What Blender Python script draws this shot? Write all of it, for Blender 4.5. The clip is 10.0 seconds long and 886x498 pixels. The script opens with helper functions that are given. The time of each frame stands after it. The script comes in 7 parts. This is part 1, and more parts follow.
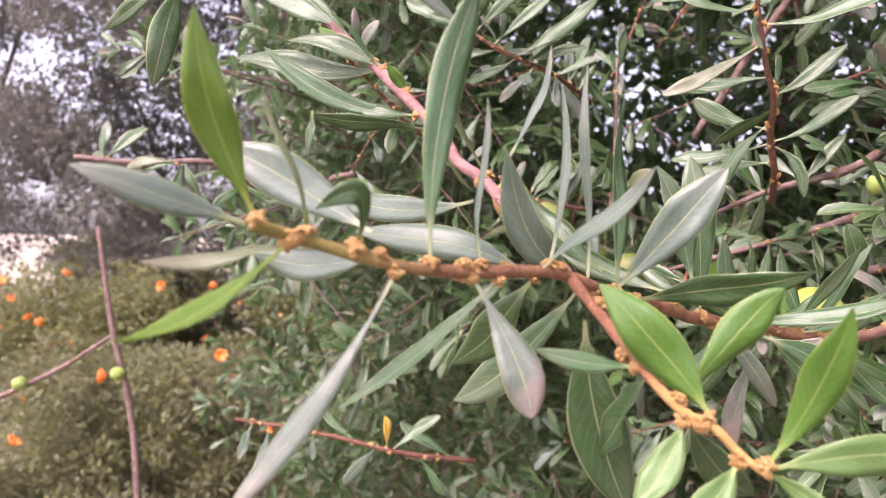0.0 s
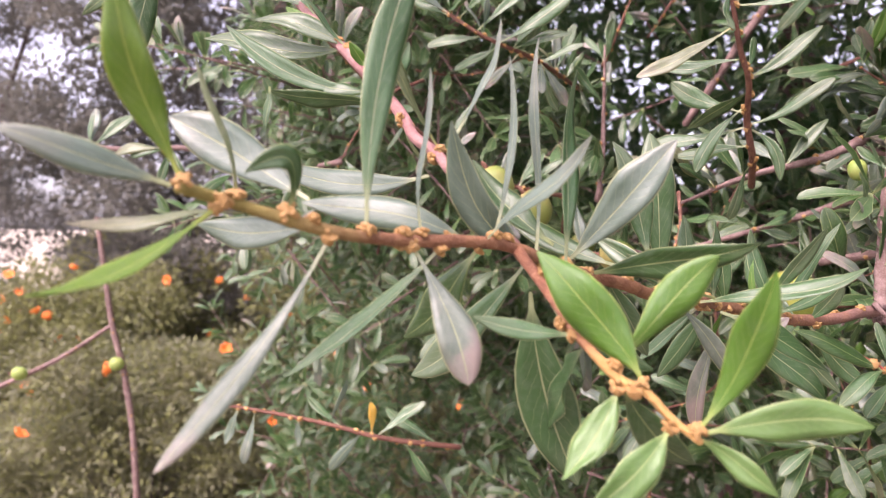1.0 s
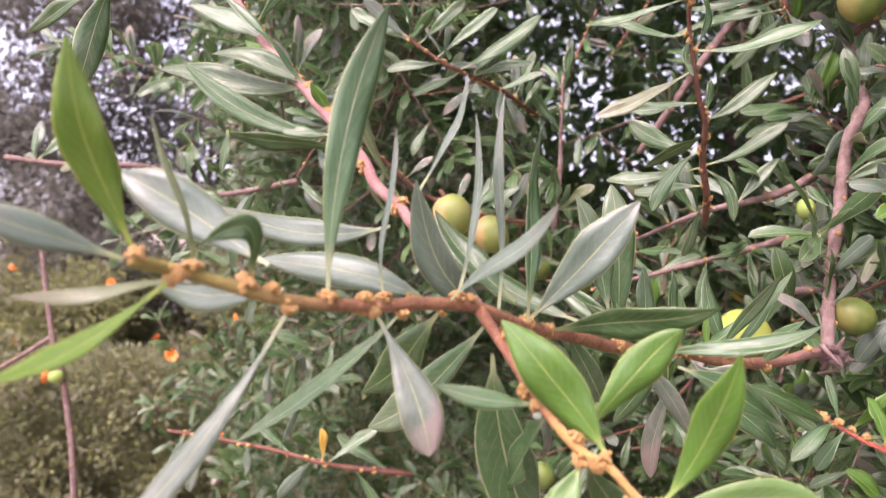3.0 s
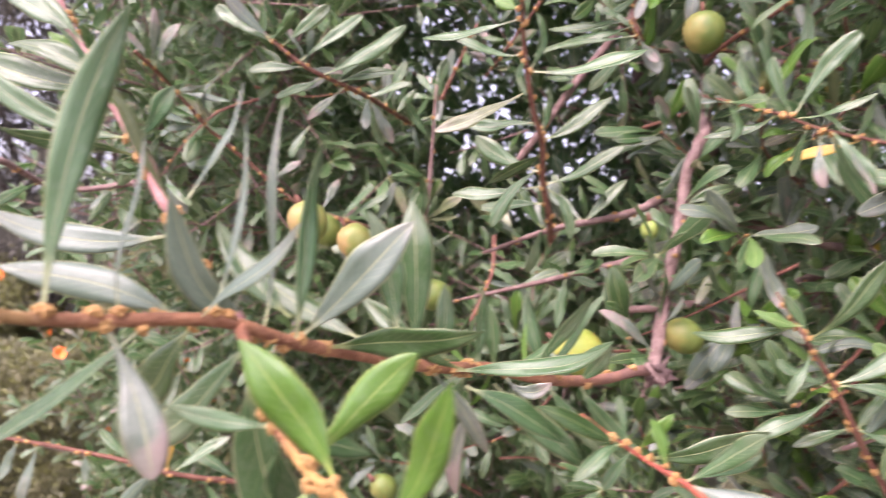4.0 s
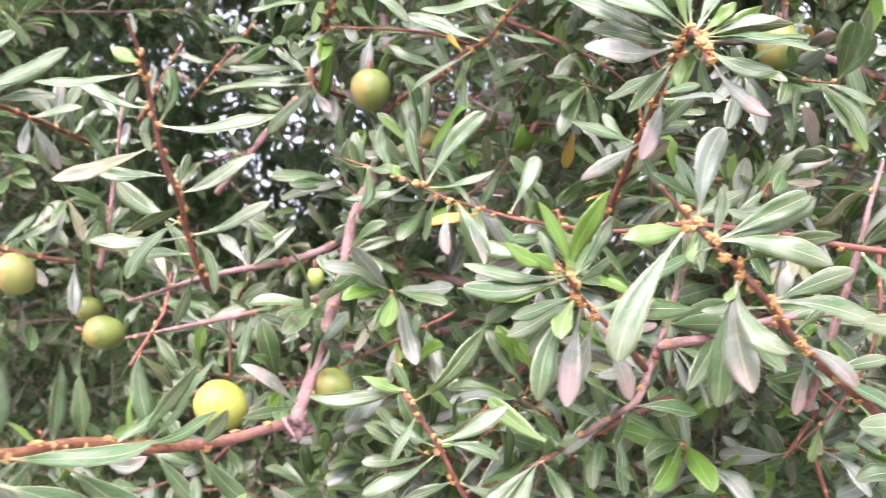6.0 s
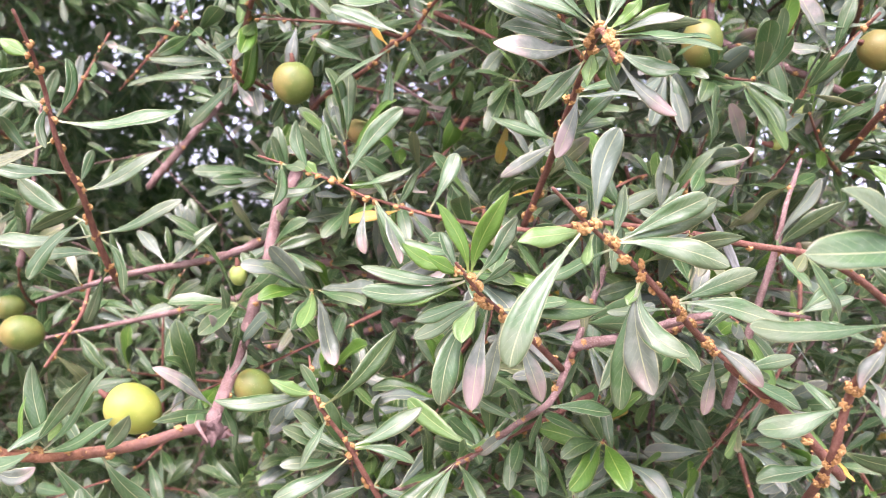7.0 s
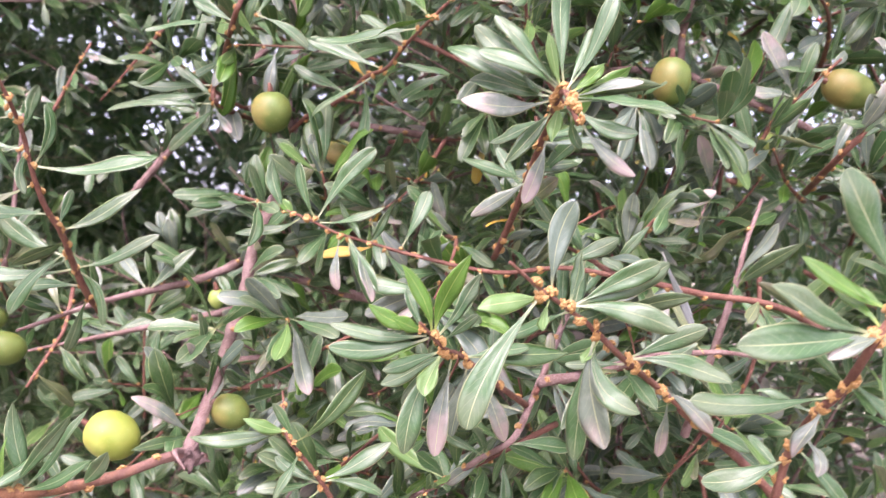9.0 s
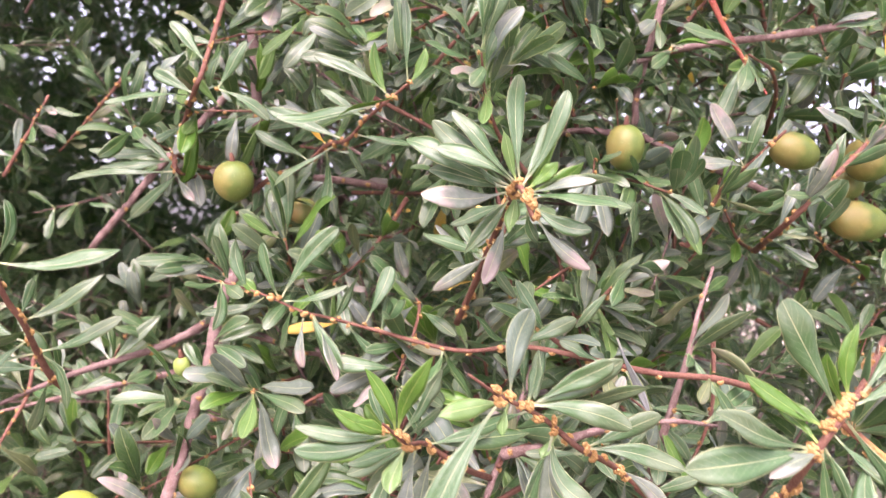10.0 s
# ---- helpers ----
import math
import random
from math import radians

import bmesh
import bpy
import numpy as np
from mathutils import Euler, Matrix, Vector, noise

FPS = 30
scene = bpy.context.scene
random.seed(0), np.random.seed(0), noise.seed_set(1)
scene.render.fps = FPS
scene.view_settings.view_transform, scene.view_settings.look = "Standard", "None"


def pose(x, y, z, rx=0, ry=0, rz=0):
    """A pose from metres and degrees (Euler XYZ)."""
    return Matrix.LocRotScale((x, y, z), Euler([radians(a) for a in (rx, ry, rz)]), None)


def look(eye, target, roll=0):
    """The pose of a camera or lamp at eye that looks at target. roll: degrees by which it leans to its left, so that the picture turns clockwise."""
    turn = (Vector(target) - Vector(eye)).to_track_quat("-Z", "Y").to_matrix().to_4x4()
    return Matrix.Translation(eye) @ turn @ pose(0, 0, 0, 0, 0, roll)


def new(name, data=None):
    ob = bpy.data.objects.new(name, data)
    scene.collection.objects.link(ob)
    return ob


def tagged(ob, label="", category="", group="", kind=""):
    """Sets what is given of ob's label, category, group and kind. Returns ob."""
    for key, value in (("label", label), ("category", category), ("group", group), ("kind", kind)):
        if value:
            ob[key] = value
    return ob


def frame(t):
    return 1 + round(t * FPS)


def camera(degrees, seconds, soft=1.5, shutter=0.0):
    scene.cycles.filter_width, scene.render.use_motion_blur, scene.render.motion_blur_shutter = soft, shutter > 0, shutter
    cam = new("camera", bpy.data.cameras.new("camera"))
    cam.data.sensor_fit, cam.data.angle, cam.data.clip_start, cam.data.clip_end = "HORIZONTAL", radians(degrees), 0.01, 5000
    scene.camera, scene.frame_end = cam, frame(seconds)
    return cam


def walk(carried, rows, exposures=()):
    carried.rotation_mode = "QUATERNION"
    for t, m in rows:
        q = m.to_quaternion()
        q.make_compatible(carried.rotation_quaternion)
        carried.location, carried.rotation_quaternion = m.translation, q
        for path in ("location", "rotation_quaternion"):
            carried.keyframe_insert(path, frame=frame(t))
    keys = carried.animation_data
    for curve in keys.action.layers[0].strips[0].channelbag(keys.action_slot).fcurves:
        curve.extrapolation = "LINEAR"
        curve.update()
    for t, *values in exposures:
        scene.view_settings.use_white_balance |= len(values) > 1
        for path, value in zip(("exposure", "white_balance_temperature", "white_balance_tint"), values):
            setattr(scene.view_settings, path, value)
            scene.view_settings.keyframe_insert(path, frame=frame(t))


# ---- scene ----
cam = camera(60.2, 10.0, soft=0.55, shutter=0.5)
EXPOSURE = 2.2
ROWS = [
    (0.0, -0.0008, 0.0034, 1.5081, 89.38, -1.29, 0.77),
    (0.5, 0.0092, -0.0003, 1.5063, 89.40, -1.33, 1.31),
    (1.0, 0.0176, 0.0024, 1.5012, 89.08, -1.37, 1.41),
    (1.5, 0.0221, 0.0057, 1.4952, 89.28, -1.68, 0.89),
    (2.0, 0.0215, 0.0070, 1.4968, 89.03, -2.28, 0.34),
    (2.2, 0.0139, 0.0100, 1.4952, 88.99, -2.75, -1.11),
    (3.3, 0.0143, 0.0059, 1.5217, 90.02, -2.53, -2.84),
    (3.5, 0.0235, 0.0093, 1.5185, 90.26, -2.80, -4.01),
    (4.0, 0.0585, 0.0066, 1.5236, 90.26, -4.67, -8.23),
    (4.5, 0.0752, -0.0039, 1.5404, 90.80, -5.36, -14.44),
    (5.0, 0.0974, -0.0032, 1.5422, 91.63, -5.88, -19.58),
    (5.5, 0.1128, -0.0077, 1.5497, 92.33, -5.85, -22.46),
    (6.0, 0.1288, -0.0153, 1.5624, 91.75, -6.34, -24.51),
    (6.2, 0.1404, -0.0162, 1.5672, 91.34, -6.29, -24.97),
    (7.3, 0.1558, -0.0225, 1.5706, 91.36, -6.19, -27.31),
    (7.5, 0.1550, -0.0247, 1.5717, 91.40, -6.25, -27.13),
    (8.0, 0.1559, -0.0308, 1.5805, 90.61, -6.43, -26.83),
    (8.5, 0.1584, -0.0310, 1.5899, 89.98, -6.55, -26.65),
    (9.0, 0.1539, -0.0350, 1.6043, 89.68, -6.85, -27.96),
    (9.5, 0.1647, -0.0474, 1.6247, 90.35, -6.48, -29.08),
    (10.0, 0.1479, -0.0415, 1.6468, 90.02, -5.86, -30.47),
]
walk(cam, [(t, pose(x, y, z, rx, ry, rz)) for t, x, y, z, rx, ry, rz in ROWS], [(t, EXPOSURE + e, k, tint) for t, e, k, tint in ((0.0, 0.04, 6650, 34), (2.0, 0.04, 6700, 34), (3.5, 0.08, 6600, 36), (4.5, 0.46, 6450, 37), (5.5, 0.82, 6350, 37), (6.2, 0.76, 6350, 36), (7.5, 0.53, 6300, 36), (9.0, 0.45, 6280, 36), (10.0, 0.49, 6620, 37))])
LENS = cam.data.dof
LENS.use_dof, LENS.focus_distance, LENS.aperture_fstop = True, 0.33, 17.0

# ---- light ----
world = bpy.data.worlds.new("sky")
scene.world = world
world.use_nodes = True
wn, wl = world.node_tree.nodes, world.node_tree.links
sky = wn.new("ShaderNodeTexSky")
sky.sky_type, sky.sun_disc = "NISHITA", False
sky.sun_elevation, sky.sun_rotation = radians(56), radians(225)
sky.air_density, sky.dust_density, sky.ozone_density = 0.5, 4.0, 0.0
haze = wn.new("ShaderNodeHueSaturation")
haze.inputs["Saturation"].default_value = 0.5
wl.new(sky.outputs["Color"], haze.inputs["Color"])
wl.new(haze.outputs["Color"], wn["Background"].inputs["Color"])
wn["Background"].inputs["Strength"].default_value = 0.15
sun = new("sun", bpy.data.lights.new("sun", "SUN"))
sun.data.energy, sun.data.angle, sun.data.color = 0.35, radians(50), (1.0, 0.96, 0.90)
sun.matrix_world = look((-3.65, -3.45, 9.79), (0.3, 0.5, 1.5))


# ---- materials ----
def nodes_of(name):
    m = bpy.data.materials.new(name)
    m.use_nodes = True
    return m, m.node_tree.nodes, m.node_tree.links, m.node_tree.nodes["Principled BSDF"]


def wire(nt, kind, inputs=None, operation="", data_type=""):
    n = nt.nodes.new(kind)
    if operation:
        n.operation = operation
    if data_type:
        n.data_type = data_type
    for k, v in (inputs or {}).items():
        if isinstance(v, bpy.types.NodeSocket):
            nt.links.new(v, n.inputs[k])
        else:
            n.inputs[k].default_value = v
    return n


def calc(nt, op, a, b=0.0, c=0.0):
    n = wire(nt, "ShaderNodeMath", {0: a, 1: b, 2: c}, operation=op)
    return n.outputs[0]


def ramp(nt, x, lo, hi, a=0.0, b=1.0):
    n = wire(nt, "ShaderNodeMapRange", {"Value": x, "From Min": lo, "From Max": hi, "To Min": a, "To Max": b})
    n.interpolation_type = "SMOOTHSTEP"
    return n.outputs["Result"]


def blend(nt, f, a, b):
    n = wire(nt, "ShaderNodeMix", data_type="RGBA")
    for i, v in ((0, f), (6, a), (7, b)):
        if isinstance(v, bpy.types.NodeSocket):
            nt.links.new(v, n.inputs[i])
        else:
            n.inputs[i].default_value = (*v, 1) if i else v
    return n.outputs[2]


def leaf_material(name, base, other, vein, stain=0.0, stain_colour=(0.40, 0.30, 0.275), rough=0.36, thin=0.40, wax=0.35):
    """Waxy leaf blade: dark green with a pale midrib, faint side veins, a paler underside and a dusty tip, some light through it."""
    m, n, l, bsdf = nodes_of(name)
    nt = m.node_tree
    uv = wire(nt, "ShaderNodeSeparateXYZ", {0: wire(nt, "ShaderNodeTexCoord").outputs["UV"]})
    under = calc(nt, "GREATER_THAN", uv.outputs[0], 1.5)
    u, v = calc(nt, "SUBTRACT", uv.outputs[0], calc(nt, "MULTIPLY", under, 2.0)), uv.outputs[1]
    side = calc(nt, "ABSOLUTE", calc(nt, "SUBTRACT", u, 0.5))
    place = wire(nt, "ShaderNodeNewGeometry")
    rnd = calc(nt, "FRACT", calc(nt, "ADD", wire(nt, "ShaderNodeObjectInfo").outputs["Random"], place.outputs["Random Per Island"]))
    big = wire(nt, "ShaderNodeTexNoise", {"Vector": place.outputs["Position"], "Scale": 75.0, "Detail": 2.0}).outputs["Fac"]
    fine = wire(nt, "ShaderNodeTexNoise", {"Vector": place.outputs["Position"], "Scale": 900.0, "Detail": 3.0, "Roughness": 0.65}).outputs["Fac"]
    specks = wire(nt, "ShaderNodeTexNoise", {"Vector": place.outputs["Position"], "Scale": 2600.0, "Detail": 1.0}).outputs["Fac"]
    col = blend(nt, ramp(nt, big, 0.3, 0.7), base, other)
    col = blend(nt, ramp(nt, rnd, 0.0, 1.0, 0.0, 0.5), col, (base[0] * 1.35, base[1] * 1.2, base[2] * 1.45))
    col = blend(nt, ramp(nt, fine, 0.45, 0.75, 0.0, 0.18), col, (base[0] * 1.8, base[1] * 1.55, base[2] * 1.7))
    bloom = wire(nt, "ShaderNodeTexNoise", {"Vector": place.outputs["Position"], "Scale": 260.0, "Detail": 3.0, "Roughness": 0.6}).outputs["Fac"]
    col = blend(nt, ramp(nt, calc(nt, "ADD", bloom, calc(nt, "MULTIPLY", rnd, 0.12)), 0.50, 0.78, 0.0, 0.10 + 0.5 * stain), col, (0.20 + base[0] * 0.6, 0.235 + base[1] * 0.5, 0.19 + base[2] * 0.6))
    col = blend(nt, calc(nt, "MULTIPLY", under, 0.55), col, (other[0] * 1.4 + 0.015, other[1] * 1.35 + 0.025, other[2] * 1.4 + 0.02))
    if stain:
        reach = calc(nt, "ADD", calc(nt, "MULTIPLY", big, 0.95), calc(nt, "ADD", calc(nt, "MULTIPLY", v, 0.68), calc(nt, "MULTIPLY", rnd, 0.35)))
        col = blend(nt, calc(nt, "MULTIPLY", ramp(nt, calc(nt, "ADD", reach, calc(nt, "MULTIPLY", fine, 0.12)), 1.10, 1.48), stain), col, stain_colour)
        col = blend(nt, ramp(nt, specks, 0.72, 0.78, 0.0, 0.5 * stain), col, (0.45, 0.42, 0.38))
    bars = calc(nt, "ABSOLUTE", calc(nt, "SUBTRACT", calc(nt, "FRACT", calc(nt, "ADD", calc(nt, "SUBTRACT", calc(nt, "MULTIPLY", v, 12.0), calc(nt, "MULTIPLY", side, 5.5)), calc(nt, "MULTIPLY", bloom, 0.9))), 0.5))
    net = wire(nt, "ShaderNodeTexVoronoi", {"Vector": place.outputs["Position"], "Scale": 620.0}).outputs["Distance"]
    ribs = calc(nt, "MULTIPLY", ramp(nt, bars, 0.43, 0.5), ramp(nt, side, 0.46, 0.25, 0.0, 0.24))
    mid = ramp(nt, side, 0.008, 0.027, 0.85, 0.0)
    edge = ramp(nt, side, 0.45, 0.485, 0.0, 0.8)
    lines = calc(nt, "MAXIMUM", calc(nt, "MAXIMUM", ribs, mid), edge)
    stalk = ramp(nt, v, 0.05, 0.20, 0.9, 0.0)
    col = blend(nt, calc(nt, "MAXIMUM", lines, stalk), col, vein)
    l.new(col, bsdf.inputs["Base Color"])
    l.new(ramp(nt, fine, 0.3, 0.7, rough - 0.05, rough + 0.10), bsdf.inputs["Roughness"])
    bsdf.inputs["Specular IOR Level"].default_value = 0.58
    bsdf.inputs["Coat Weight"].default_value = wax
    bsdf.inputs["Coat Roughness"].default_value = 0.30
    bsdf.inputs["Coat IOR"].default_value = 1.65
    height = calc(nt, "ADD", calc(nt, "MULTIPLY", lines, -0.9), calc(nt, "ADD", calc(nt, "MULTIPLY", fine, 0.22), calc(nt, "MULTIPLY", net, 0.35)))
    bump = wire(nt, "ShaderNodeBump", {"Height": height, "Strength": 0.6, "Distance": 0.0005})
    l.new(bump.outputs[0], bsdf.inputs["Normal"])
    glow = wire(nt, "ShaderNodeBsdfTranslucent", {"Color": col})
    mix = wire(nt, "ShaderNodeMixShader", {0: thin, 1: bsdf.outputs[0], 2: glow.outputs[0]})
    l.new(mix.outputs[0], n["Material Output"].inputs["Surface"])
    return m


VEIN = (0.42, 0.46, 0.25)
LEAF = {
    "g": leaf_material("grey_green_leaf", (0.048, 0.126, 0.035), (0.074, 0.164, 0.060), VEIN, 0.14),
    "p": leaf_material("dusty_leaf", (0.118, 0.166, 0.114), (0.152, 0.196, 0.146), VEIN, 0.75),
    "s": leaf_material("sage_leaf", (0.104, 0.164, 0.112), (0.140, 0.202, 0.150), VEIN, 0.2),
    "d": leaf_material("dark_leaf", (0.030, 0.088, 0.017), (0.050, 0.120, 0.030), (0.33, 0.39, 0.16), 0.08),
    "f": leaf_material("fresh_leaf", (0.068, 0.180, 0.018), (0.095, 0.218, 0.028), (0.34, 0.44, 0.12), 0.0, thin=0.40, wax=0.1),
    "v": leaf_material("yellow_green_leaf", (0.110, 0.222, 0.026), (0.150, 0.255, 0.036), (0.44, 0.50, 0.13), 0.0, thin=0.5, wax=0.1),
    "l": leaf_material("pale_fresh_leaf", (0.104, 0.218, 0.050), (0.135, 0.252, 0.072), (0.42, 0.50, 0.20), 0.0, thin=0.42, wax=0.1),
    "h": leaf_material("olive_leaf", (0.13, 0.170, 0.066), (0.155, 0.195, 0.090), (0.42, 0.43, 0.18), 0.35, thin=0.42),
    "y": leaf_material("yellow_leaf", (0.60, 0.40, 0.05), (0.52, 0.42, 0.10), (0.65, 0.50, 0.18), 0.0, thin=0.3, wax=0.1),
    "q": leaf_material("mildewed_leaf", (0.175, 0.21, 0.19), (0.23, 0.25, 0.245), (0.34, 0.36, 0.30), 0.4, (0.36, 0.33, 0.37)),
}


def bark_material(name, base, other, flake, rough, tip=None, start=0.84, root=None):
    m, n, l, bsdf = nodes_of(name)
    nt = m.node_tree
    at = wire(nt, "ShaderNodeNewGeometry").outputs["Position"]
    big = wire(nt, "ShaderNodeTexNoise", {"Vector": at, "Scale": 140.0, "Detail": 4.0}).outputs["Fac"]
    fine = wire(nt, "ShaderNodeTexNoise", {"Vector": at, "Scale": 1100.0, "Detail": 5.0, "Roughness": 0.75}).outputs["Fac"]
    vor = wire(nt, "ShaderNodeTexVoronoi", {"Vector": at, "Scale": 520.0}).outputs["Distance"]
    col = blend(nt, ramp(nt, big, 0.35, 0.65), base, other)
    col = blend(nt, ramp(nt, fine, 0.48, 0.70, 0.0, 0.6), col, flake)
    col = blend(nt, ramp(nt, vor, 0.16, 0.05, 0.0, 0.35), col, (base[0] * 0.4, base[1] * 0.4, base[2] * 0.4))
    if tip:
        along = wire(nt, "ShaderNodeSeparateXYZ", {0: wire(nt, "ShaderNodeTexCoord").outputs["UV"]}).outputs[1]
        if root:
            col = blend(nt, ramp(nt, calc(nt, "ADD", along, calc(nt, "MULTIPLY", big, 0.1)), 0.10, 0.30, 1.0, 0.0), col, root)
        col = blend(nt, ramp(nt, calc(nt, "ADD", along, calc(nt, "MULTIPLY", big, 0.12)), start, start + 0.16), col, tip)
    l.new(col, bsdf.inputs["Base Color"])
    bsdf.inputs["Roughness"].default_value = rough
    bsdf.inputs["Specular IOR Level"].default_value = 0.35
    bump = wire(nt, "ShaderNodeBump", {"Height": calc(nt, "ADD", fine, calc(nt, "MULTIPLY", vor, 0.6)), "Strength": 0.9, "Distance": 0.0008})
    l.new(bump.outputs[0], bsdf.inputs["Normal"])
    return m


BARK = {
    "young": bark_material("red_brown_bark", (0.112, 0.043, 0.029), (0.165, 0.072, 0.048), (0.28, 0.165, 0.11), 0.6),
    "pink": bark_material("pink_bark", (0.25, 0.115, 0.105), (0.31, 0.16, 0.145), (0.42, 0.28, 0.26), 0.55),
    "red": bark_material("red_bark", (0.26, 0.045, 0.035), (0.33, 0.085, 0.05), (0.36, 0.18, 0.10), 0.5),
    "shoot": bark_material("orange_shoot_bark", (0.15, 0.052, 0.028), (0.25, 0.105, 0.055), (0.42, 0.25, 0.15), 0.62, (0.45, 0.265, 0.09), 0.36),
    "grey": bark_material("grey_pink_bark", (0.135, 0.080, 0.068), (0.215, 0.142, 0.128), (0.40, 0.31, 0.285), 0.8),
}
BARK["olive"] = bark_material("olive_tipped_bark", (0.15, 0.058, 0.028), (0.26, 0.118, 0.058), (0.40, 0.25, 0.15), 0.62, (0.23, 0.19, 0.05), 0.84, (0.20, 0.11, 0.092))
KNOTTY = bark_material("dark_knotty_bark", (0.06, 0.035, 0.032), (0.12, 0.075, 0.07), (0.26, 0.20, 0.19), 0.85)
BUD = bark_material("ochre_bud", (0.31, 0.165, 0.052), (0.41, 0.24, 0.088), (0.50, 0.36, 0.18), 0.5)


def fruit_material(name, base, other, blush, amount):
    m, n, l, bsdf = nodes_of(name)
    nt = m.node_tree
    at = wire(nt, "ShaderNodeTexCoord").outputs["Object"]
    big = wire(nt, "ShaderNodeTexNoise", {"Vector": at, "Scale": 70.0, "Detail": 3.0}).outputs["Fac"]
    fine = wire(nt, "ShaderNodeTexNoise", {"Vector": at, "Scale": 900.0, "Detail": 3.0}).outputs["Fac"]
    dots = wire(nt, "ShaderNodeTexVoronoi", {"Vector": at, "Scale": 650.0}).outputs["Distance"]
    zed = wire(nt, "ShaderNodeSeparateXYZ", {0: at}).outputs[0]
    col = blend(nt, ramp(nt, big, 0.35, 0.65), base, other)
    flush = calc(nt, "ADD", calc(nt, "MULTIPLY", zed, -45.0), big)
    col = blend(nt, ramp(nt, flush, 0.55, 1.1, 0.0, amount), col, blush)
    col = blend(nt, ramp(nt, dots, 0.16, 0.06, 0.0, 0.35), col, (0.62, 0.64, 0.36))
    col = blend(nt, ramp(nt, fine, 0.62, 0.75, 0.0, 0.3), col, (0.30, 0.22, 0.10))
    l.new(col, bsdf.inputs["Base Color"])
    bsdf.inputs["Roughness"].default_value = 0.5
    bsdf.inputs["Specular IOR Level"].default_value = 0.35
    bsdf.inputs["Subsurface Weight"].default_value = 0.12
    bsdf.inputs["Subsurface Scale"].default_value = 0.004
    bump = wire(nt, "ShaderNodeBump", {"Height": fine, "Strength": 0.12, "Distance": 0.0004})
    l.new(bump.outputs[0], bsdf.inputs["Normal"])
    return m


FRUIT = {
    "green": fruit_material("green_fruit_skin", (0.084, 0.124, 0.024), (0.114, 0.152, 0.034), (0.45, 0.24, 0.10), 0.25),
    "blush": fruit_material("blushed_fruit_skin", (0.15, 0.185, 0.042), (0.19, 0.205, 0.06), (0.46, 0.24, 0.12), 0.5),
    "yellow": fruit_material("yellow_fruit_skin", (0.185, 0.232, 0.034), (0.225, 0.265, 0.048), (0.56, 0.50, 0.14), 0.2),
    "pale": fruit_material("unripe_fruit_skin", (0.20, 0.28, 0.06), (0.24, 0.31, 0.08), (0.40, 0.36, 0.12), 0.2),
}


def ground_material():
    m, n, l, bsdf = nodes_of("dry_grassy_soil")
    nt = m.node_tree
    at = wire(nt, "ShaderNodeNewGeometry").outputs["Position"]
    big = wire(nt, "ShaderNodeTexNoise", {"Vector": at, "Scale": 0.9, "Detail": 6.0}).outputs["Fac"]
    fine = wire(nt, "ShaderNodeTexNoise", {"Vector": at, "Scale": 40.0, "Detail": 6.0}).outputs["Fac"]
    col = blend(nt, ramp(nt, big, 0.4, 0.6), (0.10, 0.095, 0.055), (0.19, 0.155, 0.115))
    col = blend(nt, ramp(nt, fine, 0.45, 0.7, 0.0, 0.6), col, (0.25, 0.21, 0.155))
    away = wire(nt, "ShaderNodeVectorMath", {0: at}, operation="LENGTH").outputs["Value"]
    # Far soil turns pale, standing in for the bright sky low between trees.
    bare = ramp(nt, calc(nt, "ADD", away, calc(nt, "MULTIPLY", big, 8.0)), 14.0, 20.0)
    col = blend(nt, bare, col, blend(nt, fine, (0.40, 0.34, 0.27), (0.50, 0.44, 0.36)))
    l.new(col, bsdf.inputs["Base Color"])
    bsdf.inputs["Roughness"].default_value = 0.95
    bump = wire(nt, "ShaderNodeBump", {"Height": fine, "Strength": 0.8, "Distance": 0.03})
    l.new(bump.outputs[0], bsdf.inputs["Normal"])
    return m


def plain_material(name, base, other, scale, rough=0.6, thin=0.0):
    m, n, l, bsdf = nodes_of(name)
    nt = m.node_tree
    geo = wire(nt, "ShaderNodeNewGeometry")
    big = wire(nt, "ShaderNodeTexNoise", {"Vector": geo.outputs["Position"], "Scale": scale, "Detail": 5.0}).outputs["Fac"]
    col = blend(nt, ramp(nt, big, 0.35, 0.65), base, other)
    col = blend(nt, calc(nt, "MULTIPLY", geo.outputs["Random Per Island"], 0.5), col, (base[0] * 1.6, base[1] * 1.5, base[2] * 1.4))
    l.new(col, bsdf.inputs["Base Color"])
    bsdf.inputs["Roughness"].default_value = rough
    if thin:
        glow = wire(nt, "ShaderNodeBsdfTranslucent", {"Color": col})
        mix = wire(nt, "ShaderNodeMixShader", {0: thin, 1: bsdf.outputs[0], 2: glow.outputs[0]})
        l.new(mix.outputs[0], n["Material Output"].inputs["Surface"])
    return m


GROUND = ground_material()
# Paler and greyer than near leaves: the glare's haze is put into this colour.
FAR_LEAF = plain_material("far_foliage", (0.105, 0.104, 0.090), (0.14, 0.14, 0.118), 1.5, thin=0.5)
LIGHT_LEAF = plain_material("far_light_foliage", (0.15, 0.165, 0.06), (0.20, 0.205, 0.075), 3.0, thin=0.45)
SHRUB_LEAF = plain_material("shrub_foliage", (0.120, 0.130, 0.074), (0.23, 0.225, 0.130), 3.5, thin=0.5)
FAR_BARK = plain_material("far_bark", (0.06, 0.045, 0.038), (0.09, 0.07, 0.06), 8.0, 0.9)
PETAL = plain_material("orange_petal", (0.75, 0.16, 0.03), (0.80, 0.28, 0.05), 60.0, 0.5)


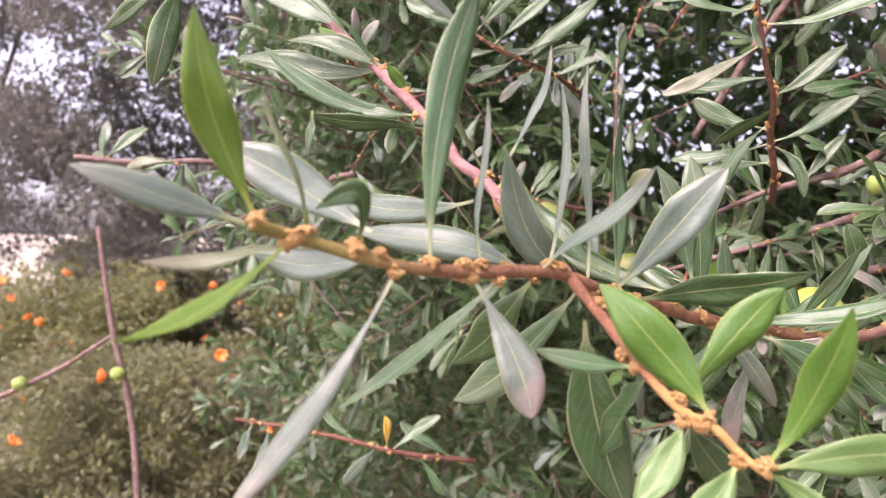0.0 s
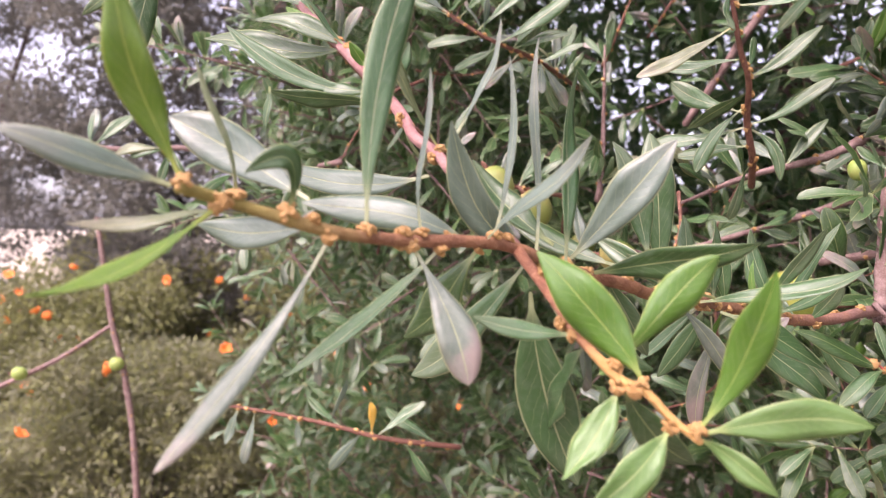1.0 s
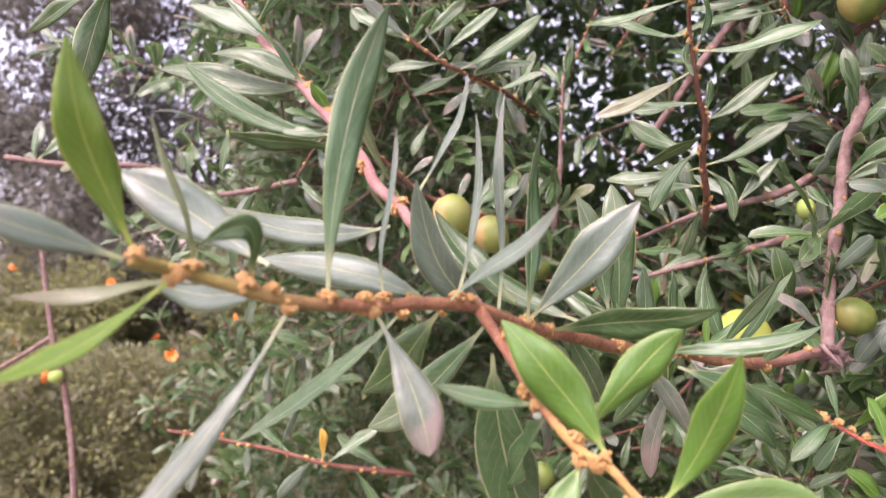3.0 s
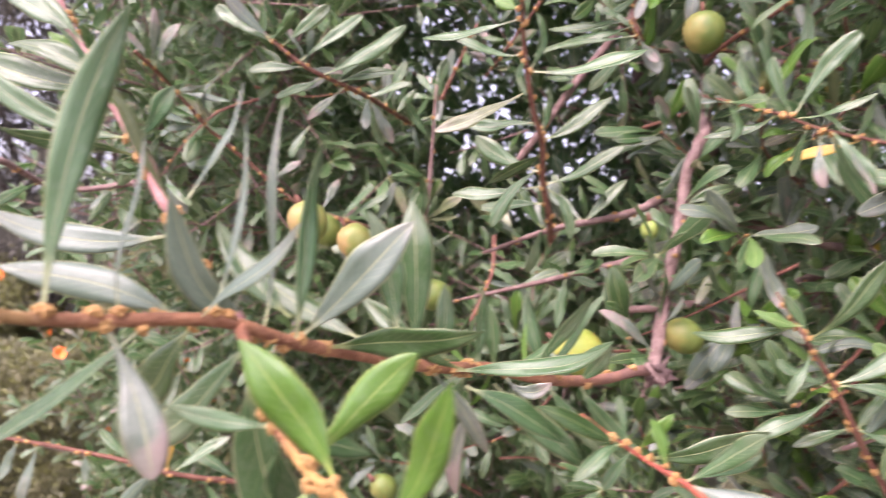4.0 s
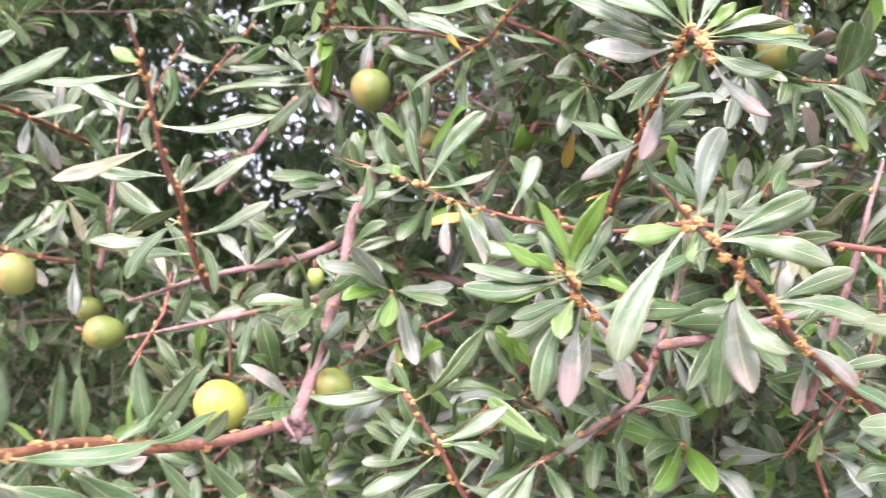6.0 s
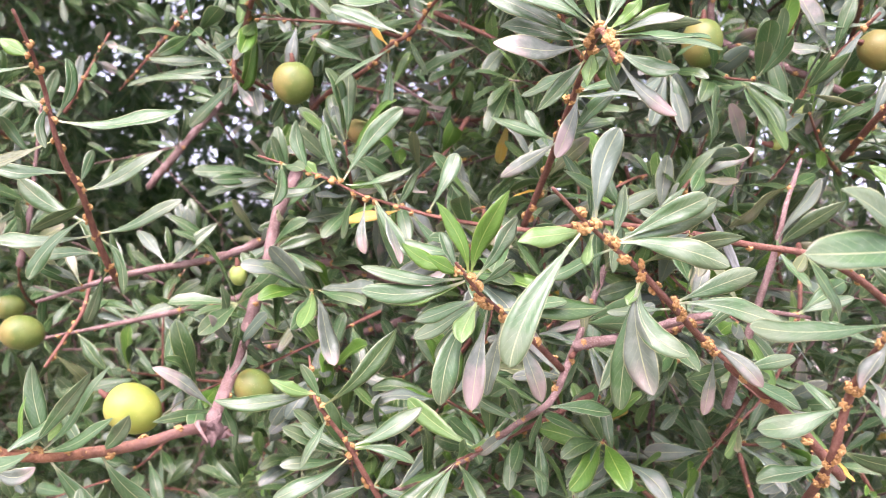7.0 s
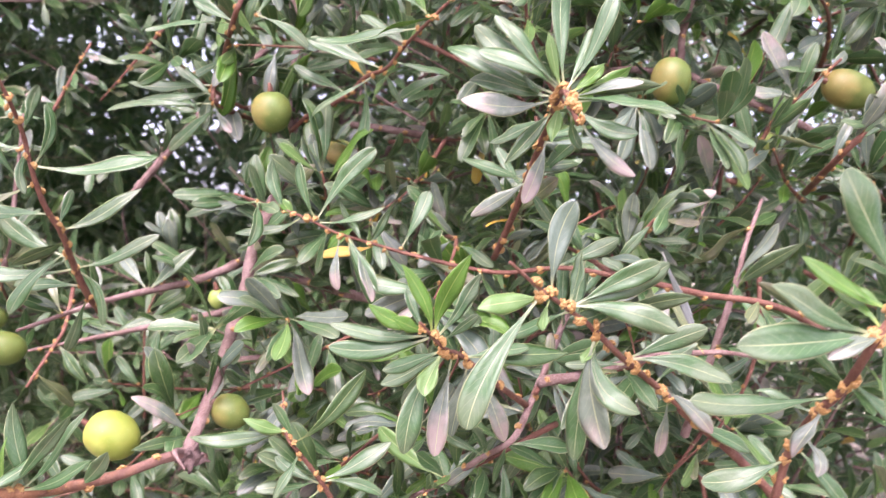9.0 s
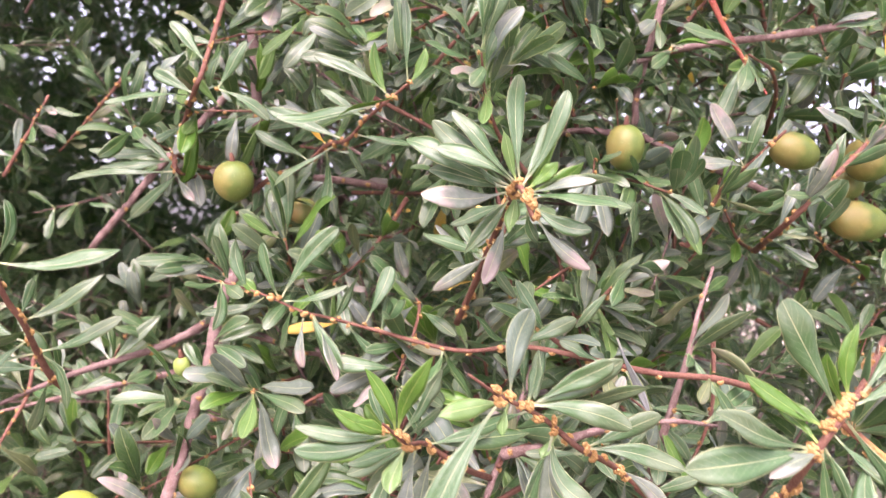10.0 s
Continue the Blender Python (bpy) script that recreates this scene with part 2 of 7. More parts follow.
# ---- building blocks ----
def mesh_of(name, verts, faces, material, uvs=None):
    me = bpy.data.meshes.new(name)
    me.from_pydata([tuple(v) for v in verts], [], faces)
    me.polygons.foreach_set("use_smooth", [True] * len(me.polygons))
    if uvs is not None:
        idx = np.empty(len(me.loops), dtype=np.int32)
        me.loops.foreach_get("vertex_index", idx)
        me.uv_layers.new(name="UVMap").data.foreach_set("uv", np.asarray(uvs, dtype=np.float32)[idx].ravel())
    me.materials.append(material)
    me.update()
    return me


def attach(name, me, parent, at=(0, 0, 0), label=""):
    ob = new(name, me)
    ob.parent = parent
    ob.location = Vector(at) - parent.location if parent else Vector(at)
    return tagged(ob, label)


def thing(name, at, label, category, group=""):
    ob = new(name)
    ob.empty_display_size = 0.01
    ob.location = at
    return tagged(ob, label, category, group)


def smooth_line(pts, per=6):
    """Catmull-Rom through the points."""
    p = [Vector(q) for q in pts]
    p = [p[0] * 2 - p[1]] + p + [p[-1] * 2 - p[-2]]
    out = []
    for i in range(1, len(p) - 2):
        a, b, c, d = p[i - 1], p[i], p[i + 1], p[i + 2]
        for k in range(per):
            t = k / per
            out.append(0.5 * ((2 * b) + (c - a) * t + (2 * a - 5 * b + 4 * c - d) * t * t + (3 * b - a - 3 * c + d) * t ** 3))
    return out + [p[-2]]


def tube(line, radii, sides=10, bumpy=0.06):
    verts, faces = [], []
    t0 = (line[1] - line[0]).normalized()
    side = t0.orthogonal().normalized()
    for i, (c, r) in enumerate(zip(line, radii)):
        t = (line[min(i + 1, len(line) - 1)] - line[max(i - 1, 0)]).normalized()
        side = (side - t * side.dot(t)).normalized()
        up = t.cross(side)
        for k in range(sides):
            a = 2 * math.pi * k / sides
            rr = r * (1 + bumpy * noise.noise(Vector((c.x * 300 + k * 0.7, c.y * 300, c.z * 300))))
            verts.append(c + (side * math.cos(a) + up * math.sin(a)) * rr)
        if i:
            o = (i - 1) * sides
            faces += [(o + k, o + (k + 1) % sides, o + sides + (k + 1) % sides, o + sides + k) for k in range(sides)]
    n = len(verts)
    verts += [line[0] - t0 * radii[0] * 0.6, line[-1] + t * radii[-1] * 0.6]
    faces += [(n, (k + 1) % sides, k) for k in range(sides)]
    faces += [(n + 1, n - sides + k, n - sides + (k + 1) % sides) for k in range(sides)]
    return verts, faces


def tube_uvs(count, sides=10):
    """Along a tube of so many corners: 0 at its first ring, 1 at its last."""
    rings = (count - 2) // sides
    return [(k / sides, i / (rings - 1)) for i in range(rings) for k in range(sides)] + [(0, 0), (0, 1)]


def blade(base, mid, tip, width, normal, rng, nv=14, nu=4, acute=0.0, slim=0.0):
    """A narrow leaf from its stalk to its tip: folded along the midrib, with wavy margins and a little thickness."""
    b, m, t = Vector(base), Vector(mid), Vector(tip)
    c = m * 2 - (b + t) * 0.5
    fold, wave, turns, skew = rng.uniform(0.16, 0.52), rng.uniform(0.04, 0.13), rng.uniform(1.0, 2.4), rng.uniform(0, 6)
    peak, power, blunt = rng.uniform(0.64, 0.76) - 0.14 * acute, rng.uniform(1.9, 2.3) - 0.5 * acute, rng.uniform(0.48, 0.58) + 0.34 * acute
    curl = rng.uniform(0.0, 0.35)
    twist, ess = rng.uniform(-0.8, 0.8), rng.uniform(-0.035, 0.035) * (t - b).length
    top, under, uvs = [], [], []
    for i in range(nv + 1):
        s = 1.0 - (1.0 - i / nv) ** 1.35
        p = b * (1 - s) ** 2 + c * 2 * s * (1 - s) + t * s * s
        d = ((c - b) * (1 - s) + (t - c) * s).normalized()
        n = Vector(normal)
        n = (n - d * n.dot(d)).normalized()
        q = d.cross(n)
        n, q = n * math.cos(twist * (s - 0.5)) + q * math.sin(twist * (s - 0.5)), q * math.cos(twist * (s - 0.5)) - n * math.sin(twist * (s - 0.5))
        if s < peak:
            w = max(0.0, (s - 0.04) / (peak - 0.04))
            w = math.sin(math.pi / 2 * w) ** (1.55 - 0.4 * acute + slim)
        else:
            w = max(0.0, 1.0 - ((s - peak) / (1.0 - peak)) ** power) ** blunt
        p = p + n * (ess * math.sin(2 * math.pi * s))
        half = max(width / 2 * w, 0.00055 if s < 0.5 else 0.0002)
        for j in range(nu + 1):
            u = 2 * j / nu - 1
            h = (abs(u) * fold - curl * u * u) * half + width * wave * abs(u) * math.sin(2 * math.pi * turns * s + skew + (1.3 if u > 0 else 0)) * w
            at = p + q * (u * half) + n * h
            top.append(at - b)
            under.append(at - b - n * (0.00035 * (1 - abs(u)) + 0.00004))
            uvs.append((j / nu, s))
    k, faces = len(top), []
    for i in range(nv):
        for j in range(nu):
            a = i * (nu + 1) + j
            faces.append((a, a + 1, a + nu + 2, a + nu + 1))
            faces.append((k + a, k + a + nu + 1, k + a + nu + 2, k + a + 1))
        for a, z in ((i * (nu + 1), -1), (i * (nu + 1) + nu, 1)):
            ring = (a, a + nu + 1, k + a + nu + 1, k + a)
            faces.append(ring if z < 0 else ring[::-1])
    return top + under, faces, uvs + [(a + 2.0, b) for a, b in uvs]


LEAF_RNG = random.Random(5)
POINTED = ("long red-brown branch", "orange-barked", "smooth pink")


def leaf(branch, base, mid, tip, width, normal, kind, knot=0.0):
    """A leaf on a branch, with a knot of buds at its foot where knot gives its size."""
    if knot:
        bud(branch, base, (Vector(tip) - Vector(base)).normalized() + Vector(normal) * 0.6, knot, LEAF_RNG)
    v, f, uv = blade(base, mid, tip, width, normal, LEAF_RNG, acute=1.0 if kind in "fldv" else 0.3 if kind == "p" else 0.85 if branch["label"].startswith(POINTED) else LEAF_RNG.choice((0.0, 0.0, 0.1, 0.4)), slim=0.6 if kind in "pv" else 0.0)
    return attach("leaf", mesh_of("leaf", v, f, LEAF[kind], uv), branch, base)


def knobbly(name, balls, core, detail, material, sunk=False):
    """One skin round a core of that radius and the round knobs (centre, radius) set about it; sunk: its foot is lost in the bark."""
    bm = bmesh.new()
    bmesh.ops.create_icosphere(bm, subdivisions=detail, radius=1.0)
    for v in bm.verts:
        d, far = v.co.normalized(), core
        for c, r in balls:
            b = d.dot(c)
            q = b * b - c.dot(c) + r * r
            if q > 0 and b > 0:
                far = max(far, b + math.sqrt(q))
        v.co = d * far
    if sunk:
        bmesh.ops.delete(bm, geom=[v for v in bm.verts if v.co.z < -0.35 * core], context="VERTS")
    me = bpy.data.meshes.new(name)
    bm.to_mesh(me)
    bm.free()
    me.polygons.foreach_set("use_smooth", [True] * len(me.polygons))
    me.materials.append(material)
    return me


def bud_mesh(seed):
    """A knot of small round scales."""
    rng = random.Random(seed)
    balls = []
    count = rng.randint(13, 16)
    for k in range(count):
        a, e = k * 2.4 + rng.uniform(-0.3, 0.3), (k / count) ** 0.85
        d = Vector((math.cos(a) * math.cos(e * 1.5), math.sin(a) * math.cos(e * 1.5), math.sin(e * 1.5) * 0.85)) * rng.uniform(0.95, 1.08)
        balls.append((d * 0.88, rng.uniform(0.29, 0.35)))
    return knobbly("bud", balls, 0.55, 5 if seed < 4 else 3, BUD, True)


BUDS = [bud_mesh(s) for s in range(8)]
NEAR = POINTED + ("red-brown thorn-tipped", "thorn-tipped twig", "twig ending in a dense", "thick leafy twig")


def bud(branch, at, out, size, rng):
    ob = attach("bud", rng.choice(BUDS[:4] if branch["label"].startswith(NEAR) else BUDS[4:]), branch, at)
    ob.rotation_mode = "QUATERNION"
    ob.rotation_quaternion = Vector(out).to_track_quat("Z", "Y")
    size *= 1.2 if branch["label"].startswith(NEAR) else 1.0
    ob.scale = (size, size, size * rng.uniform(0.8, 1.1))
    return ob


def branch(label, bark, pts, r0, r1, step=0.016, group="branches of the thorny tree"):
    """A branch with its bark and, every step, a knot of buds; r0 at the first point, r1 at the last."""
    line = smooth_line(pts)
    n = len(line)
    rng = random.Random(n * 7 + int(r1 * 1e6))
    radii = [r0 + (r1 - r0) * i / (n - 1) for i in range(n)]
    radii = [r * (1 + 0.10 * noise.noise(Vector((i * 0.45, r * 900, 3.0)))) for i, r in enumerate(radii)]
    ob = thing("branch", line[-1] if r1 >= r0 else line[0], label, "branch", group)
    at = Vector(ob.location)
    v, f = tube(line, radii, 10, 0.34 if bark.name.startswith("grey") else 0.10)
    attach("stem", mesh_of("stem", [p - at for p in v], f, bark, tube_uvs(len(v))), ob, at)
    run, nxt = 0.0, step * 0.7
    for i in range(1, n):
        run += (line[i] - line[i - 1]).length
        if step and run > nxt and i < n - 1:
            nxt += step * rng.uniform(0.7, 1.3)
            d = (line[i + 1] - line[i - 1]).normalized()
            for s in ((1, -1) if rng.random() < 0.35 else (1,)):
                o = d.orthogonal().normalized()
                o.rotate(Matrix.Rotation(rng.uniform(0, 6.28), 3, d))
                bud(ob, line[i] + o * radii[i] * 0.8, o, rng.uniform(0.0012, 0.0018) * (1.2 if max(r0, r1) > 0.0015 else 0.9), rng)
    return ob


FRUIT_SPOTS = []


def off_fruit(base, tip):
    """Whether a leaf from base to tip stays clear of every fruit."""
    b, t = Vector(base), Vector(tip)
    return all((b.lerp(t, s) - c).length > q for c, q in FRUIT_SPOTS for s in (0.3, 0.5, 0.7, 0.9, 1.0))


def fruit(at, axis, length, wide, kind, label):
    """A plum-like fruit with a blunt point, and the dry stalk at its other end."""
    FRUIT_SPOTS.append((Vector(at), length / 2 + 0.004))
    ob = thing("fruit", at, label, "fruit", "fruits on the tree")
    z = Vector(axis).normalized()
    x = z.orthogonal().normalized()
    y = z.cross(x)
    verts, faces, rings, sides = [], [], 22, 28
    for i in range(rings + 1):
        a = math.pi * i / rings
        r = max(0.0, math.sin(a)) ** 0.9 * wide / 2 * (1 + 0.05 * math.cos(a))
        h = -math.cos(a) * length / 2 + (length * 0.015 * max(0, (i / rings - 0.86) / 0.14) ** 2)
        for k in range(sides):
            b = 2 * math.pi * k / sides
            rr = r * (1 + 0.018 * noise.noise(Vector((math.cos(b) * 2 + at[0] * 90, math.sin(b) * 2, i * 0.2))))
            verts.append(z * h + x * (rr * math.cos(b)) + y * (rr * math.sin(b)))
        if i:
            o = (i - 1) * sides
            faces += [(o + k, o + (k + 1) % sides, o + sides + (k + 1) % sides, o + sides + k) for k in range(sides)]
    attach("skin", mesh_of("skin", verts, faces, FRUIT[kind]), ob, at)
    base = Vector(at) - z * length / 2
    v, f = tube([base + z * 0.0008, base - z * 0.002, base - z * 0.005 + x * 0.001], [0.0024, 0.0016, 0.0012], 8)
    attach("stalk", mesh_of("stalk", [p - Vector(at) for p in v], f, BARK["young"]), ob, at, "short brown stalk")
    return ob


def tufts(branch, pts, step, seed):
    """Small tufts of leaves, each on a bud knot, along a branch."""
    rng = random.Random(seed)
    line = smooth_line(pts, 12)
    run, nxt = 0.0, step * rng.uniform(0.2, 0.8)
    for i in range(1, len(line)):
        run += (line[i] - line[i - 1]).length
        if run < nxt:
            continue
        nxt += step * rng.uniform(0.7, 1.3)
        d = (line[i] - line[i - 1]).normalized()
        out = d.orthogonal().normalized()
        out.rotate(Matrix.Rotation(rng.uniform(0, 6.28), 3, d))
        out = (out + Vector((0, -0.5, 0.25))).normalized()
        bud(branch, line[i], out, rng.uniform(0.0013, 0.0018), rng)
        for k in range(rng.randint(2, 5)):
            a = (out + d * rng.gauss(0, 0.7) + Vector((rng.gauss(0, 0.6), rng.gauss(-0.1, 0.5), rng.gauss(0.05, 0.6)))).normalized()
            size = rng.uniform(0.026, 0.046)
            up = Vector((rng.gauss(0, 0.5), -0.75, 0.55))
            up = (up - a * up.dot(a)).normalized()
            base = line[i]
            mid = base + a * size * 0.5 + up * size * rng.uniform(-0.05, 0.10)
            wide, tone = size * rng.uniform(0.18, 0.27), rng.choice("ggggggssppdddh")
            if off_fruit(base, base + a * size):
                leaf(branch, base, mid, base + a * size, wide, up, tone)


def gnarl(branch, at, size, seed):
    """A dark knotty swelling with stubs of dead shoots."""
    rng = random.Random(seed)
    balls = []
    for k in range(26):
        d = Vector((rng.gauss(0, 1.3), rng.gauss(-0.3, 1), rng.gauss(-0.2, 1))).normalized()
        reach = rng.uniform(0.6, 1.0) if k < 17 else rng.uniform(1.1, 1.7)
        balls += [(d * size * reach * f, size * g) for f, g in ((1.0, rng.uniform(0.16, 0.32) if k < 17 else 0.13), (0.7, 0.22))]
    me = knobbly("gnarl", balls, size * 0.75, 5, KNOTTY)
    return attach("gnarl", me, branch, at, "dark rough knot of dead shoots")


# ---- branches, their leaves and fruits ----
fruit((0.2820, 0.4680, 1.6776), (0.22, 0.17, -0.99), 0.0270, 0.0263, "green", "green unripe plum-like fruit hanging from a twig")
fruit((0.3534, 0.5260, 1.6652), (0.99, -0.26, 0.11), 0.0228, 0.0202, "blush", "green fruit with a reddish blush on its skin")
fruit((0.2046, 0.4357, 1.4725), (0.90, -0.24, -0.40), 0.0312, 0.0275, "yellow", "large glossy yellow-green fruit resting on a branch")
fruit((0.2722, 0.4422, 1.4850), (0.92, -0.22, -0.40), 0.0241, 0.0213, "green", "green unripe plum-like fruit hanging from a twig")
fruit((0.2662, 0.4917, 1.5496), (0.22, 0.17, -0.99), 0.0138, 0.0115, "pale", "small pale green fruit half hidden in leaves")
fruit((0.0404, 0.5443, 1.5372), (0.48, 0.15, -0.90), 0.0301, 0.0270, "blush", "green fruit with a reddish blush on its skin")
fruit((0.0769, 0.6331, 1.5261), (0.63, 0.11, -0.81), 0.0320, 0.0283, "blush", "green fruit with a reddish blush on its skin")
fruit((0.0518, 0.6462, 1.5341), (0.63, 0.11, -0.81), 0.0286, 0.0249, "green", "green unripe plum-like fruit hanging from a twig")
fruit((0.1293, 0.7092, 1.4974), (1.03, -0.01, 0.10), 0.0229, 0.0208, "green", "green unripe plum-like fruit hanging from a twig")
fruit((0.1421, 0.6148, 1.4889), (1.03, -0.00, -0.08), 0.0300, 0.0255, "green", "green unripe plum-like fruit hanging from a twig")
fruit((0.5014, 0.3368, 1.7260), (0.22, 0.17, -0.99), 0.0303, 0.0251, "green", "green unripe plum-like fruit hanging from a twig")
fruit((0.6182, 0.2948, 1.7389), (0.99, -0.26, -0.15), 0.0369, 0.0254, "green", "green unripe plum-like fruit hanging from a twig")
fruit((0.6715, 0.2769, 1.6963), (0.99, -0.27, -0.06), 0.0451, 0.0282, "green", "green unripe plum-like fruit hanging from a twig")
fruit((0.6835, 0.2813, 1.7422), (0.99, -0.26, 0.11), 0.0335, 0.0319, "green", "green unripe plum-like fruit hanging from a twig")
fruit((0.6988, 0.3073, 1.7258), (0.99, -0.26, 0.11), 0.0278, 0.0253, "green", "green unripe plum-like fruit hanging from a twig")
fruit((0.6403, 0.3742, 1.7109), (0.22, 0.17, -0.99), 0.0195, 0.0151, "pale", "small pale green fruit half hidden in leaves")
fruit((0.1043, 0.5056, 1.3672), (0.81, 0.20, -0.60), 0.0185, 0.0170, "green", "green unripe plum-like fruit hanging from a twig")
fruit((-0.5146, 1.1760, 1.2912), (0.99, 0.27, 0.02), 0.0229, 0.0211, "pale", "small pale green fruit half hidden in leaves")
fruit((-0.6656, 1.1724, 1.2727), (0.99, 0.27, 0.02), 0.0229, 0.0211, "pale", "small pale green fruit half hidden in leaves")
fruit((0.5414, 0.3071, 1.6663), (0.98, -0.29, 0.10), 0.0081, 0.0067, "pale", "small pale green fruit half hidden in leaves")
branch_a = branch("long red-brown branch with knobbly ochre buds and grey leaves", BARK["olive"], [(0.2560, 0.4280, 1.4605), (0.2345, 0.4110, 1.4672), (0.2014, 0.3858, 1.4648), (0.1641, 0.3606, 1.4670), (0.1330, 0.3400, 1.4740), (0.1100, 0.3040, 1.4785), (0.0870, 0.2840, 1.4820), (0.0750, 0.2680, 1.4860), (0.0500, 0.2460, 1.4920), (0.0330, 0.2305, 1.4985), (0.0210, 0.2210, 1.5000), (0.0020, 0.2040, 1.5000), (-0.0150, 0.1870, 1.5020), (-0.0371, 0.1748, 1.5085), (-0.0435, 0.1650, 1.5105)], 0.003, 0.0014, 0.02125)
leaf(branch_a, (-0.0428, 0.1662, 1.5114), (-0.0503, 0.1588, 1.5322), (-0.0526, 0.1525, 1.5528), 0.0100, (0.07, -0.95, 0.05), "v", 0.0019)
leaf(branch_a, (-0.0450, 0.1650, 1.5108), (-0.0614, 0.1583, 1.5163), (-0.0764, 0.1524, 1.5214), 0.0071, (0.32, -0.93, 0.10), "s")
leaf(branch_a, (-0.0342, 0.1762, 1.5092), (-0.0389, 0.1770, 1.5264), (-0.0460, 0.1803, 1.5429), 0.0024, (0.73, -0.60, 0.33), "h", 0.0018)
leaf(branch_a, (-0.0212, 0.1942, 1.5098), (-0.0404, 0.1996, 1.5209), (-0.0607, 0.2035, 1.5313), 0.0133, (-0.02, -0.93, 0.37), "s")
leaf(branch_a, (0.0059, 0.2619, 1.5218), (-0.0222, 0.2623, 1.5184), (-0.0494, 0.2607, 1.5257), 0.0105, (0.05, -0.92, 0.39), "s")
leaf(branch_a, (-0.0181, 0.1992, 1.5038), (-0.0362, 0.2055, 1.5010), (-0.0559, 0.2133, 1.5031), 0.0097, (-0.33, -0.87, 0.36), "s")
leaf(branch_a, (0.0209, 0.2220, 1.4996), (-0.0034, 0.2230, 1.5078), (-0.0295, 0.2260, 1.5103), 0.0103, (-0.02, -0.96, 0.27), "s")
leaf(branch_a, (-0.0328, 0.1775, 1.5056), (-0.0512, 0.1718, 1.5035), (-0.0675, 0.1647, 1.5023), 0.0052, (0.13, -0.55, 0.83), "h")
leaf(branch_a, (-0.0377, 0.1747, 1.5071), (-0.0506, 0.1570, 1.4933), (-0.0612, 0.1390, 1.4889), 0.0060, (0.15, -0.53, 0.84), "v", 0.0019)
leaf(branch_a, (-0.0143, 0.1870, 1.5007), (-0.0302, 0.1759, 1.4717), (-0.0488, 0.1677, 1.4478), 0.0064, (-0.14, -0.89, 0.42), "p", 0.0018)
leaf(branch_a, (0.0040, 0.2062, 1.4991), (0.0142, 0.2017, 1.4817), (0.0203, 0.1982, 1.4633), 0.0110, (0.10, -0.96, 0.26), "p", 0.0019)
# Curled leaf in the dark kind: its shade is put into the colour.
leaf(branch_a, (-0.0236, 0.1820, 1.5058), (-0.0225, 0.1782, 1.5180), (-0.0317, 0.1739, 1.5146), 0.0061, (0.74, -0.68, 0.06), "d", 0.0023)
leaf(branch_a, (0.0123, 0.2130, 1.4986), (-0.0083, 0.2140, 1.4778), (-0.0326, 0.2195, 1.4597), 0.0058, (-0.51, -0.73, 0.46), "g", 0.0022)
leaf(branch_a, (0.0228, 0.2225, 1.4984), (0.0125, 0.2356, 1.4814), (-0.0005, 0.2516, 1.4679), 0.0130, (-0.68, -0.72, -0.17), "d", 0.0018)
leaf(branch_a, (0.0382, 0.2356, 1.4950), (0.0200, 0.2536, 1.4690), (0.0009, 0.2743, 1.4516), 0.0138, (-0.76, -0.64, 0.08), "g", 0.0019)
leaf(branch_a, (-0.0065, 0.1952, 1.5021), (-0.0045, 0.1992, 1.5417), (0.0053, 0.2023, 1.5775), 0.0098, (0.31, -0.95, 0.04), "g", 0.0020)
leaf(branch_a, (0.0067, 0.2084, 1.5014), (0.0065, 0.2114, 1.5260), (0.0078, 0.2140, 1.5477), 0.0032, (-0.78, -0.63, 0.32), "s", 0.0020)
leaf(branch_a, (0.0151, 0.2402, 1.5330), (0.0239, 0.2394, 1.5501), (0.0281, 0.2409, 1.5693), 0.0039, (-0.73, -0.64, 0.32), "s")
leaf(branch_a, (0.0272, 0.2259, 1.5012), (0.0321, 0.2305, 1.5325), (0.0307, 0.2345, 1.5561), 0.0035, (-0.71, -0.70, 0.32), "s", 0.0020)
leaf(branch_a, (0.0406, 0.2375, 1.4970), (0.0401, 0.2413, 1.5306), (0.0402, 0.2442, 1.5644), 0.0037, (-0.61, -0.79, 0.32), "s")
leaf(branch_a, (0.0500, 0.2406, 1.4943), (0.0502, 0.2443, 1.5244), (0.0535, 0.2493, 1.5555), 0.0080, (0.66, -0.75, 0.07), "g")
leaf(branch_a, (0.0422, 0.2394, 1.4932), (0.0225, 0.2297, 1.5092), (0.0139, 0.2212, 1.5344), 0.0112, (-0.40, -0.91, 0.32), "s", 0.0021)
leaf(branch_a, (0.0242, 0.2238, 1.4999), (0.0390, 0.2101, 1.5137), (0.0501, 0.1986, 1.5279), 0.0064, (0.19, -0.64, 0.60), "s")
leaf(branch_a, (0.0506, 0.2460, 1.4934), (0.0678, 0.2405, 1.5138), (0.0824, 0.2372, 1.5323), 0.0138, (-0.13, -0.98, 0.32), "s", 0.0021)
leaf(branch_a, (0.0473, 0.2506, 1.4993), (0.0327, 0.2579, 1.5116), (0.0207, 0.2653, 1.5280), 0.0100, (0.03, -0.88, 0.48), "d")
leaf(branch_a, (0.0706, 0.2631, 1.4927), (0.0510, 0.2752, 1.5002), (0.0303, 0.2874, 1.5109), 0.0101, (-0.15, -0.74, 0.66), "d")
leaf(branch_a, (0.0583, 0.2540, 1.4901), (0.0835, 0.2405, 1.4954), (0.1044, 0.2252, 1.5018), 0.0111, (-0.45, -0.84, -0.31), "d", 0.0023)
leaf(branch_a, (0.0834, 0.2714, 1.4935), (0.0784, 0.2718, 1.5154), (0.0694, 0.2715, 1.5359), 0.0107, (0.26, -0.96, 0.09), "g")
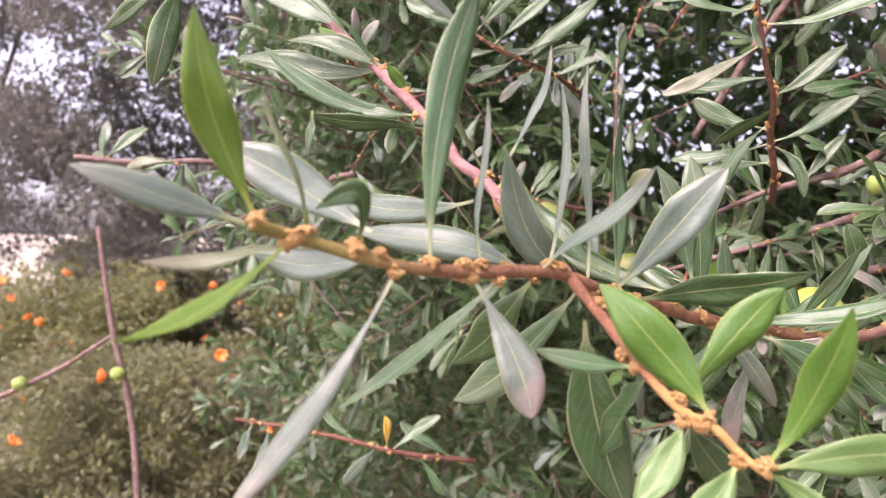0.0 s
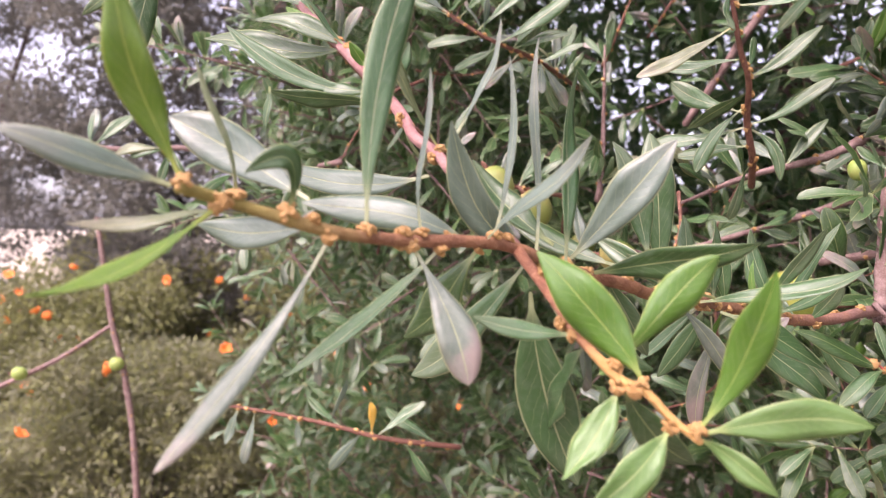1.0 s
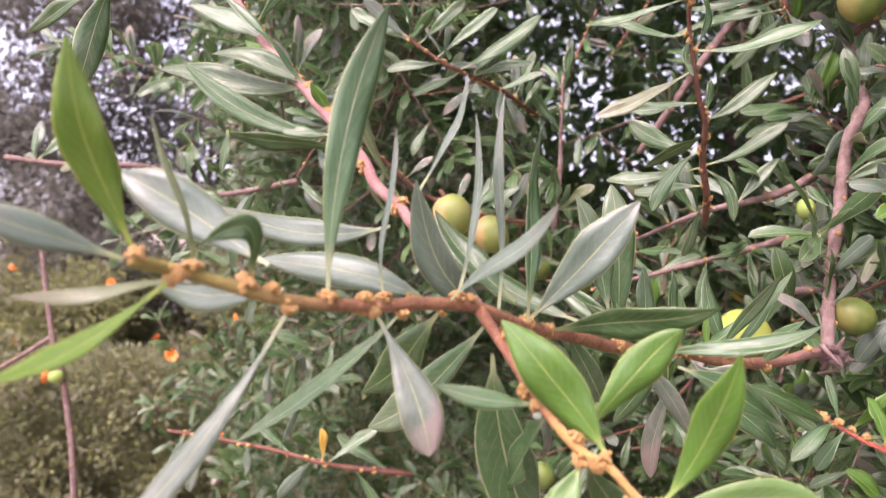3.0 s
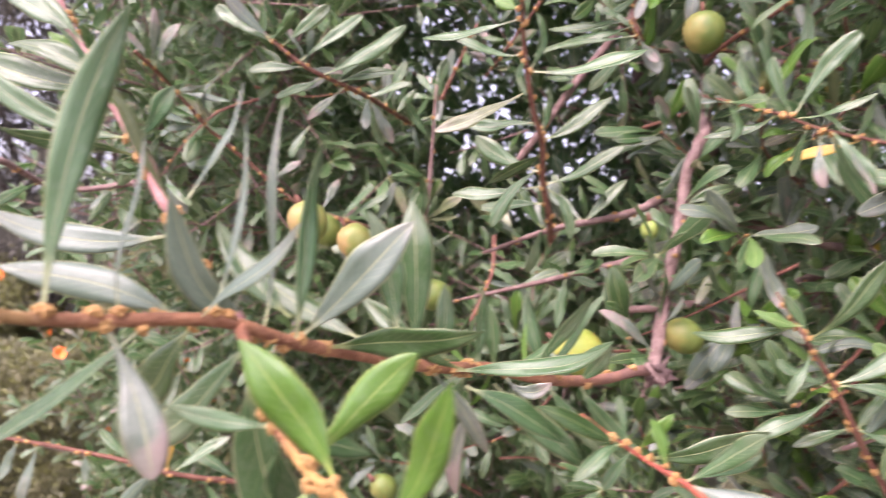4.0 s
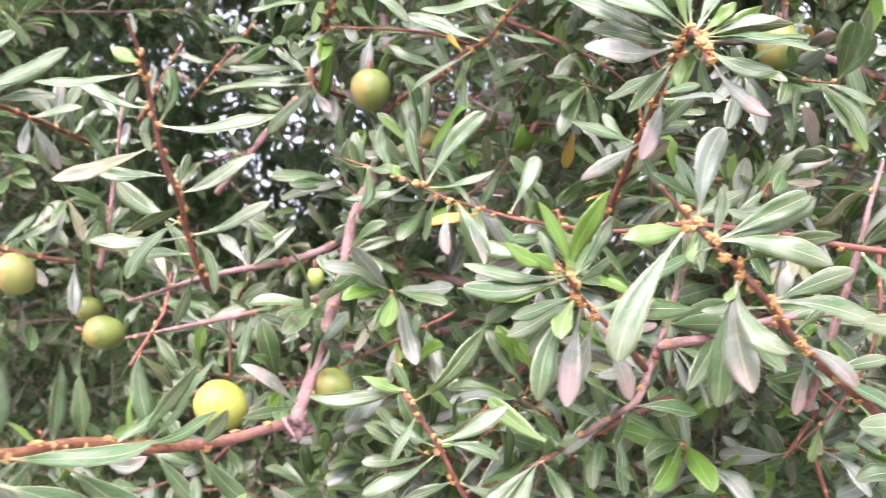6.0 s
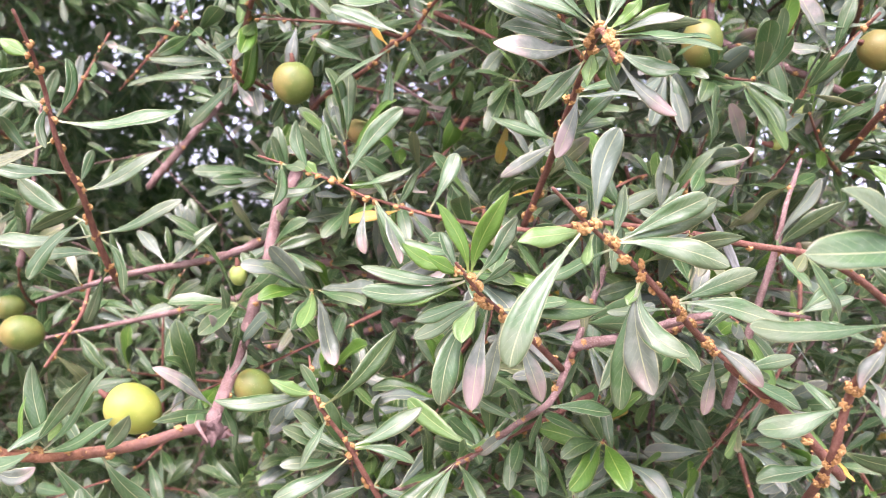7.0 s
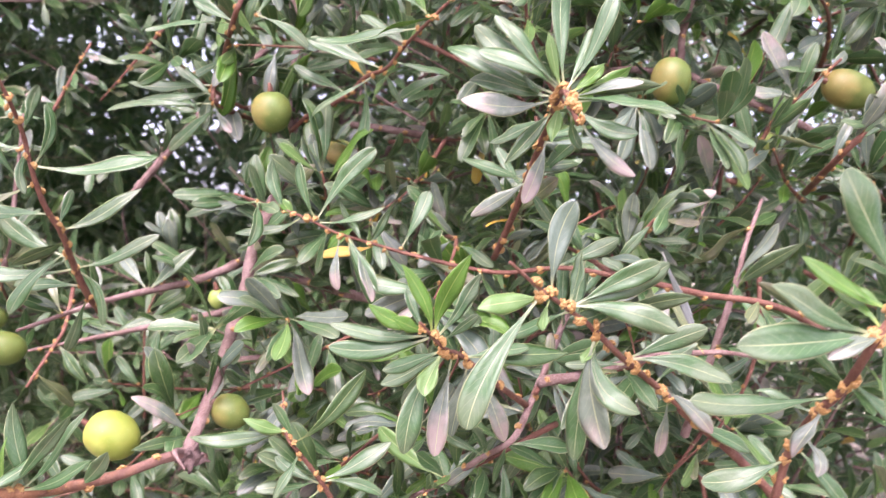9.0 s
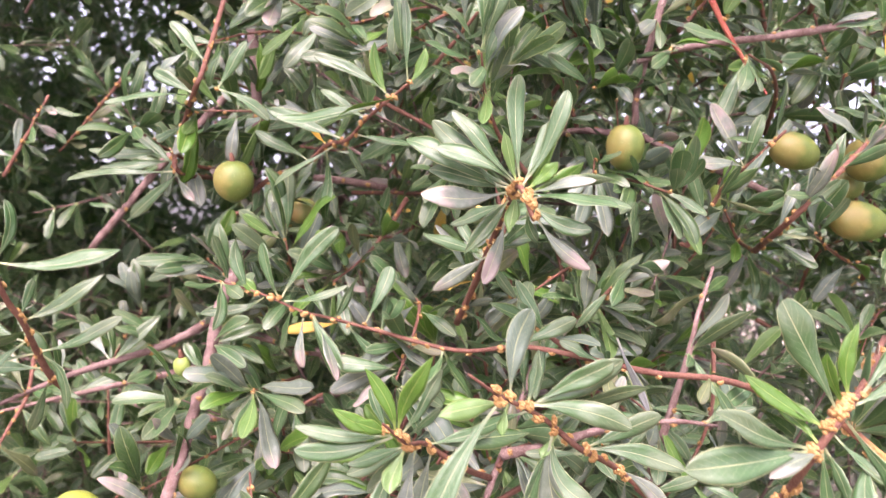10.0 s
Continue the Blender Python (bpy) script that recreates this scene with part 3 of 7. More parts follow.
leaf(branch_a, (0.1102, 0.2819, 1.4812), (0.0948, 0.2884, 1.4871), (0.0803, 0.2963, 1.4965), 0.0073, (-0.55, -0.76, -0.35), "d")
leaf(branch_a, (0.1598, 0.3579, 1.4693), (0.1747, 0.3455, 1.4776), (0.1858, 0.3337, 1.4902), 0.0070, (-0.22, -0.76, 0.49), "g", 0.0017)
leaf(branch_a, (0.1552, 0.3555, 1.4700), (0.1661, 0.3467, 1.4909), (0.1757, 0.3364, 1.5095), 0.0068, (0.16, -0.85, 0.40), "g", 0.0018)
leaf(branch_a, (0.0909, 0.2865, 1.4845), (0.0920, 0.2923, 1.5055), (0.0927, 0.2969, 1.5273), 0.0071, (0.41, -0.89, 0.20), "g")
leaf(branch_a, (0.0981, 0.2928, 1.4798), (0.1124, 0.2949, 1.4647), (0.1245, 0.2980, 1.4471), 0.0072, (-0.51, -0.69, 0.42), "p", 0.0023)
leaf(branch_a, (0.1087, 0.2718, 1.4771), (0.1304, 0.2761, 1.4680), (0.1523, 0.2825, 1.4552), 0.0100, (-0.10, -0.80, 0.47), "g")
leaf(branch_a, (0.1154, 0.3019, 1.4727), (0.1164, 0.3129, 1.4483), (0.1182, 0.3264, 1.4217), 0.0102, (-0.77, -0.55, 0.25), "p")
leaf(branch_a, (0.1281, 0.3122, 1.4718), (0.1502, 0.3202, 1.4537), (0.1756, 0.3329, 1.4339), 0.0128, (0.45, -0.89, 0.07), "g")
leaf(branch_a, (0.0685, 0.2710, 1.4892), (0.0781, 0.2801, 1.4743), (0.0886, 0.2911, 1.4582), 0.0084, (-0.35, -0.67, 0.53), "g")
leaf(branch_a, (0.0915, 0.2885, 1.4825), (0.0897, 0.2859, 1.5147), (0.0861, 0.2881, 1.5415), 0.0130, (-0.12, -0.99, -0.02), "g", 0.0021)
leaf(branch_a, (0.1044, 0.2975, 1.4808), (0.1035, 0.2960, 1.4973), (0.1021, 0.2971, 1.5117), 0.0093, (0.38, -0.92, 0.02), "g", 0.0019)
leaf(branch_a, (0.1222, 0.3214, 1.4768), (0.1219, 0.3203, 1.4939), (0.1216, 0.3202, 1.5108), 0.0075, (0.55, -0.83, -0.02), "g", 0.0018)
leaf(branch_a, (0.1338, 0.3397, 1.4727), (0.1314, 0.3371, 1.4880), (0.1289, 0.3361, 1.5033), 0.0078, (-0.42, -0.89, -0.17), "g", 0.0023)
leaf(branch_a, (0.1635, 0.3608, 1.4675), (0.1565, 0.3614, 1.4877), (0.1526, 0.3635, 1.5082), 0.0093, (0.33, -0.93, 0.15), "g", 0.0018)
leaf(branch_a, (0.1597, 0.3579, 1.4693), (0.1727, 0.3479, 1.4898), (0.1826, 0.3403, 1.5113), 0.0066, (-0.86, -0.41, 0.30), "g")
leaf(branch_a, (0.1082, 0.3003, 1.4781), (0.1335, 0.2803, 1.4835), (0.1559, 0.2650, 1.4943), 0.0080, (-0.28, -0.68, 0.54), "g", 0.0020)
leaf(branch_a, (0.1856, 0.3766, 1.4643), (0.1916, 0.3686, 1.4740), (0.1951, 0.3610, 1.4854), 0.0084, (-0.06, -0.82, 0.46), "g", 0.0017)
leaf(branch_a, (0.1398, 0.3463, 1.4709), (0.1492, 0.3392, 1.4644), (0.1587, 0.3332, 1.4700), 0.0069, (-0.56, -0.80, 0.18), "p", 0.0018)
leaf(branch_a, (0.1127, 0.3080, 1.4765), (0.1022, 0.3154, 1.4627), (0.0917, 0.3231, 1.4509), 0.0058, (-0.76, -0.58, 0.28), "g", 0.0018)
leaf(branch_a, (0.1642, 0.3606, 1.4655), (0.1788, 0.3586, 1.4484), (0.1938, 0.3586, 1.4336), 0.0078, (-0.41, -0.85, 0.26), "g")
leaf(branch_a, (0.1864, 0.3764, 1.4629), (0.2015, 0.3770, 1.4445), (0.2207, 0.3767, 1.4303), 0.0095, (-0.37, -0.84, 0.32), "g")
leaf(branch_a, (0.1017, 0.2948, 1.4811), (0.0871, 0.3048, 1.4921), (0.0716, 0.3169, 1.5029), 0.0087, (-0.57, -0.82, 0.05), "g")
leaf(branch_a, (0.1179, 0.3171, 1.4785), (0.1118, 0.3193, 1.4826), (0.1057, 0.3217, 1.4863), 0.0031, (0.25, -0.61, 0.75), "f", 0.0017)
leaf(branch_a, (0.1506, 0.3537, 1.4689), (0.1513, 0.3560, 1.4812), (0.1519, 0.3574, 1.4939), 0.0038, (-0.83, -0.55, 0.13), "f", 0.0020)
leaf(branch_a, (0.1018, 0.2948, 1.4788), (0.0929, 0.2956, 1.4805), (0.0835, 0.2978, 1.4823), 0.0028, (0.06, -0.59, 0.81), "h", 0.0019)
leaf(branch_a, (0.1331, 0.3400, 1.4725), (0.1290, 0.3417, 1.4616), (0.1246, 0.3442, 1.4561), 0.0038, (0.36, -0.84, -0.40), "f")
leaf(branch_a, (0.1162, 0.3120, 1.4762), (0.1108, 0.3231, 1.4584), (0.1037, 0.3348, 1.4427), 0.0085, (-0.72, -0.67, -0.19), "g", 0.0022)
leaf(branch_a, (0.1445, 0.3484, 1.4702), (0.1570, 0.3539, 1.4786), (0.1692, 0.3591, 1.4891), 0.0066, (-0.23, -0.68, 0.69), "g", 0.0018)
leaf(branch_a, (0.1786, 0.3692, 1.4645), (0.1725, 0.3814, 1.4735), (0.1663, 0.3951, 1.4828), 0.0075, (-0.79, -0.56, 0.25), "d", 0.0021)
branch_s = branch("orange-barked young shoot with fresh bright green leaves", BARK["shoot"], [(0.0340, 0.2310, 1.4980), (0.0410, 0.2160, 1.4880), (0.0490, 0.2020, 1.4760), (0.0580, 0.1960, 1.4665), (0.0640, 0.1920, 1.4640), (0.0700, 0.1900, 1.4580), (0.0763, 0.1866, 1.4532)], 0.0018, 0.0009, 0.02125)
leaf(branch_s, (0.0637, 0.1924, 1.4659), (0.0518, 0.1973, 1.4823), (0.0373, 0.2022, 1.4979), 0.0132, (-0.31, -0.95, 0.03), "f", 0.0015)
leaf(branch_s, (0.0570, 0.1972, 1.4694), (0.0722, 0.1953, 1.4883), (0.0814, 0.1931, 1.4982), 0.0103, (-0.09, -0.99, -0.06), "f", 0.0019)
leaf(branch_s, (0.0756, 0.1875, 1.4556), (0.0840, 0.1794, 1.4768), (0.0862, 0.1702, 1.4955), 0.0103, (-0.60, -0.78, -0.18), "f", 0.0019)
leaf(branch_s, (0.0763, 0.1871, 1.4551), (0.0950, 0.1811, 1.4606), (0.1124, 0.1780, 1.4601), 0.0101, (-0.24, -0.97, -0.01), "l")
leaf(branch_s, (0.0753, 0.1875, 1.4543), (0.0848, 0.1848, 1.4488), (0.0929, 0.1818, 1.4424), 0.0062, (-0.38, -0.92, -0.12), "l")
leaf(branch_s, (0.0698, 0.1896, 1.4562), (0.0590, 0.1833, 1.4451), (0.0472, 0.1789, 1.4367), 0.0095, (0.15, -0.93, 0.34), "l", 0.0018)
leaf(branch_s, (0.0581, 0.1954, 1.4646), (0.0518, 0.1908, 1.4530), (0.0434, 0.1868, 1.4431), 0.0090, (-0.32, -0.79, 0.53), "l", 0.0019)
leaf(branch_s, (0.0589, 0.1948, 1.4642), (0.0683, 0.2012, 1.4516), (0.0821, 0.2101, 1.4413), 0.0097, (0.03, -0.84, -0.53), "d")
leaf(branch_s, (0.0479, 0.2033, 1.4763), (0.0343, 0.2032, 1.4771), (0.0211, 0.2028, 1.4804), 0.0054, (-0.05, -0.88, 0.38), "g", 0.0019)
leaf(branch_s, (0.0381, 0.2263, 1.4856), (0.0440, 0.2361, 1.4548), (0.0566, 0.2460, 1.4232), 0.0184, (-0.25, -0.90, 0.29), "g")
leaf(branch_s, (0.0487, 0.2020, 1.4755), (0.0611, 0.2145, 1.4699), (0.0747, 0.2275, 1.4638), 0.0077, (0.38, -0.68, 0.50), "g")
leaf(branch_s, (0.0472, 0.2067, 1.4808), (0.0527, 0.2222, 1.4691), (0.0584, 0.2367, 1.4563), 0.0113, (0.57, -0.64, 0.42), "p", 0.0017)
leaf(branch_s, (0.0500, 0.2008, 1.4742), (0.0480, 0.2193, 1.4598), (0.0454, 0.2404, 1.4426), 0.0127, (-0.86, -0.38, 0.28), "g")
leaf(branch_s, (0.0584, 0.1954, 1.4660), (0.0591, 0.2046, 1.4697), (0.0600, 0.2155, 1.4737), 0.0043, (-0.85, -0.13, 0.51), "d")
branch_p = branch("smooth pink-barked branch with grey-green leaves and ochre buds", BARK["pink"], [(0.0340, 0.2335, 1.4992), (0.0270, 0.2375, 1.5060), (0.0175, 0.2415, 1.5170), (0.0090, 0.2530, 1.5280), (0.0000, 0.2700, 1.5360), (-0.0060, 0.2780, 1.5460), (-0.0310, 0.3100, 1.5750), (-0.0486, 0.3345, 1.5935), (-0.0729, 0.3692, 1.6241), (-0.1112, 0.4189, 1.6736)], 0.0016, 0.0025, 0.0289)
leaf(branch_p, (-0.0149, 0.2885, 1.5546), (-0.0473, 0.2908, 1.5608), (-0.0743, 0.2935, 1.5801), 0.0084, (-0.26, -0.86, 0.35), "g", 0.0020)
leaf(branch_p, (-0.0152, 0.2885, 1.5547), (-0.0323, 0.2892, 1.5560), (-0.0463, 0.2919, 1.5640), 0.0065, (0.04, -0.88, 0.47), "d")
leaf(branch_p, (-0.0095, 0.2809, 1.5479), (-0.0347, 0.2811, 1.5506), (-0.0544, 0.2799, 1.5531), 0.0068, (-0.05, -0.79, -0.61), "d", 0.0018)
leaf(branch_p, (-0.0508, 0.2690, 1.5523), (-0.0513, 0.2687, 1.5443), (-0.0520, 0.2688, 1.5363), 0.0040, (-0.45, -0.89, 0.05), "d")
leaf(branch_p, (-0.0298, 0.3100, 1.5759), (-0.0477, 0.3154, 1.5858), (-0.0722, 0.3242, 1.5904), 0.0094, (-0.17, -0.90, 0.39), "d", 0.0021)
leaf(branch_p, (-0.0302, 0.3100, 1.5763), (-0.0627, 0.3255, 1.5789), (-0.0984, 0.3386, 1.5862), 0.0119, (-0.32, -0.88, 0.34), "d")
leaf(branch_p, (-0.0199, 0.2975, 1.5645), (-0.0235, 0.2957, 1.5695), (-0.0271, 0.2935, 1.5744), 0.0052, (-0.13, -0.88, -0.46), "f", 0.0019)
leaf(branch_p, (-0.0305, 0.3100, 1.5764), (-0.0406, 0.3079, 1.5870), (-0.0505, 0.3048, 1.5965), 0.0035, (0.60, -0.68, 0.42), "g")
leaf(branch_p, (0.0099, 0.2530, 1.5292), (-0.0014, 0.2474, 1.5486), (-0.0120, 0.2429, 1.5668), 0.0054, (0.75, -0.60, 0.28), "h", 0.0017)
leaf(branch_p, (-0.0496, 0.3344, 1.5924), (-0.0560, 0.3342, 1.5952), (-0.0611, 0.3342, 1.5994), 0.0054, (0.13, -0.97, 0.18), "f", 0.0019)
leaf(branch_p, (-0.0475, 0.3345, 1.5946), (-0.0597, 0.3387, 1.6082), (-0.0739, 0.3442, 1.6211), 0.0054, (0.27, -0.79, 0.56), "g")
leaf(branch_p, (-0.0527, 0.3421, 1.6009), (-0.0713, 0.3510, 1.6118), (-0.0941, 0.3614, 1.6212), 0.0100, (-0.19, -0.88, 0.44), "g", 0.0018)
leaf(branch_p, (-0.0617, 0.3547, 1.6120), (-0.0513, 0.3542, 1.6261), (-0.0425, 0.3554, 1.6385), 0.0065, (0.62, -0.66, 0.34), "g", 0.0017)
leaf(branch_p, (-0.0045, 0.2745, 1.5413), (-0.0006, 0.2746, 1.5330), (0.0057, 0.2746, 1.5260), 0.0022, (-0.65, -0.62, -0.44), "h", 0.0016)
leaf(branch_p, (-0.0118, 0.2845, 1.5535), (-0.0086, 0.2953, 1.5654), (-0.0049, 0.3049, 1.5775), 0.0081, (0.75, -0.60, 0.29), "g", 0.0017)
leaf(branch_p, (-0.1430, 0.4030, 1.6445), (-0.1542, 0.4038, 1.6157), (-0.1620, 0.4072, 1.5859), 0.0161, (0.65, -0.72, 0.21), "g")
leaf(branch_p, (-0.1644, 0.4227, 1.6408), (-0.1819, 0.4243, 1.6319), (-0.1980, 0.4271, 1.6203), 0.0099, (-0.08, -0.99, -0.07), "d")
branch_b = branch("upright red-brown thorny twig with spreading narrow leaves", BARK["young"], [(0.1300, 0.3490, 1.6575), (0.1380, 0.3610, 1.6440), (0.1440, 0.3780, 1.6320), (0.1500, 0.3860, 1.6140), (0.1570, 0.3960, 1.5990), (0.1660, 0.4080, 1.5860), (0.1740, 0.4310, 1.5690), (0.1840, 0.4480, 1.5510), (0.1950, 0.4780, 1.5370)], 0.0007, 0.0022, 0.02125)
leaf(branch_b, (0.1375, 0.3635, 1.6423), (0.1305, 0.3662, 1.6453), (0.1249, 0.3684, 1.6484), 0.0074, (-0.26, -0.94, 0.22), "f", 0.0019)
leaf(branch_b, (0.1391, 0.3680, 1.6393), (0.1161, 0.3775, 1.6320), (0.0945, 0.3866, 1.6296), 0.0064, (-0.42, -0.73, 0.53), "g", 0.0017)
leaf(branch_b, (0.1449, 0.3821, 1.6262), (0.1284, 0.3890, 1.6279), (0.1127, 0.3949, 1.6339), 0.0071, (-0.40, -0.57, 0.58), "g", 0.0018)
leaf(branch_b, (0.1475, 0.3810, 1.6260), (0.1440, 0.3807, 1.6151), (0.1476, 0.3776, 1.6045), 0.0054, (0.42, -0.89, 0.15), "g")
leaf(branch_b, (0.1498, 0.3835, 1.6185), (0.1785, 0.3719, 1.6207), (0.2023, 0.3615, 1.6304), 0.0099, (-0.15, -0.73, 0.54), "g", 0.0020)
leaf(branch_b, (0.1497, 0.3835, 1.6189), (0.1546, 0.3825, 1.6346), (0.1513, 0.3859, 1.6491), 0.0076, (0.57, -0.82, 0.04), "g")
leaf(branch_b, (0.1503, 0.3889, 1.6095), (0.1286, 0.3966, 1.5958), (0.1061, 0.4026, 1.5864), 0.0088, (-0.44, -0.83, 0.34), "h", 0.0016)
leaf(branch_b, (0.1598, 0.3983, 1.5958), (0.1423, 0.4090, 1.5936), (0.1243, 0.4194, 1.5949), 0.0083, (-0.39, -0.69, 0.49), "g", 0.0017)
leaf(branch_b, (0.1651, 0.4058, 1.5883), (0.1842, 0.4042, 1.5994), (0.2011, 0.4030, 1.6149), 0.0090, (-0.35, -0.86, 0.37), "d", 0.0022)
leaf(branch_b, (0.1756, 0.4331, 1.5676), (0.1962, 0.4238, 1.5770), (0.2146, 0.4161, 1.5909), 0.0083, (-0.53, -0.79, 0.31), "g", 0.0020)
leaf(branch_b, (0.1706, 0.4260, 1.5729), (0.1490, 0.4362, 1.5813), (0.1350, 0.4439, 1.5926), 0.0111, (-0.57, -0.74, 0.29), "g", 0.0017)
leaf(branch_b, (0.1695, 0.4229, 1.5757), (0.1542, 0.4258, 1.5591), (0.1458, 0.4287, 1.5401), 0.0086, (-0.53, -0.82, 0.22), "g", 0.0021)
leaf(branch_b, (0.1738, 0.4339, 1.5663), (0.1478, 0.4436, 1.5597), (0.1257, 0.4539, 1.5586), 0.0095, (-0.40, -0.81, 0.43), "g")
leaf(branch_b, (0.1774, 0.4349, 1.5654), (0.1890, 0.4289, 1.5533), (0.1921, 0.4280, 1.5363), 0.0073, (-0.64, -0.76, -0.14), "g")
leaf(branch_b, (0.1638, 0.4021, 1.5908), (0.1660, 0.4046, 1.6001), (0.1684, 0.4081, 1.6096), 0.0061, (0.46, -0.87, 0.16), "g", 0.0019)
leaf(branch_b, (0.1792, 0.4413, 1.5568), (0.1618, 0.4535, 1.5548), (0.1441, 0.4688, 1.5529), 0.0090, (-0.47, -0.68, 0.44), "g", 0.0017)
leaf(branch_b, (0.1843, 0.4516, 1.5480), (0.1804, 0.4584, 1.5314), (0.1772, 0.4646, 1.5155), 0.0072, (0.27, -0.87, 0.33), "g", 0.0018)
leaf(branch_b, (0.1690, 0.4127, 1.5831), (0.1567, 0.4269, 1.5746), (0.1438, 0.4399, 1.5655), 0.0082, (-0.19, -0.65, -0.73), "d", 0.0019)
branch_g = branch("grey-pink woody branch with rough flaking bark", BARK["grey"], [(0.2440, 0.4190, 1.4666), (0.2620, 0.4520, 1.4970), (0.2730, 0.4680, 1.5320), (0.2810, 0.4780, 1.5600), (0.2840, 0.4800, 1.5900), (0.2910, 0.4760, 1.6160), (0.3133, 0.5218, 1.6502), (0.3189, 0.5525, 1.7228), (0.3159, 0.5766, 1.7942), (0.3088, 0.6029, 1.8553)], 0.0036, 0.0044, 0.03)
tufts(branch_g, [(0.2440, 0.4190, 1.4666), (0.2620, 0.4520, 1.4970), (0.2730, 0.4680, 1.5320), (0.2810, 0.4780, 1.5600), (0.2840, 0.4800, 1.5900), (0.2910, 0.4760, 1.6160), (0.3133, 0.5218, 1.6502), (0.3189, 0.5525, 1.7228), (0.3159, 0.5766, 1.7942), (0.3088, 0.6029, 1.8553)], 0.022, 112)
branch_kn = branch("grey-pink woody branch with rough flaking bark", BARK["grey"], [(0.2402, 0.4001, 1.4626), (0.2350, 0.4074, 1.4709), (0.2440, 0.4190, 1.4666)], 0.0005, 0.0026, 0.03)
branch_h1 = branch("grey-pink woody branch with rough flaking bark", BARK["grey"], [(0.1500, 0.4700, 1.5250), (0.1970, 0.4870, 1.5440), (0.2560, 0.5120, 1.5600), (0.2900, 0.5300, 1.5750)], 0.001, 0.0034, 0.03)
tufts(branch_h1, [(0.1500, 0.4700, 1.5250), (0.1970, 0.4870, 1.5440), (0.2560, 0.5120, 1.5600), (0.2900, 0.5300, 1.5750)], 0.030, 115)
branch_h2 = branch("grey-pink woody branch with rough flaking bark", BARK["grey"], [(0.1419, 0.6525, 1.4764), (0.2149, 0.6347, 1.4995), (0.2810, 0.5979, 1.5242), (0.3043, 0.5619, 1.5377)], 0.001, 0.0035, 0.03)
tufts(branch_h2, [(0.1419, 0.6525, 1.4764), (0.2149, 0.6347, 1.4995), (0.2810, 0.5979, 1.5242), (0.3043, 0.5619, 1.5377)], 0.033, 117)
branch_h3 = branch("grey-pink woody branch with rough flaking bark", BARK["grey"], [(0.2868, 0.5838, 1.4890), (0.3392, 0.5568, 1.5009), (0.3816, 0.5349, 1.5141), (0.4317, 0.5313, 1.5359)], 0.0028, 0.0035, 0.03)
tufts(branch_h3, [(0.2868, 0.5838, 1.4890), (0.3392, 0.5568, 1.5009), (0.3816, 0.5349, 1.5141), (0.4317, 0.5313, 1.5359)], 0.036, 119)
branch_h4 = branch("grey-pink woody branch with rough flaking bark", BARK["grey"], [(0.3012, 0.5630, 1.5716), (0.3341, 0.5353, 1.5651), (0.3618, 0.5101, 1.5597), (0.4214, 0.5137, 1.5503)], 0.0028, 0.0038, 0.03)
tufts(branch_h4, [(0.3012, 0.5630, 1.5716), (0.3341, 0.5353, 1.5651), (0.3618, 0.5101, 1.5597), (0.4214, 0.5137, 1.5503)], 0.036, 121)
branch_n1 = branch("grey-pink woody branch with rough flaking bark", BARK["grey"], [(0.3400, 0.3850, 1.4350), (0.3670, 0.3510, 1.4620), (0.3750, 0.3070, 1.4950), (0.3790, 0.2880, 1.5100), (0.3972, 0.3022, 1.5237), (0.4170, 0.3138, 1.5535), (0.4417, 0.3342, 1.5797)], 0.0014, 0.0021, 0.03)
tufts(branch_n1, [(0.3400, 0.3850, 1.4350), (0.3670, 0.3510, 1.4620), (0.3750, 0.3070, 1.4950), (0.3790, 0.2880, 1.5100), (0.3972, 0.3022, 1.5237), (0.4170, 0.3138, 1.5535), (0.4417, 0.3342, 1.5797)], 0.03, 123)
branch_n2 = branch("red-brown thorny twig with narrow grey-green leaves and ochre bud knots", BARK["young"], [(0.3980, 0.3000, 1.5310), (0.4110, 0.3080, 1.5360), (0.4350, 0.3050, 1.5416), (0.4726, 0.2855, 1.5541)], 0.0016, 0.0022, 0.0125)
tufts(branch_n2, [(0.3980, 0.3000, 1.5310), (0.4110, 0.3080, 1.5360), (0.4350, 0.3050, 1.5416), (0.4726, 0.2855, 1.5541)], 0.022, 125)
branch_d = branch("long red-brown thorny twig crossing the foliage, sparse leaves", BARK["young"], [(0.2478, 0.3925, 1.6186), (0.2820, 0.3800, 1.6110), (0.3010, 0.3720, 1.6040), (0.3230, 0.3660, 1.6000), (0.3418, 0.3543, 1.5965), (0.3687, 0.3085, 1.5931), (0.3931, 0.2835, 1.5998), (0.4142, 0.2603, 1.5987), (0.4241, 0.2434, 1.5975), (0.4428, 0.2330, 1.5954), (0.4781, 0.2249, 1.5942), (0.5205, 0.2300, 1.5859), (0.5753, 0.2397, 1.5690)], 0.0006, 0.002, 0.02125)
tufts(branch_d, [(0.2478, 0.3925, 1.6186), (0.2820, 0.3800, 1.6110), (0.3010, 0.3720, 1.6040), (0.3230, 0.3660, 1.6000), (0.3418, 0.3543, 1.5965), (0.3687, 0.3085, 1.5931), (0.3931, 0.2835, 1.5998), (0.4142, 0.2603, 1.5987), (0.4241, 0.2434, 1.5975), (0.4428, 0.2330, 1.5954), (0.4781, 0.2249, 1.5942), (0.5205, 0.2300, 1.5859), (0.5753, 0.2397, 1.5690)], 0.05, 127)
leaf(branch_d, (0.2738, 0.3832, 1.6116), (0.2676, 0.3852, 1.6252), (0.2651, 0.3869, 1.6403), 0.0085, (0.10, -0.98, 0.16), "g", 0.0018)
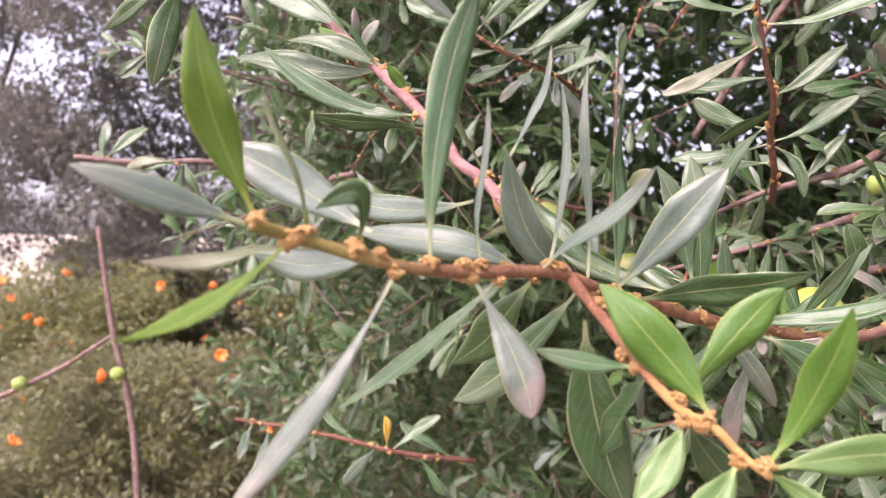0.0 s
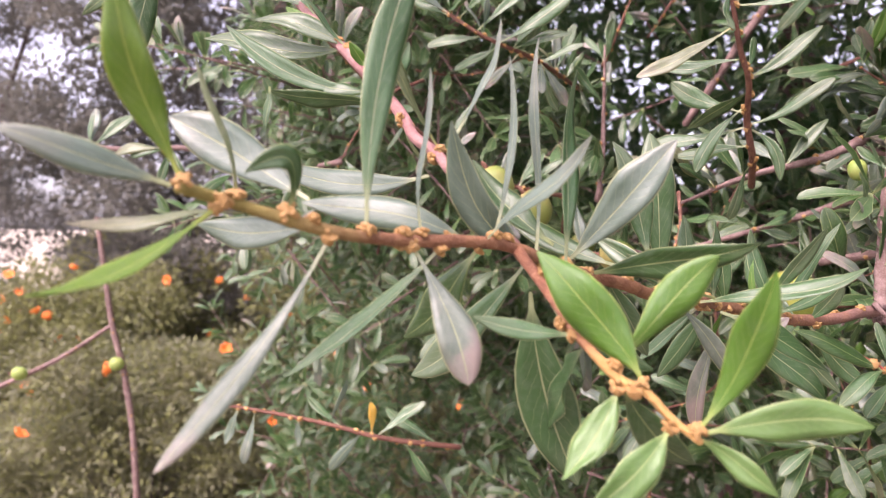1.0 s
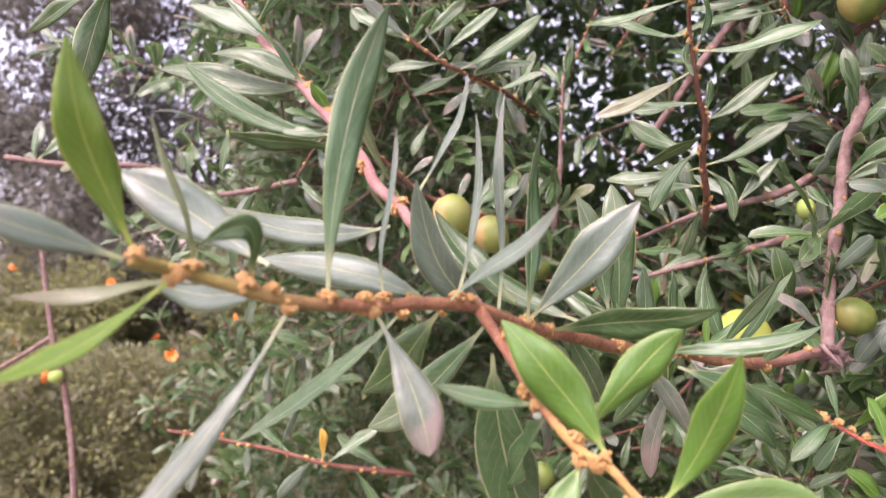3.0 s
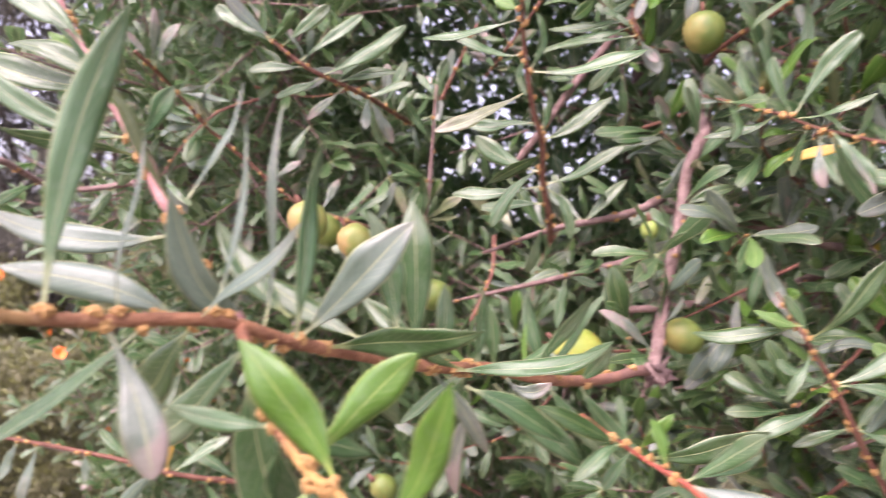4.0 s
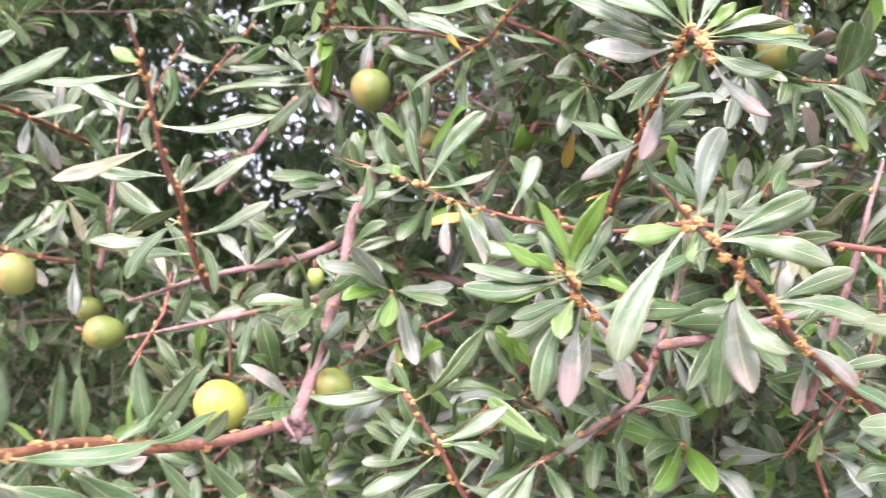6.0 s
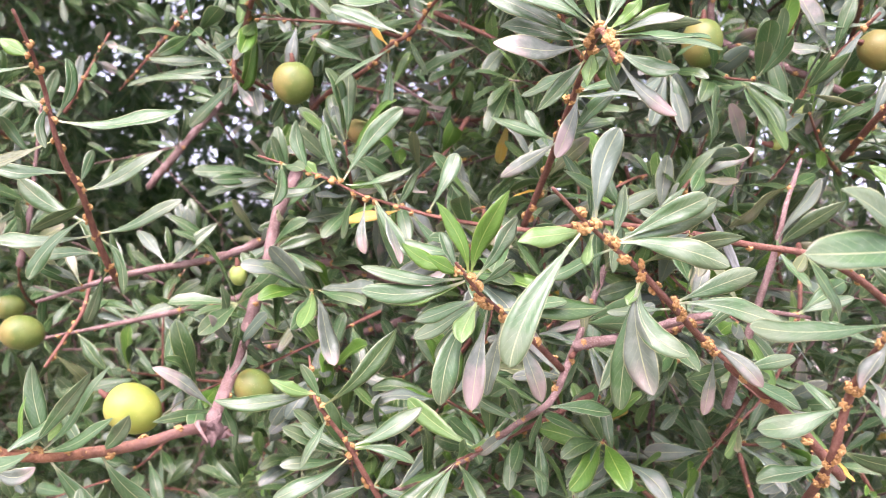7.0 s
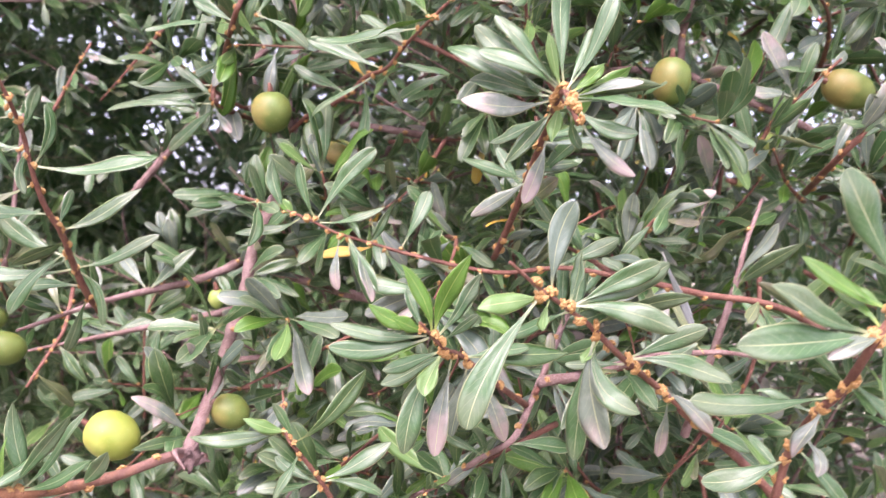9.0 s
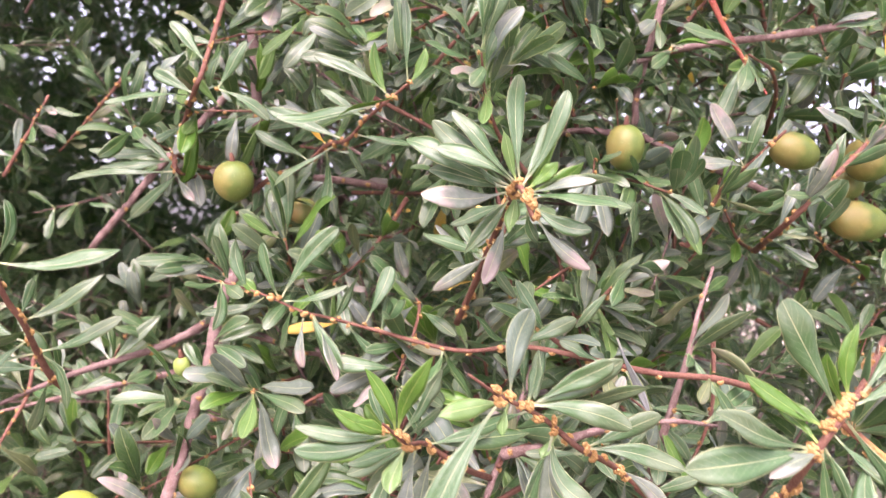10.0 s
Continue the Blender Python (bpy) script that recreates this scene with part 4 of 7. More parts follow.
leaf(branch_d, (0.2789, 0.3811, 1.6109), (0.2746, 0.3832, 1.6150), (0.2703, 0.3853, 1.6192), 0.0064, (-0.19, -0.94, 0.28), "f", 0.0020)
leaf(branch_d, (0.2903, 0.3764, 1.6097), (0.2829, 0.3791, 1.6246), (0.2788, 0.3815, 1.6403), 0.0073, (-0.74, -0.65, -0.17), "g", 0.0020)
leaf(branch_d, (0.2909, 0.3761, 1.6094), (0.3019, 0.3702, 1.6341), (0.3158, 0.3623, 1.6530), 0.0104, (-0.59, -0.81, 0.08), "g")
leaf(branch_d, (0.2928, 0.3753, 1.6086), (0.3084, 0.3636, 1.6129), (0.3221, 0.3555, 1.6210), 0.0056, (-0.10, -0.63, 0.62), "g")
leaf(branch_d, (0.2824, 0.3798, 1.6096), (0.2675, 0.3871, 1.6005), (0.2511, 0.3961, 1.5969), 0.0071, (-0.55, -0.67, 0.50), "d")
leaf(branch_d, (0.3037, 0.3712, 1.6019), (0.3026, 0.3691, 1.5851), (0.3052, 0.3667, 1.5724), 0.0072, (-0.78, -0.62, 0.05), "p", 0.0018)
leaf(branch_d, (0.3084, 0.3703, 1.6010), (0.3205, 0.3655, 1.5771), (0.3372, 0.3568, 1.5585), 0.0090, (-0.68, -0.69, 0.19), "g", 0.0019)
leaf(branch_d, (0.3095, 0.3697, 1.6008), (0.3168, 0.3705, 1.5865), (0.3242, 0.3720, 1.5729), 0.0070, (-0.67, -0.63, 0.32), "g")
leaf(branch_d, (0.3367, 0.3596, 1.5989), (0.3445, 0.3574, 1.6189), (0.3496, 0.3589, 1.6338), 0.0097, (-0.64, -0.73, 0.22), "g", 0.0016)
leaf(branch_d, (0.2973, 0.3735, 1.6045), (0.2974, 0.3789, 1.5920), (0.2978, 0.3852, 1.5793), 0.0056, (-0.77, -0.57, 0.22), "g", 0.0019)
leaf(branch_d, (0.3198, 0.3673, 1.5991), (0.3268, 0.3686, 1.6116), (0.3347, 0.3703, 1.6258), 0.0061, (0.21, -0.98, -0.01), "d", 0.0020)
leaf(branch_d, (0.3224, 0.3663, 1.5987), (0.3108, 0.3788, 1.5937), (0.2991, 0.3919, 1.5890), 0.0072, (-0.76, -0.57, 0.32), "y")
leaf(branch_d, (0.3281, 0.3641, 1.5977), (0.3408, 0.3616, 1.5854), (0.3543, 0.3604, 1.5732), 0.0072, (-0.56, -0.65, 0.41), "g", 0.0018)
leaf(branch_d, (0.3168, 0.3683, 1.5998), (0.3117, 0.3778, 1.6106), (0.3068, 0.3863, 1.6225), 0.0061, (0.01, -0.78, 0.62), "d")
leaf(branch_d, (0.4083, 0.2292, 1.6131), (0.4174, 0.2251, 1.5954), (0.4255, 0.2199, 1.5778), 0.0040, (-0.76, -0.61, -0.21), "q")
branch_k = branch("red-brown thorny twig with narrow grey-green leaves and ochre bud knots", BARK["young"], [(0.3975, 0.2924, 1.6121), (0.4086, 0.2862, 1.6075), (0.4179, 0.2697, 1.5988)], 0.0009, 0.0016, 0.0125)
tufts(branch_k, [(0.3975, 0.2924, 1.6121), (0.4086, 0.2862, 1.6075), (0.4179, 0.2697, 1.5988)], 0.02, 145)
branch_e = branch("red-brown thorn-tipped twig with broad grey-green leaf tufts", BARK["young"], [(0.3055, 0.1980, 1.6010), (0.3240, 0.2030, 1.5920), (0.3440, 0.2100, 1.5845), (0.3580, 0.2120, 1.5780), (0.3770, 0.2130, 1.5660), (0.4155, 0.2305, 1.5508), (0.4354, 0.2208, 1.5360), (0.4317, 0.2281, 1.5395), (0.4656, 0.2209, 1.5180), (0.5073, 0.2209, 1.4889)], 0.0006, 0.0024, 0.02125)
leaf(branch_e, (0.3300, 0.2042, 1.5910), (0.3294, 0.2032, 1.6101), (0.3330, 0.1995, 1.6269), 0.0102, (-0.37, -0.92, -0.09), "s", 0.0021)
leaf(branch_e, (0.3258, 0.2042, 1.5897), (0.3079, 0.2054, 1.5619), (0.3003, 0.2051, 1.5377), 0.0116, (-0.62, -0.72, 0.29), "g", 0.0023)
leaf(branch_e, (0.3281, 0.2052, 1.5889), (0.3138, 0.2097, 1.5853), (0.3030, 0.2126, 1.5818), 0.0087, (-0.10, -0.85, 0.42), "l")
leaf(branch_e, (0.3310, 0.2061, 1.5877), (0.3283, 0.2047, 1.5801), (0.3276, 0.2025, 1.5764), 0.0050, (-0.86, -0.35, 0.37), "l")
leaf(branch_e, (0.3440, 0.2100, 1.5859), (0.3623, 0.1974, 1.5867), (0.3795, 0.1853, 1.5814), 0.0100, (-0.52, -0.80, 0.28), "g", 0.0023)
leaf(branch_e, (0.3447, 0.2096, 1.5858), (0.3602, 0.2019, 1.5976), (0.3740, 0.1941, 1.6072), 0.0095, (-0.26, -0.92, 0.25), "g")
leaf(branch_e, (0.3448, 0.2096, 1.5857), (0.3652, 0.2024, 1.5966), (0.3849, 0.1998, 1.6075), 0.0112, (-0.11, -0.97, 0.18), "g")
leaf(branch_e, (0.3426, 0.2089, 1.5865), (0.3465, 0.2100, 1.5991), (0.3483, 0.2121, 1.6091), 0.0059, (-0.89, -0.36, 0.28), "d")
leaf(branch_e, (0.3610, 0.2124, 1.5744), (0.3629, 0.2076, 1.5549), (0.3750, 0.1960, 1.5463), 0.0099, (-0.50, -0.83, 0.24), "g", 0.0021)
leaf(branch_e, (0.3610, 0.2124, 1.5744), (0.3604, 0.2094, 1.5502), (0.3671, 0.2050, 1.5292), 0.0129, (-0.87, -0.49, -0.03), "p")
leaf(branch_e, (0.3611, 0.2124, 1.5743), (0.3595, 0.2146, 1.5465), (0.3628, 0.2186, 1.5206), 0.0108, (-0.87, -0.48, -0.08), "g")
leaf(branch_e, (0.3590, 0.2114, 1.5789), (0.3803, 0.2063, 1.5893), (0.4040, 0.2016, 1.5950), 0.0097, (-0.05, -0.90, -0.42), "d", 0.0021)
leaf(branch_e, (0.3814, 0.2144, 1.5652), (0.3998, 0.2013, 1.5658), (0.4178, 0.1892, 1.5609), 0.0098, (-0.45, -0.74, 0.49), "g", 0.0024)
leaf(branch_e, (0.3817, 0.2142, 1.5655), (0.3990, 0.2091, 1.5741), (0.4152, 0.2034, 1.5819), 0.0093, (-0.17, -0.95, 0.22), "g")
leaf(branch_e, (0.4179, 0.2310, 1.5495), (0.4297, 0.2222, 1.5429), (0.4383, 0.2143, 1.5322), 0.0079, (-0.76, -0.42, 0.39), "p", 0.0022)
leaf(branch_e, (0.3806, 0.2148, 1.5628), (0.3725, 0.2243, 1.5606), (0.3644, 0.2344, 1.5584), 0.0057, (-0.72, -0.48, 0.50), "g")
leaf(branch_e, (0.3631, 0.2122, 1.5729), (0.3581, 0.2125, 1.5661), (0.3558, 0.2117, 1.5629), 0.0049, (-0.73, -0.41, 0.55), "l")
leaf(branch_e, (0.3442, 0.2099, 1.5837), (0.3378, 0.2200, 1.5771), (0.3311, 0.2304, 1.5702), 0.0061, (-0.46, -0.67, 0.46), "g")
leaf(branch_e, (0.4153, 0.2305, 1.5520), (0.4243, 0.2293, 1.5604), (0.4347, 0.2292, 1.5690), 0.0052, (-0.10, -0.99, 0.03), "g")
leaf(branch_e, (0.4231, 0.2292, 1.5454), (0.4260, 0.2329, 1.5301), (0.4281, 0.2364, 1.5151), 0.0070, (-0.28, -0.92, 0.22), "p", 0.0021)
leaf(branch_e, (0.4348, 0.2219, 1.5363), (0.4499, 0.2183, 1.5296), (0.4662, 0.2153, 1.5227), 0.0076, (-0.40, -0.69, 0.48), "g", 0.0020)
leaf(branch_e, (0.4320, 0.2229, 1.5386), (0.4463, 0.2199, 1.5422), (0.4610, 0.2169, 1.5459), 0.0067, (-0.14, -0.96, 0.19), "g")
branch_h = branch("thorn-tipped twig with a tuft of bright and grey leaves", BARK["young"], [(0.2940, 0.2410, 1.5720), (0.3110, 0.2500, 1.5610), (0.3344, 0.2717, 1.5534), (0.3587, 0.2765, 1.5396), (0.3959, 0.3029, 1.5235)], 0.0006, 0.0018, 0.02125)
leaf(branch_h, (0.3031, 0.2442, 1.5668), (0.3045, 0.2393, 1.5853), (0.3089, 0.2313, 1.6019), 0.0087, (-0.29, -0.91, -0.29), "f", 0.0018)
leaf(branch_h, (0.3012, 0.2432, 1.5685), (0.2943, 0.2424, 1.5828), (0.2845, 0.2443, 1.5945), 0.0068, (-0.01, -1.00, 0.03), "f")
leaf(branch_h, (0.2969, 0.2436, 1.5686), (0.2845, 0.2459, 1.5713), (0.2738, 0.2484, 1.5772), 0.0070, (-0.07, -0.94, 0.32), "f", 0.0019)
leaf(branch_h, (0.2975, 0.2433, 1.5678), (0.2889, 0.2415, 1.5705), (0.2810, 0.2403, 1.5734), 0.0062, (0.24, -0.95, 0.20), "f")
leaf(branch_h, (0.2995, 0.2442, 1.5664), (0.2816, 0.2538, 1.5639), (0.2637, 0.2624, 1.5666), 0.0072, (-0.33, -0.64, 0.55), "g")
leaf(branch_h, (0.3012, 0.2452, 1.5652), (0.2821, 0.2526, 1.5581), (0.2629, 0.2582, 1.5578), 0.0082, (-0.21, -0.87, 0.35), "g")
leaf(branch_h, (0.3012, 0.2452, 1.5651), (0.2874, 0.2514, 1.5577), (0.2754, 0.2564, 1.5527), 0.0062, (-0.54, -0.56, 0.63), "f")
leaf(branch_h, (0.3128, 0.2526, 1.5587), (0.3053, 0.2491, 1.5465), (0.3025, 0.2449, 1.5408), 0.0088, (-0.50, -0.65, 0.57), "l", 0.0021)
leaf(branch_h, (0.3128, 0.2527, 1.5588), (0.3025, 0.2550, 1.5334), (0.3004, 0.2535, 1.5142), 0.0111, (-0.23, -0.97, 0.05), "g")
leaf(branch_h, (0.3246, 0.2646, 1.5553), (0.3202, 0.2613, 1.5315), (0.3183, 0.2589, 1.5111), 0.0099, (-0.70, -0.69, 0.19), "p", 0.0018)
leaf(branch_h, (0.3389, 0.2742, 1.5499), (0.3386, 0.2781, 1.5317), (0.3388, 0.2819, 1.5133), 0.0090, (-0.84, -0.53, -0.11), "p", 0.0019)
leaf(branch_h, (0.3127, 0.2527, 1.5589), (0.3027, 0.2621, 1.5519), (0.2940, 0.2715, 1.5462), 0.0073, (-0.77, -0.51, 0.39), "g")
leaf(branch_h, (0.3187, 0.2583, 1.5568), (0.3092, 0.2708, 1.5470), (0.2998, 0.2841, 1.5373), 0.0083, (-0.86, -0.42, 0.28), "g", 0.0021)
leaf(branch_h, (0.3344, 0.2717, 1.5534), (0.3499, 0.2684, 1.5569), (0.3666, 0.2663, 1.5604), 0.0067, (-0.26, -0.70, 0.67), "g", 0.0020)
leaf(branch_h, (0.3375, 0.2728, 1.5535), (0.3626, 0.2685, 1.5562), (0.3891, 0.2644, 1.5590), 0.0126, (-0.19, -0.79, 0.58), "d")
leaf(branch_h, (0.3473, 0.2745, 1.5451), (0.3568, 0.2757, 1.5287), (0.3666, 0.2768, 1.5119), 0.0096, (0.07, -1.00, -0.03), "p", 0.0023)
leaf(branch_h, (0.3051, 0.2452, 1.5659), (0.3152, 0.2450, 1.5806), (0.3244, 0.2481, 1.5935), 0.0081, (0.11, -0.99, 0.03), "g")
leaf(branch_h, (0.2989, 0.2444, 1.5670), (0.2957, 0.2504, 1.5749), (0.2935, 0.2557, 1.5838), 0.0052, (-0.13, -0.84, 0.52), "g")
leaf(branch_h, (0.3090, 0.2480, 1.5636), (0.3174, 0.2487, 1.5696), (0.3265, 0.2500, 1.5757), 0.0051, (0.18, -0.98, -0.09), "g", 0.0019)
leaf(branch_h, (0.3194, 0.2579, 1.5577), (0.3144, 0.2684, 1.5439), (0.3092, 0.2796, 1.5296), 0.0089, (-0.92, -0.38, 0.04), "g")
branch_c = branch("red-brown thorny twig with narrow grey-green leaves and ochre bud knots", BARK["young"], [(0.2771, 0.3569, 1.5173), (0.2730, 0.3300, 1.5020), (0.2810, 0.3310, 1.4920), (0.2940, 0.3340, 1.4780), (0.3110, 0.3390, 1.4560), (0.3294, 0.3467, 1.4348), (0.3490, 0.3453, 1.4078)], 0.0006, 0.002, 0.0125)
leaf(branch_c, (0.2729, 0.3321, 1.5028), (0.2522, 0.3409, 1.4964), (0.2306, 0.3497, 1.4954), 0.0088, (-0.41, -0.79, 0.46), "d", 0.0020)
leaf(branch_c, (0.2736, 0.3297, 1.5032), (0.2620, 0.3313, 1.5050), (0.2516, 0.3341, 1.5086), 0.0069, (-0.06, -0.88, 0.47), "l")
leaf(branch_c, (0.2770, 0.3281, 1.4978), (0.2719, 0.3302, 1.5077), (0.2653, 0.3321, 1.5167), 0.0054, (-0.69, -0.66, 0.23), "g", 0.0018)
leaf(branch_c, (0.2770, 0.3282, 1.4979), (0.2953, 0.3214, 1.5184), (0.3066, 0.3186, 1.5375), 0.0101, (-0.13, -0.98, -0.14), "d")
leaf(branch_c, (0.2814, 0.3308, 1.4923), (0.2761, 0.3316, 1.4799), (0.2707, 0.3320, 1.4677), 0.0059, (-0.78, -0.53, 0.32), "g", 0.0020)
leaf(branch_c, (0.2963, 0.3343, 1.4771), (0.3124, 0.3281, 1.4866), (0.3281, 0.3247, 1.4985), 0.0099, (-0.56, -0.63, 0.54), "g", 0.0018)
leaf(branch_c, (0.2972, 0.3340, 1.4762), (0.3120, 0.3273, 1.4767), (0.3260, 0.3224, 1.4711), 0.0063, (-0.40, -0.81, 0.34), "g")
leaf(branch_c, (0.2969, 0.3355, 1.4721), (0.2793, 0.3407, 1.4574), (0.2630, 0.3461, 1.4479), 0.0094, (-0.59, -0.55, 0.59), "g", 0.0022)
leaf(branch_c, (0.2949, 0.3350, 1.4747), (0.2836, 0.3422, 1.4788), (0.2750, 0.3491, 1.4850), 0.0066, (-0.21, -0.75, 0.63), "g")
leaf(branch_c, (0.3096, 0.3396, 1.4561), (0.2979, 0.3440, 1.4499), (0.2867, 0.3495, 1.4434), 0.0062, (-0.27, -0.93, 0.19), "g", 0.0021)
leaf(branch_c, (0.3109, 0.3390, 1.4562), (0.3254, 0.3328, 1.4514), (0.3403, 0.3274, 1.4464), 0.0066, (-0.44, -0.84, 0.26), "g")
leaf(branch_c, (0.3132, 0.3398, 1.4546), (0.3215, 0.3405, 1.4661), (0.3308, 0.3425, 1.4775), 0.0058, (-0.68, -0.46, 0.57), "d")
branch_q = branch("thin red twig ending in a sharp thorn, with green leaves", BARK["red"], [(0.1576, 0.2889, 1.4659), (0.1810, 0.2840, 1.4520), (0.1900, 0.2660, 1.4480), (0.1968, 0.2532, 1.4435), (0.2141, 0.2470, 1.4376)], 0.0006, 0.0016, 0.018)
tufts(branch_q, [(0.1576, 0.2889, 1.4659), (0.1810, 0.2840, 1.4520), (0.1900, 0.2660, 1.4480), (0.1968, 0.2532, 1.4435), (0.2141, 0.2470, 1.4376)], 0.04, 204)
leaf(branch_q, (0.1800, 0.2849, 1.4541), (0.1865, 0.2826, 1.4625), (0.1920, 0.2816, 1.4697), 0.0060, (-0.11, -0.99, -0.12), "f", 0.0016)
leaf(branch_q, (0.1836, 0.2821, 1.4523), (0.2037, 0.2727, 1.4587), (0.2224, 0.2658, 1.4677), 0.0099, (-0.33, -0.93, -0.17), "d", 0.0018)
leaf(branch_q, (0.1759, 0.2862, 1.4562), (0.1747, 0.2893, 1.4649), (0.1738, 0.2927, 1.4731), 0.0046, (0.19, -0.91, 0.37), "g", 0.0019)
leaf(branch_q, (0.1872, 0.2753, 1.4508), (0.1854, 0.2776, 1.4605), (0.1822, 0.2805, 1.4674), 0.0064, (0.16, -0.93, 0.33), "f", 0.0015)
leaf(branch_q, (0.1781, 0.2854, 1.4546), (0.1732, 0.2861, 1.4465), (0.1687, 0.2880, 1.4380), 0.0058, (-0.75, -0.57, 0.34), "g")
leaf(branch_q, (0.1853, 0.2800, 1.4514), (0.1941, 0.2772, 1.4431), (0.2028, 0.2758, 1.4336), 0.0051, (0.22, -0.88, 0.42), "g")
branch_f = branch("twig ending in a dense star-shaped tuft of leaves", BARK["young"], [(0.3592, 0.2389, 1.6645), (0.3560, 0.2486, 1.6796), (0.3792, 0.2906, 1.6718), (0.3907, 0.3187, 1.6524), (0.4037, 0.3459, 1.6368), (0.4154, 0.3854, 1.5994)], 0.0012, 0.0022, 0.0125)
tufts(branch_f, [(0.3592, 0.2389, 1.6645), (0.3560, 0.2486, 1.6796), (0.3792, 0.2906, 1.6718), (0.3907, 0.3187, 1.6524), (0.4037, 0.3459, 1.6368), (0.4154, 0.3854, 1.5994)], 0.03, 212)
leaf(branch_f, (0.3562, 0.2484, 1.6811), (0.3525, 0.2512, 1.7068), (0.3514, 0.2508, 1.7314), 0.0096, (-0.32, -0.95, 0.01), "g", 0.0023)
leaf(branch_f, (0.3556, 0.2456, 1.6802), (0.3649, 0.2397, 1.7030), (0.3699, 0.2373, 1.7259), 0.0083, (-0.75, -0.65, 0.12), "g")
leaf(branch_f, (0.3570, 0.2528, 1.6811), (0.3386, 0.2656, 1.6928), (0.3226, 0.2774, 1.7072), 0.0110, (-0.41, -0.87, 0.28), "g", 0.0019)
leaf(branch_f, (0.3565, 0.2530, 1.6805), (0.3390, 0.2601, 1.6902), (0.3219, 0.2699, 1.6938), 0.0102, (-0.53, -0.64, 0.45), "g")
leaf(branch_f, (0.3553, 0.2490, 1.6809), (0.3420, 0.2601, 1.6969), (0.3297, 0.2721, 1.7123), 0.0084, (-0.27, -0.87, 0.42), "g")
leaf(branch_f, (0.3552, 0.2490, 1.6808), (0.3488, 0.2490, 1.6932), (0.3441, 0.2481, 1.7033), 0.0063, (-0.12, -0.99, -0.10), "l")
leaf(branch_f, (0.3620, 0.2633, 1.6786), (0.3407, 0.2707, 1.6719), (0.3197, 0.2765, 1.6717), 0.0116, (-0.33, -0.91, 0.24), "p", 0.0020)
leaf(branch_f, (0.3565, 0.2419, 1.6763), (0.3709, 0.2361, 1.6846), (0.3803, 0.2331, 1.6936), 0.0080, (-0.15, -0.95, -0.27), "f", 0.0023)
leaf(branch_f, (0.3565, 0.2419, 1.6760), (0.3751, 0.2348, 1.6837), (0.3935, 0.2270, 1.6871), 0.0083, (-0.12, -0.77, -0.63), "d")
leaf(branch_f, (0.3572, 0.2410, 1.6740), (0.3783, 0.2298, 1.6764), (0.3986, 0.2180, 1.6743), 0.0071, (-0.32, -0.58, 0.60), "g")
leaf(branch_f, (0.3581, 0.2404, 1.6716), (0.3680, 0.2314, 1.6636), (0.3793, 0.2219, 1.6624), 0.0080, (-0.61, -0.78, 0.17), "g", 0.0024)
leaf(branch_f, (0.3600, 0.2392, 1.6667), (0.3705, 0.2330, 1.6533), (0.3841, 0.2259, 1.6446), 0.0071, (-0.72, -0.50, 0.38), "p", 0.0023)
leaf(branch_f, (0.3679, 0.2678, 1.6773), (0.3646, 0.2637, 1.6674), (0.3612, 0.2602, 1.6580), 0.0078, (-0.70, -0.54, 0.46), "l", 0.0022)
leaf(branch_f, (0.3842, 0.2980, 1.6674), (0.3808, 0.2978, 1.6488), (0.3745, 0.2979, 1.6305), 0.0095, (-0.26, -0.96, 0.07), "p", 0.0019)
leaf(branch_f, (0.3968, 0.3277, 1.6470), (0.3840, 0.3344, 1.6346), (0.3699, 0.3428, 1.6224), 0.0087, (-0.21, -0.92, 0.27), "p", 0.0021)
leaf(branch_f, (0.3562, 0.2432, 1.6780), (0.3624, 0.2374, 1.6857), (0.3651, 0.2336, 1.6916), 0.0066, (-0.80, -0.59, 0.11), "f")
leaf(branch_f, (0.3621, 0.2633, 1.6795), (0.3455, 0.2765, 1.6827), (0.3312, 0.2918, 1.6856), 0.0106, (-0.58, -0.71, 0.39), "g")
leaf(branch_f, (0.3561, 0.2453, 1.6798), (0.3635, 0.2475, 1.6960), (0.3691, 0.2493, 1.7114), 0.0062, (-0.77, -0.50, 0.38), "g")
leaf(branch_f, (0.3568, 0.2411, 1.6679), (0.3616, 0.2446, 1.6607), (0.3683, 0.2463, 1.6550), 0.0054, (-0.59, -0.42, 0.55), "g")
leaf(branch_f, (0.3760, 0.2862, 1.6741), (0.3664, 0.2972, 1.6672), (0.3576, 0.3103, 1.6603), 0.0080, (-0.83, -0.51, 0.23), "g", 0.0021)
leaf(branch_f, (0.3597, 0.2574, 1.6796), (0.3392, 0.2753, 1.6890), (0.3190, 0.2959, 1.6992), 0.0119, (-0.52, -0.75, 0.40), "g", 0.0019)
leaf(branch_f, (0.3863, 0.3052, 1.6613), (0.3822, 0.3112, 1.6669), (0.3775, 0.3169, 1.6727), 0.0055, (-0.39, -0.78, 0.50), "y", 0.0019)
leaf(branch_f, (0.3894, 0.3195, 1.6522), (0.4055, 0.3186, 1.6559), (0.4219, 0.3173, 1.6597), 0.0084, (-0.18, -0.83, 0.53), "d", 0.0022)
leaf(branch_f, (0.3997, 0.3344, 1.6434), (0.4104, 0.3334, 1.6329), (0.4221, 0.3336, 1.6222), 0.0068, (-0.57, -0.58, 0.46), "g", 0.0023)
leaf(branch_f, (0.4027, 0.3416, 1.6402), (0.3974, 0.3506, 1.6531), (0.3916, 0.3590, 1.6662), 0.0073, (-0.22, -0.85, 0.47), "g", 0.0018)
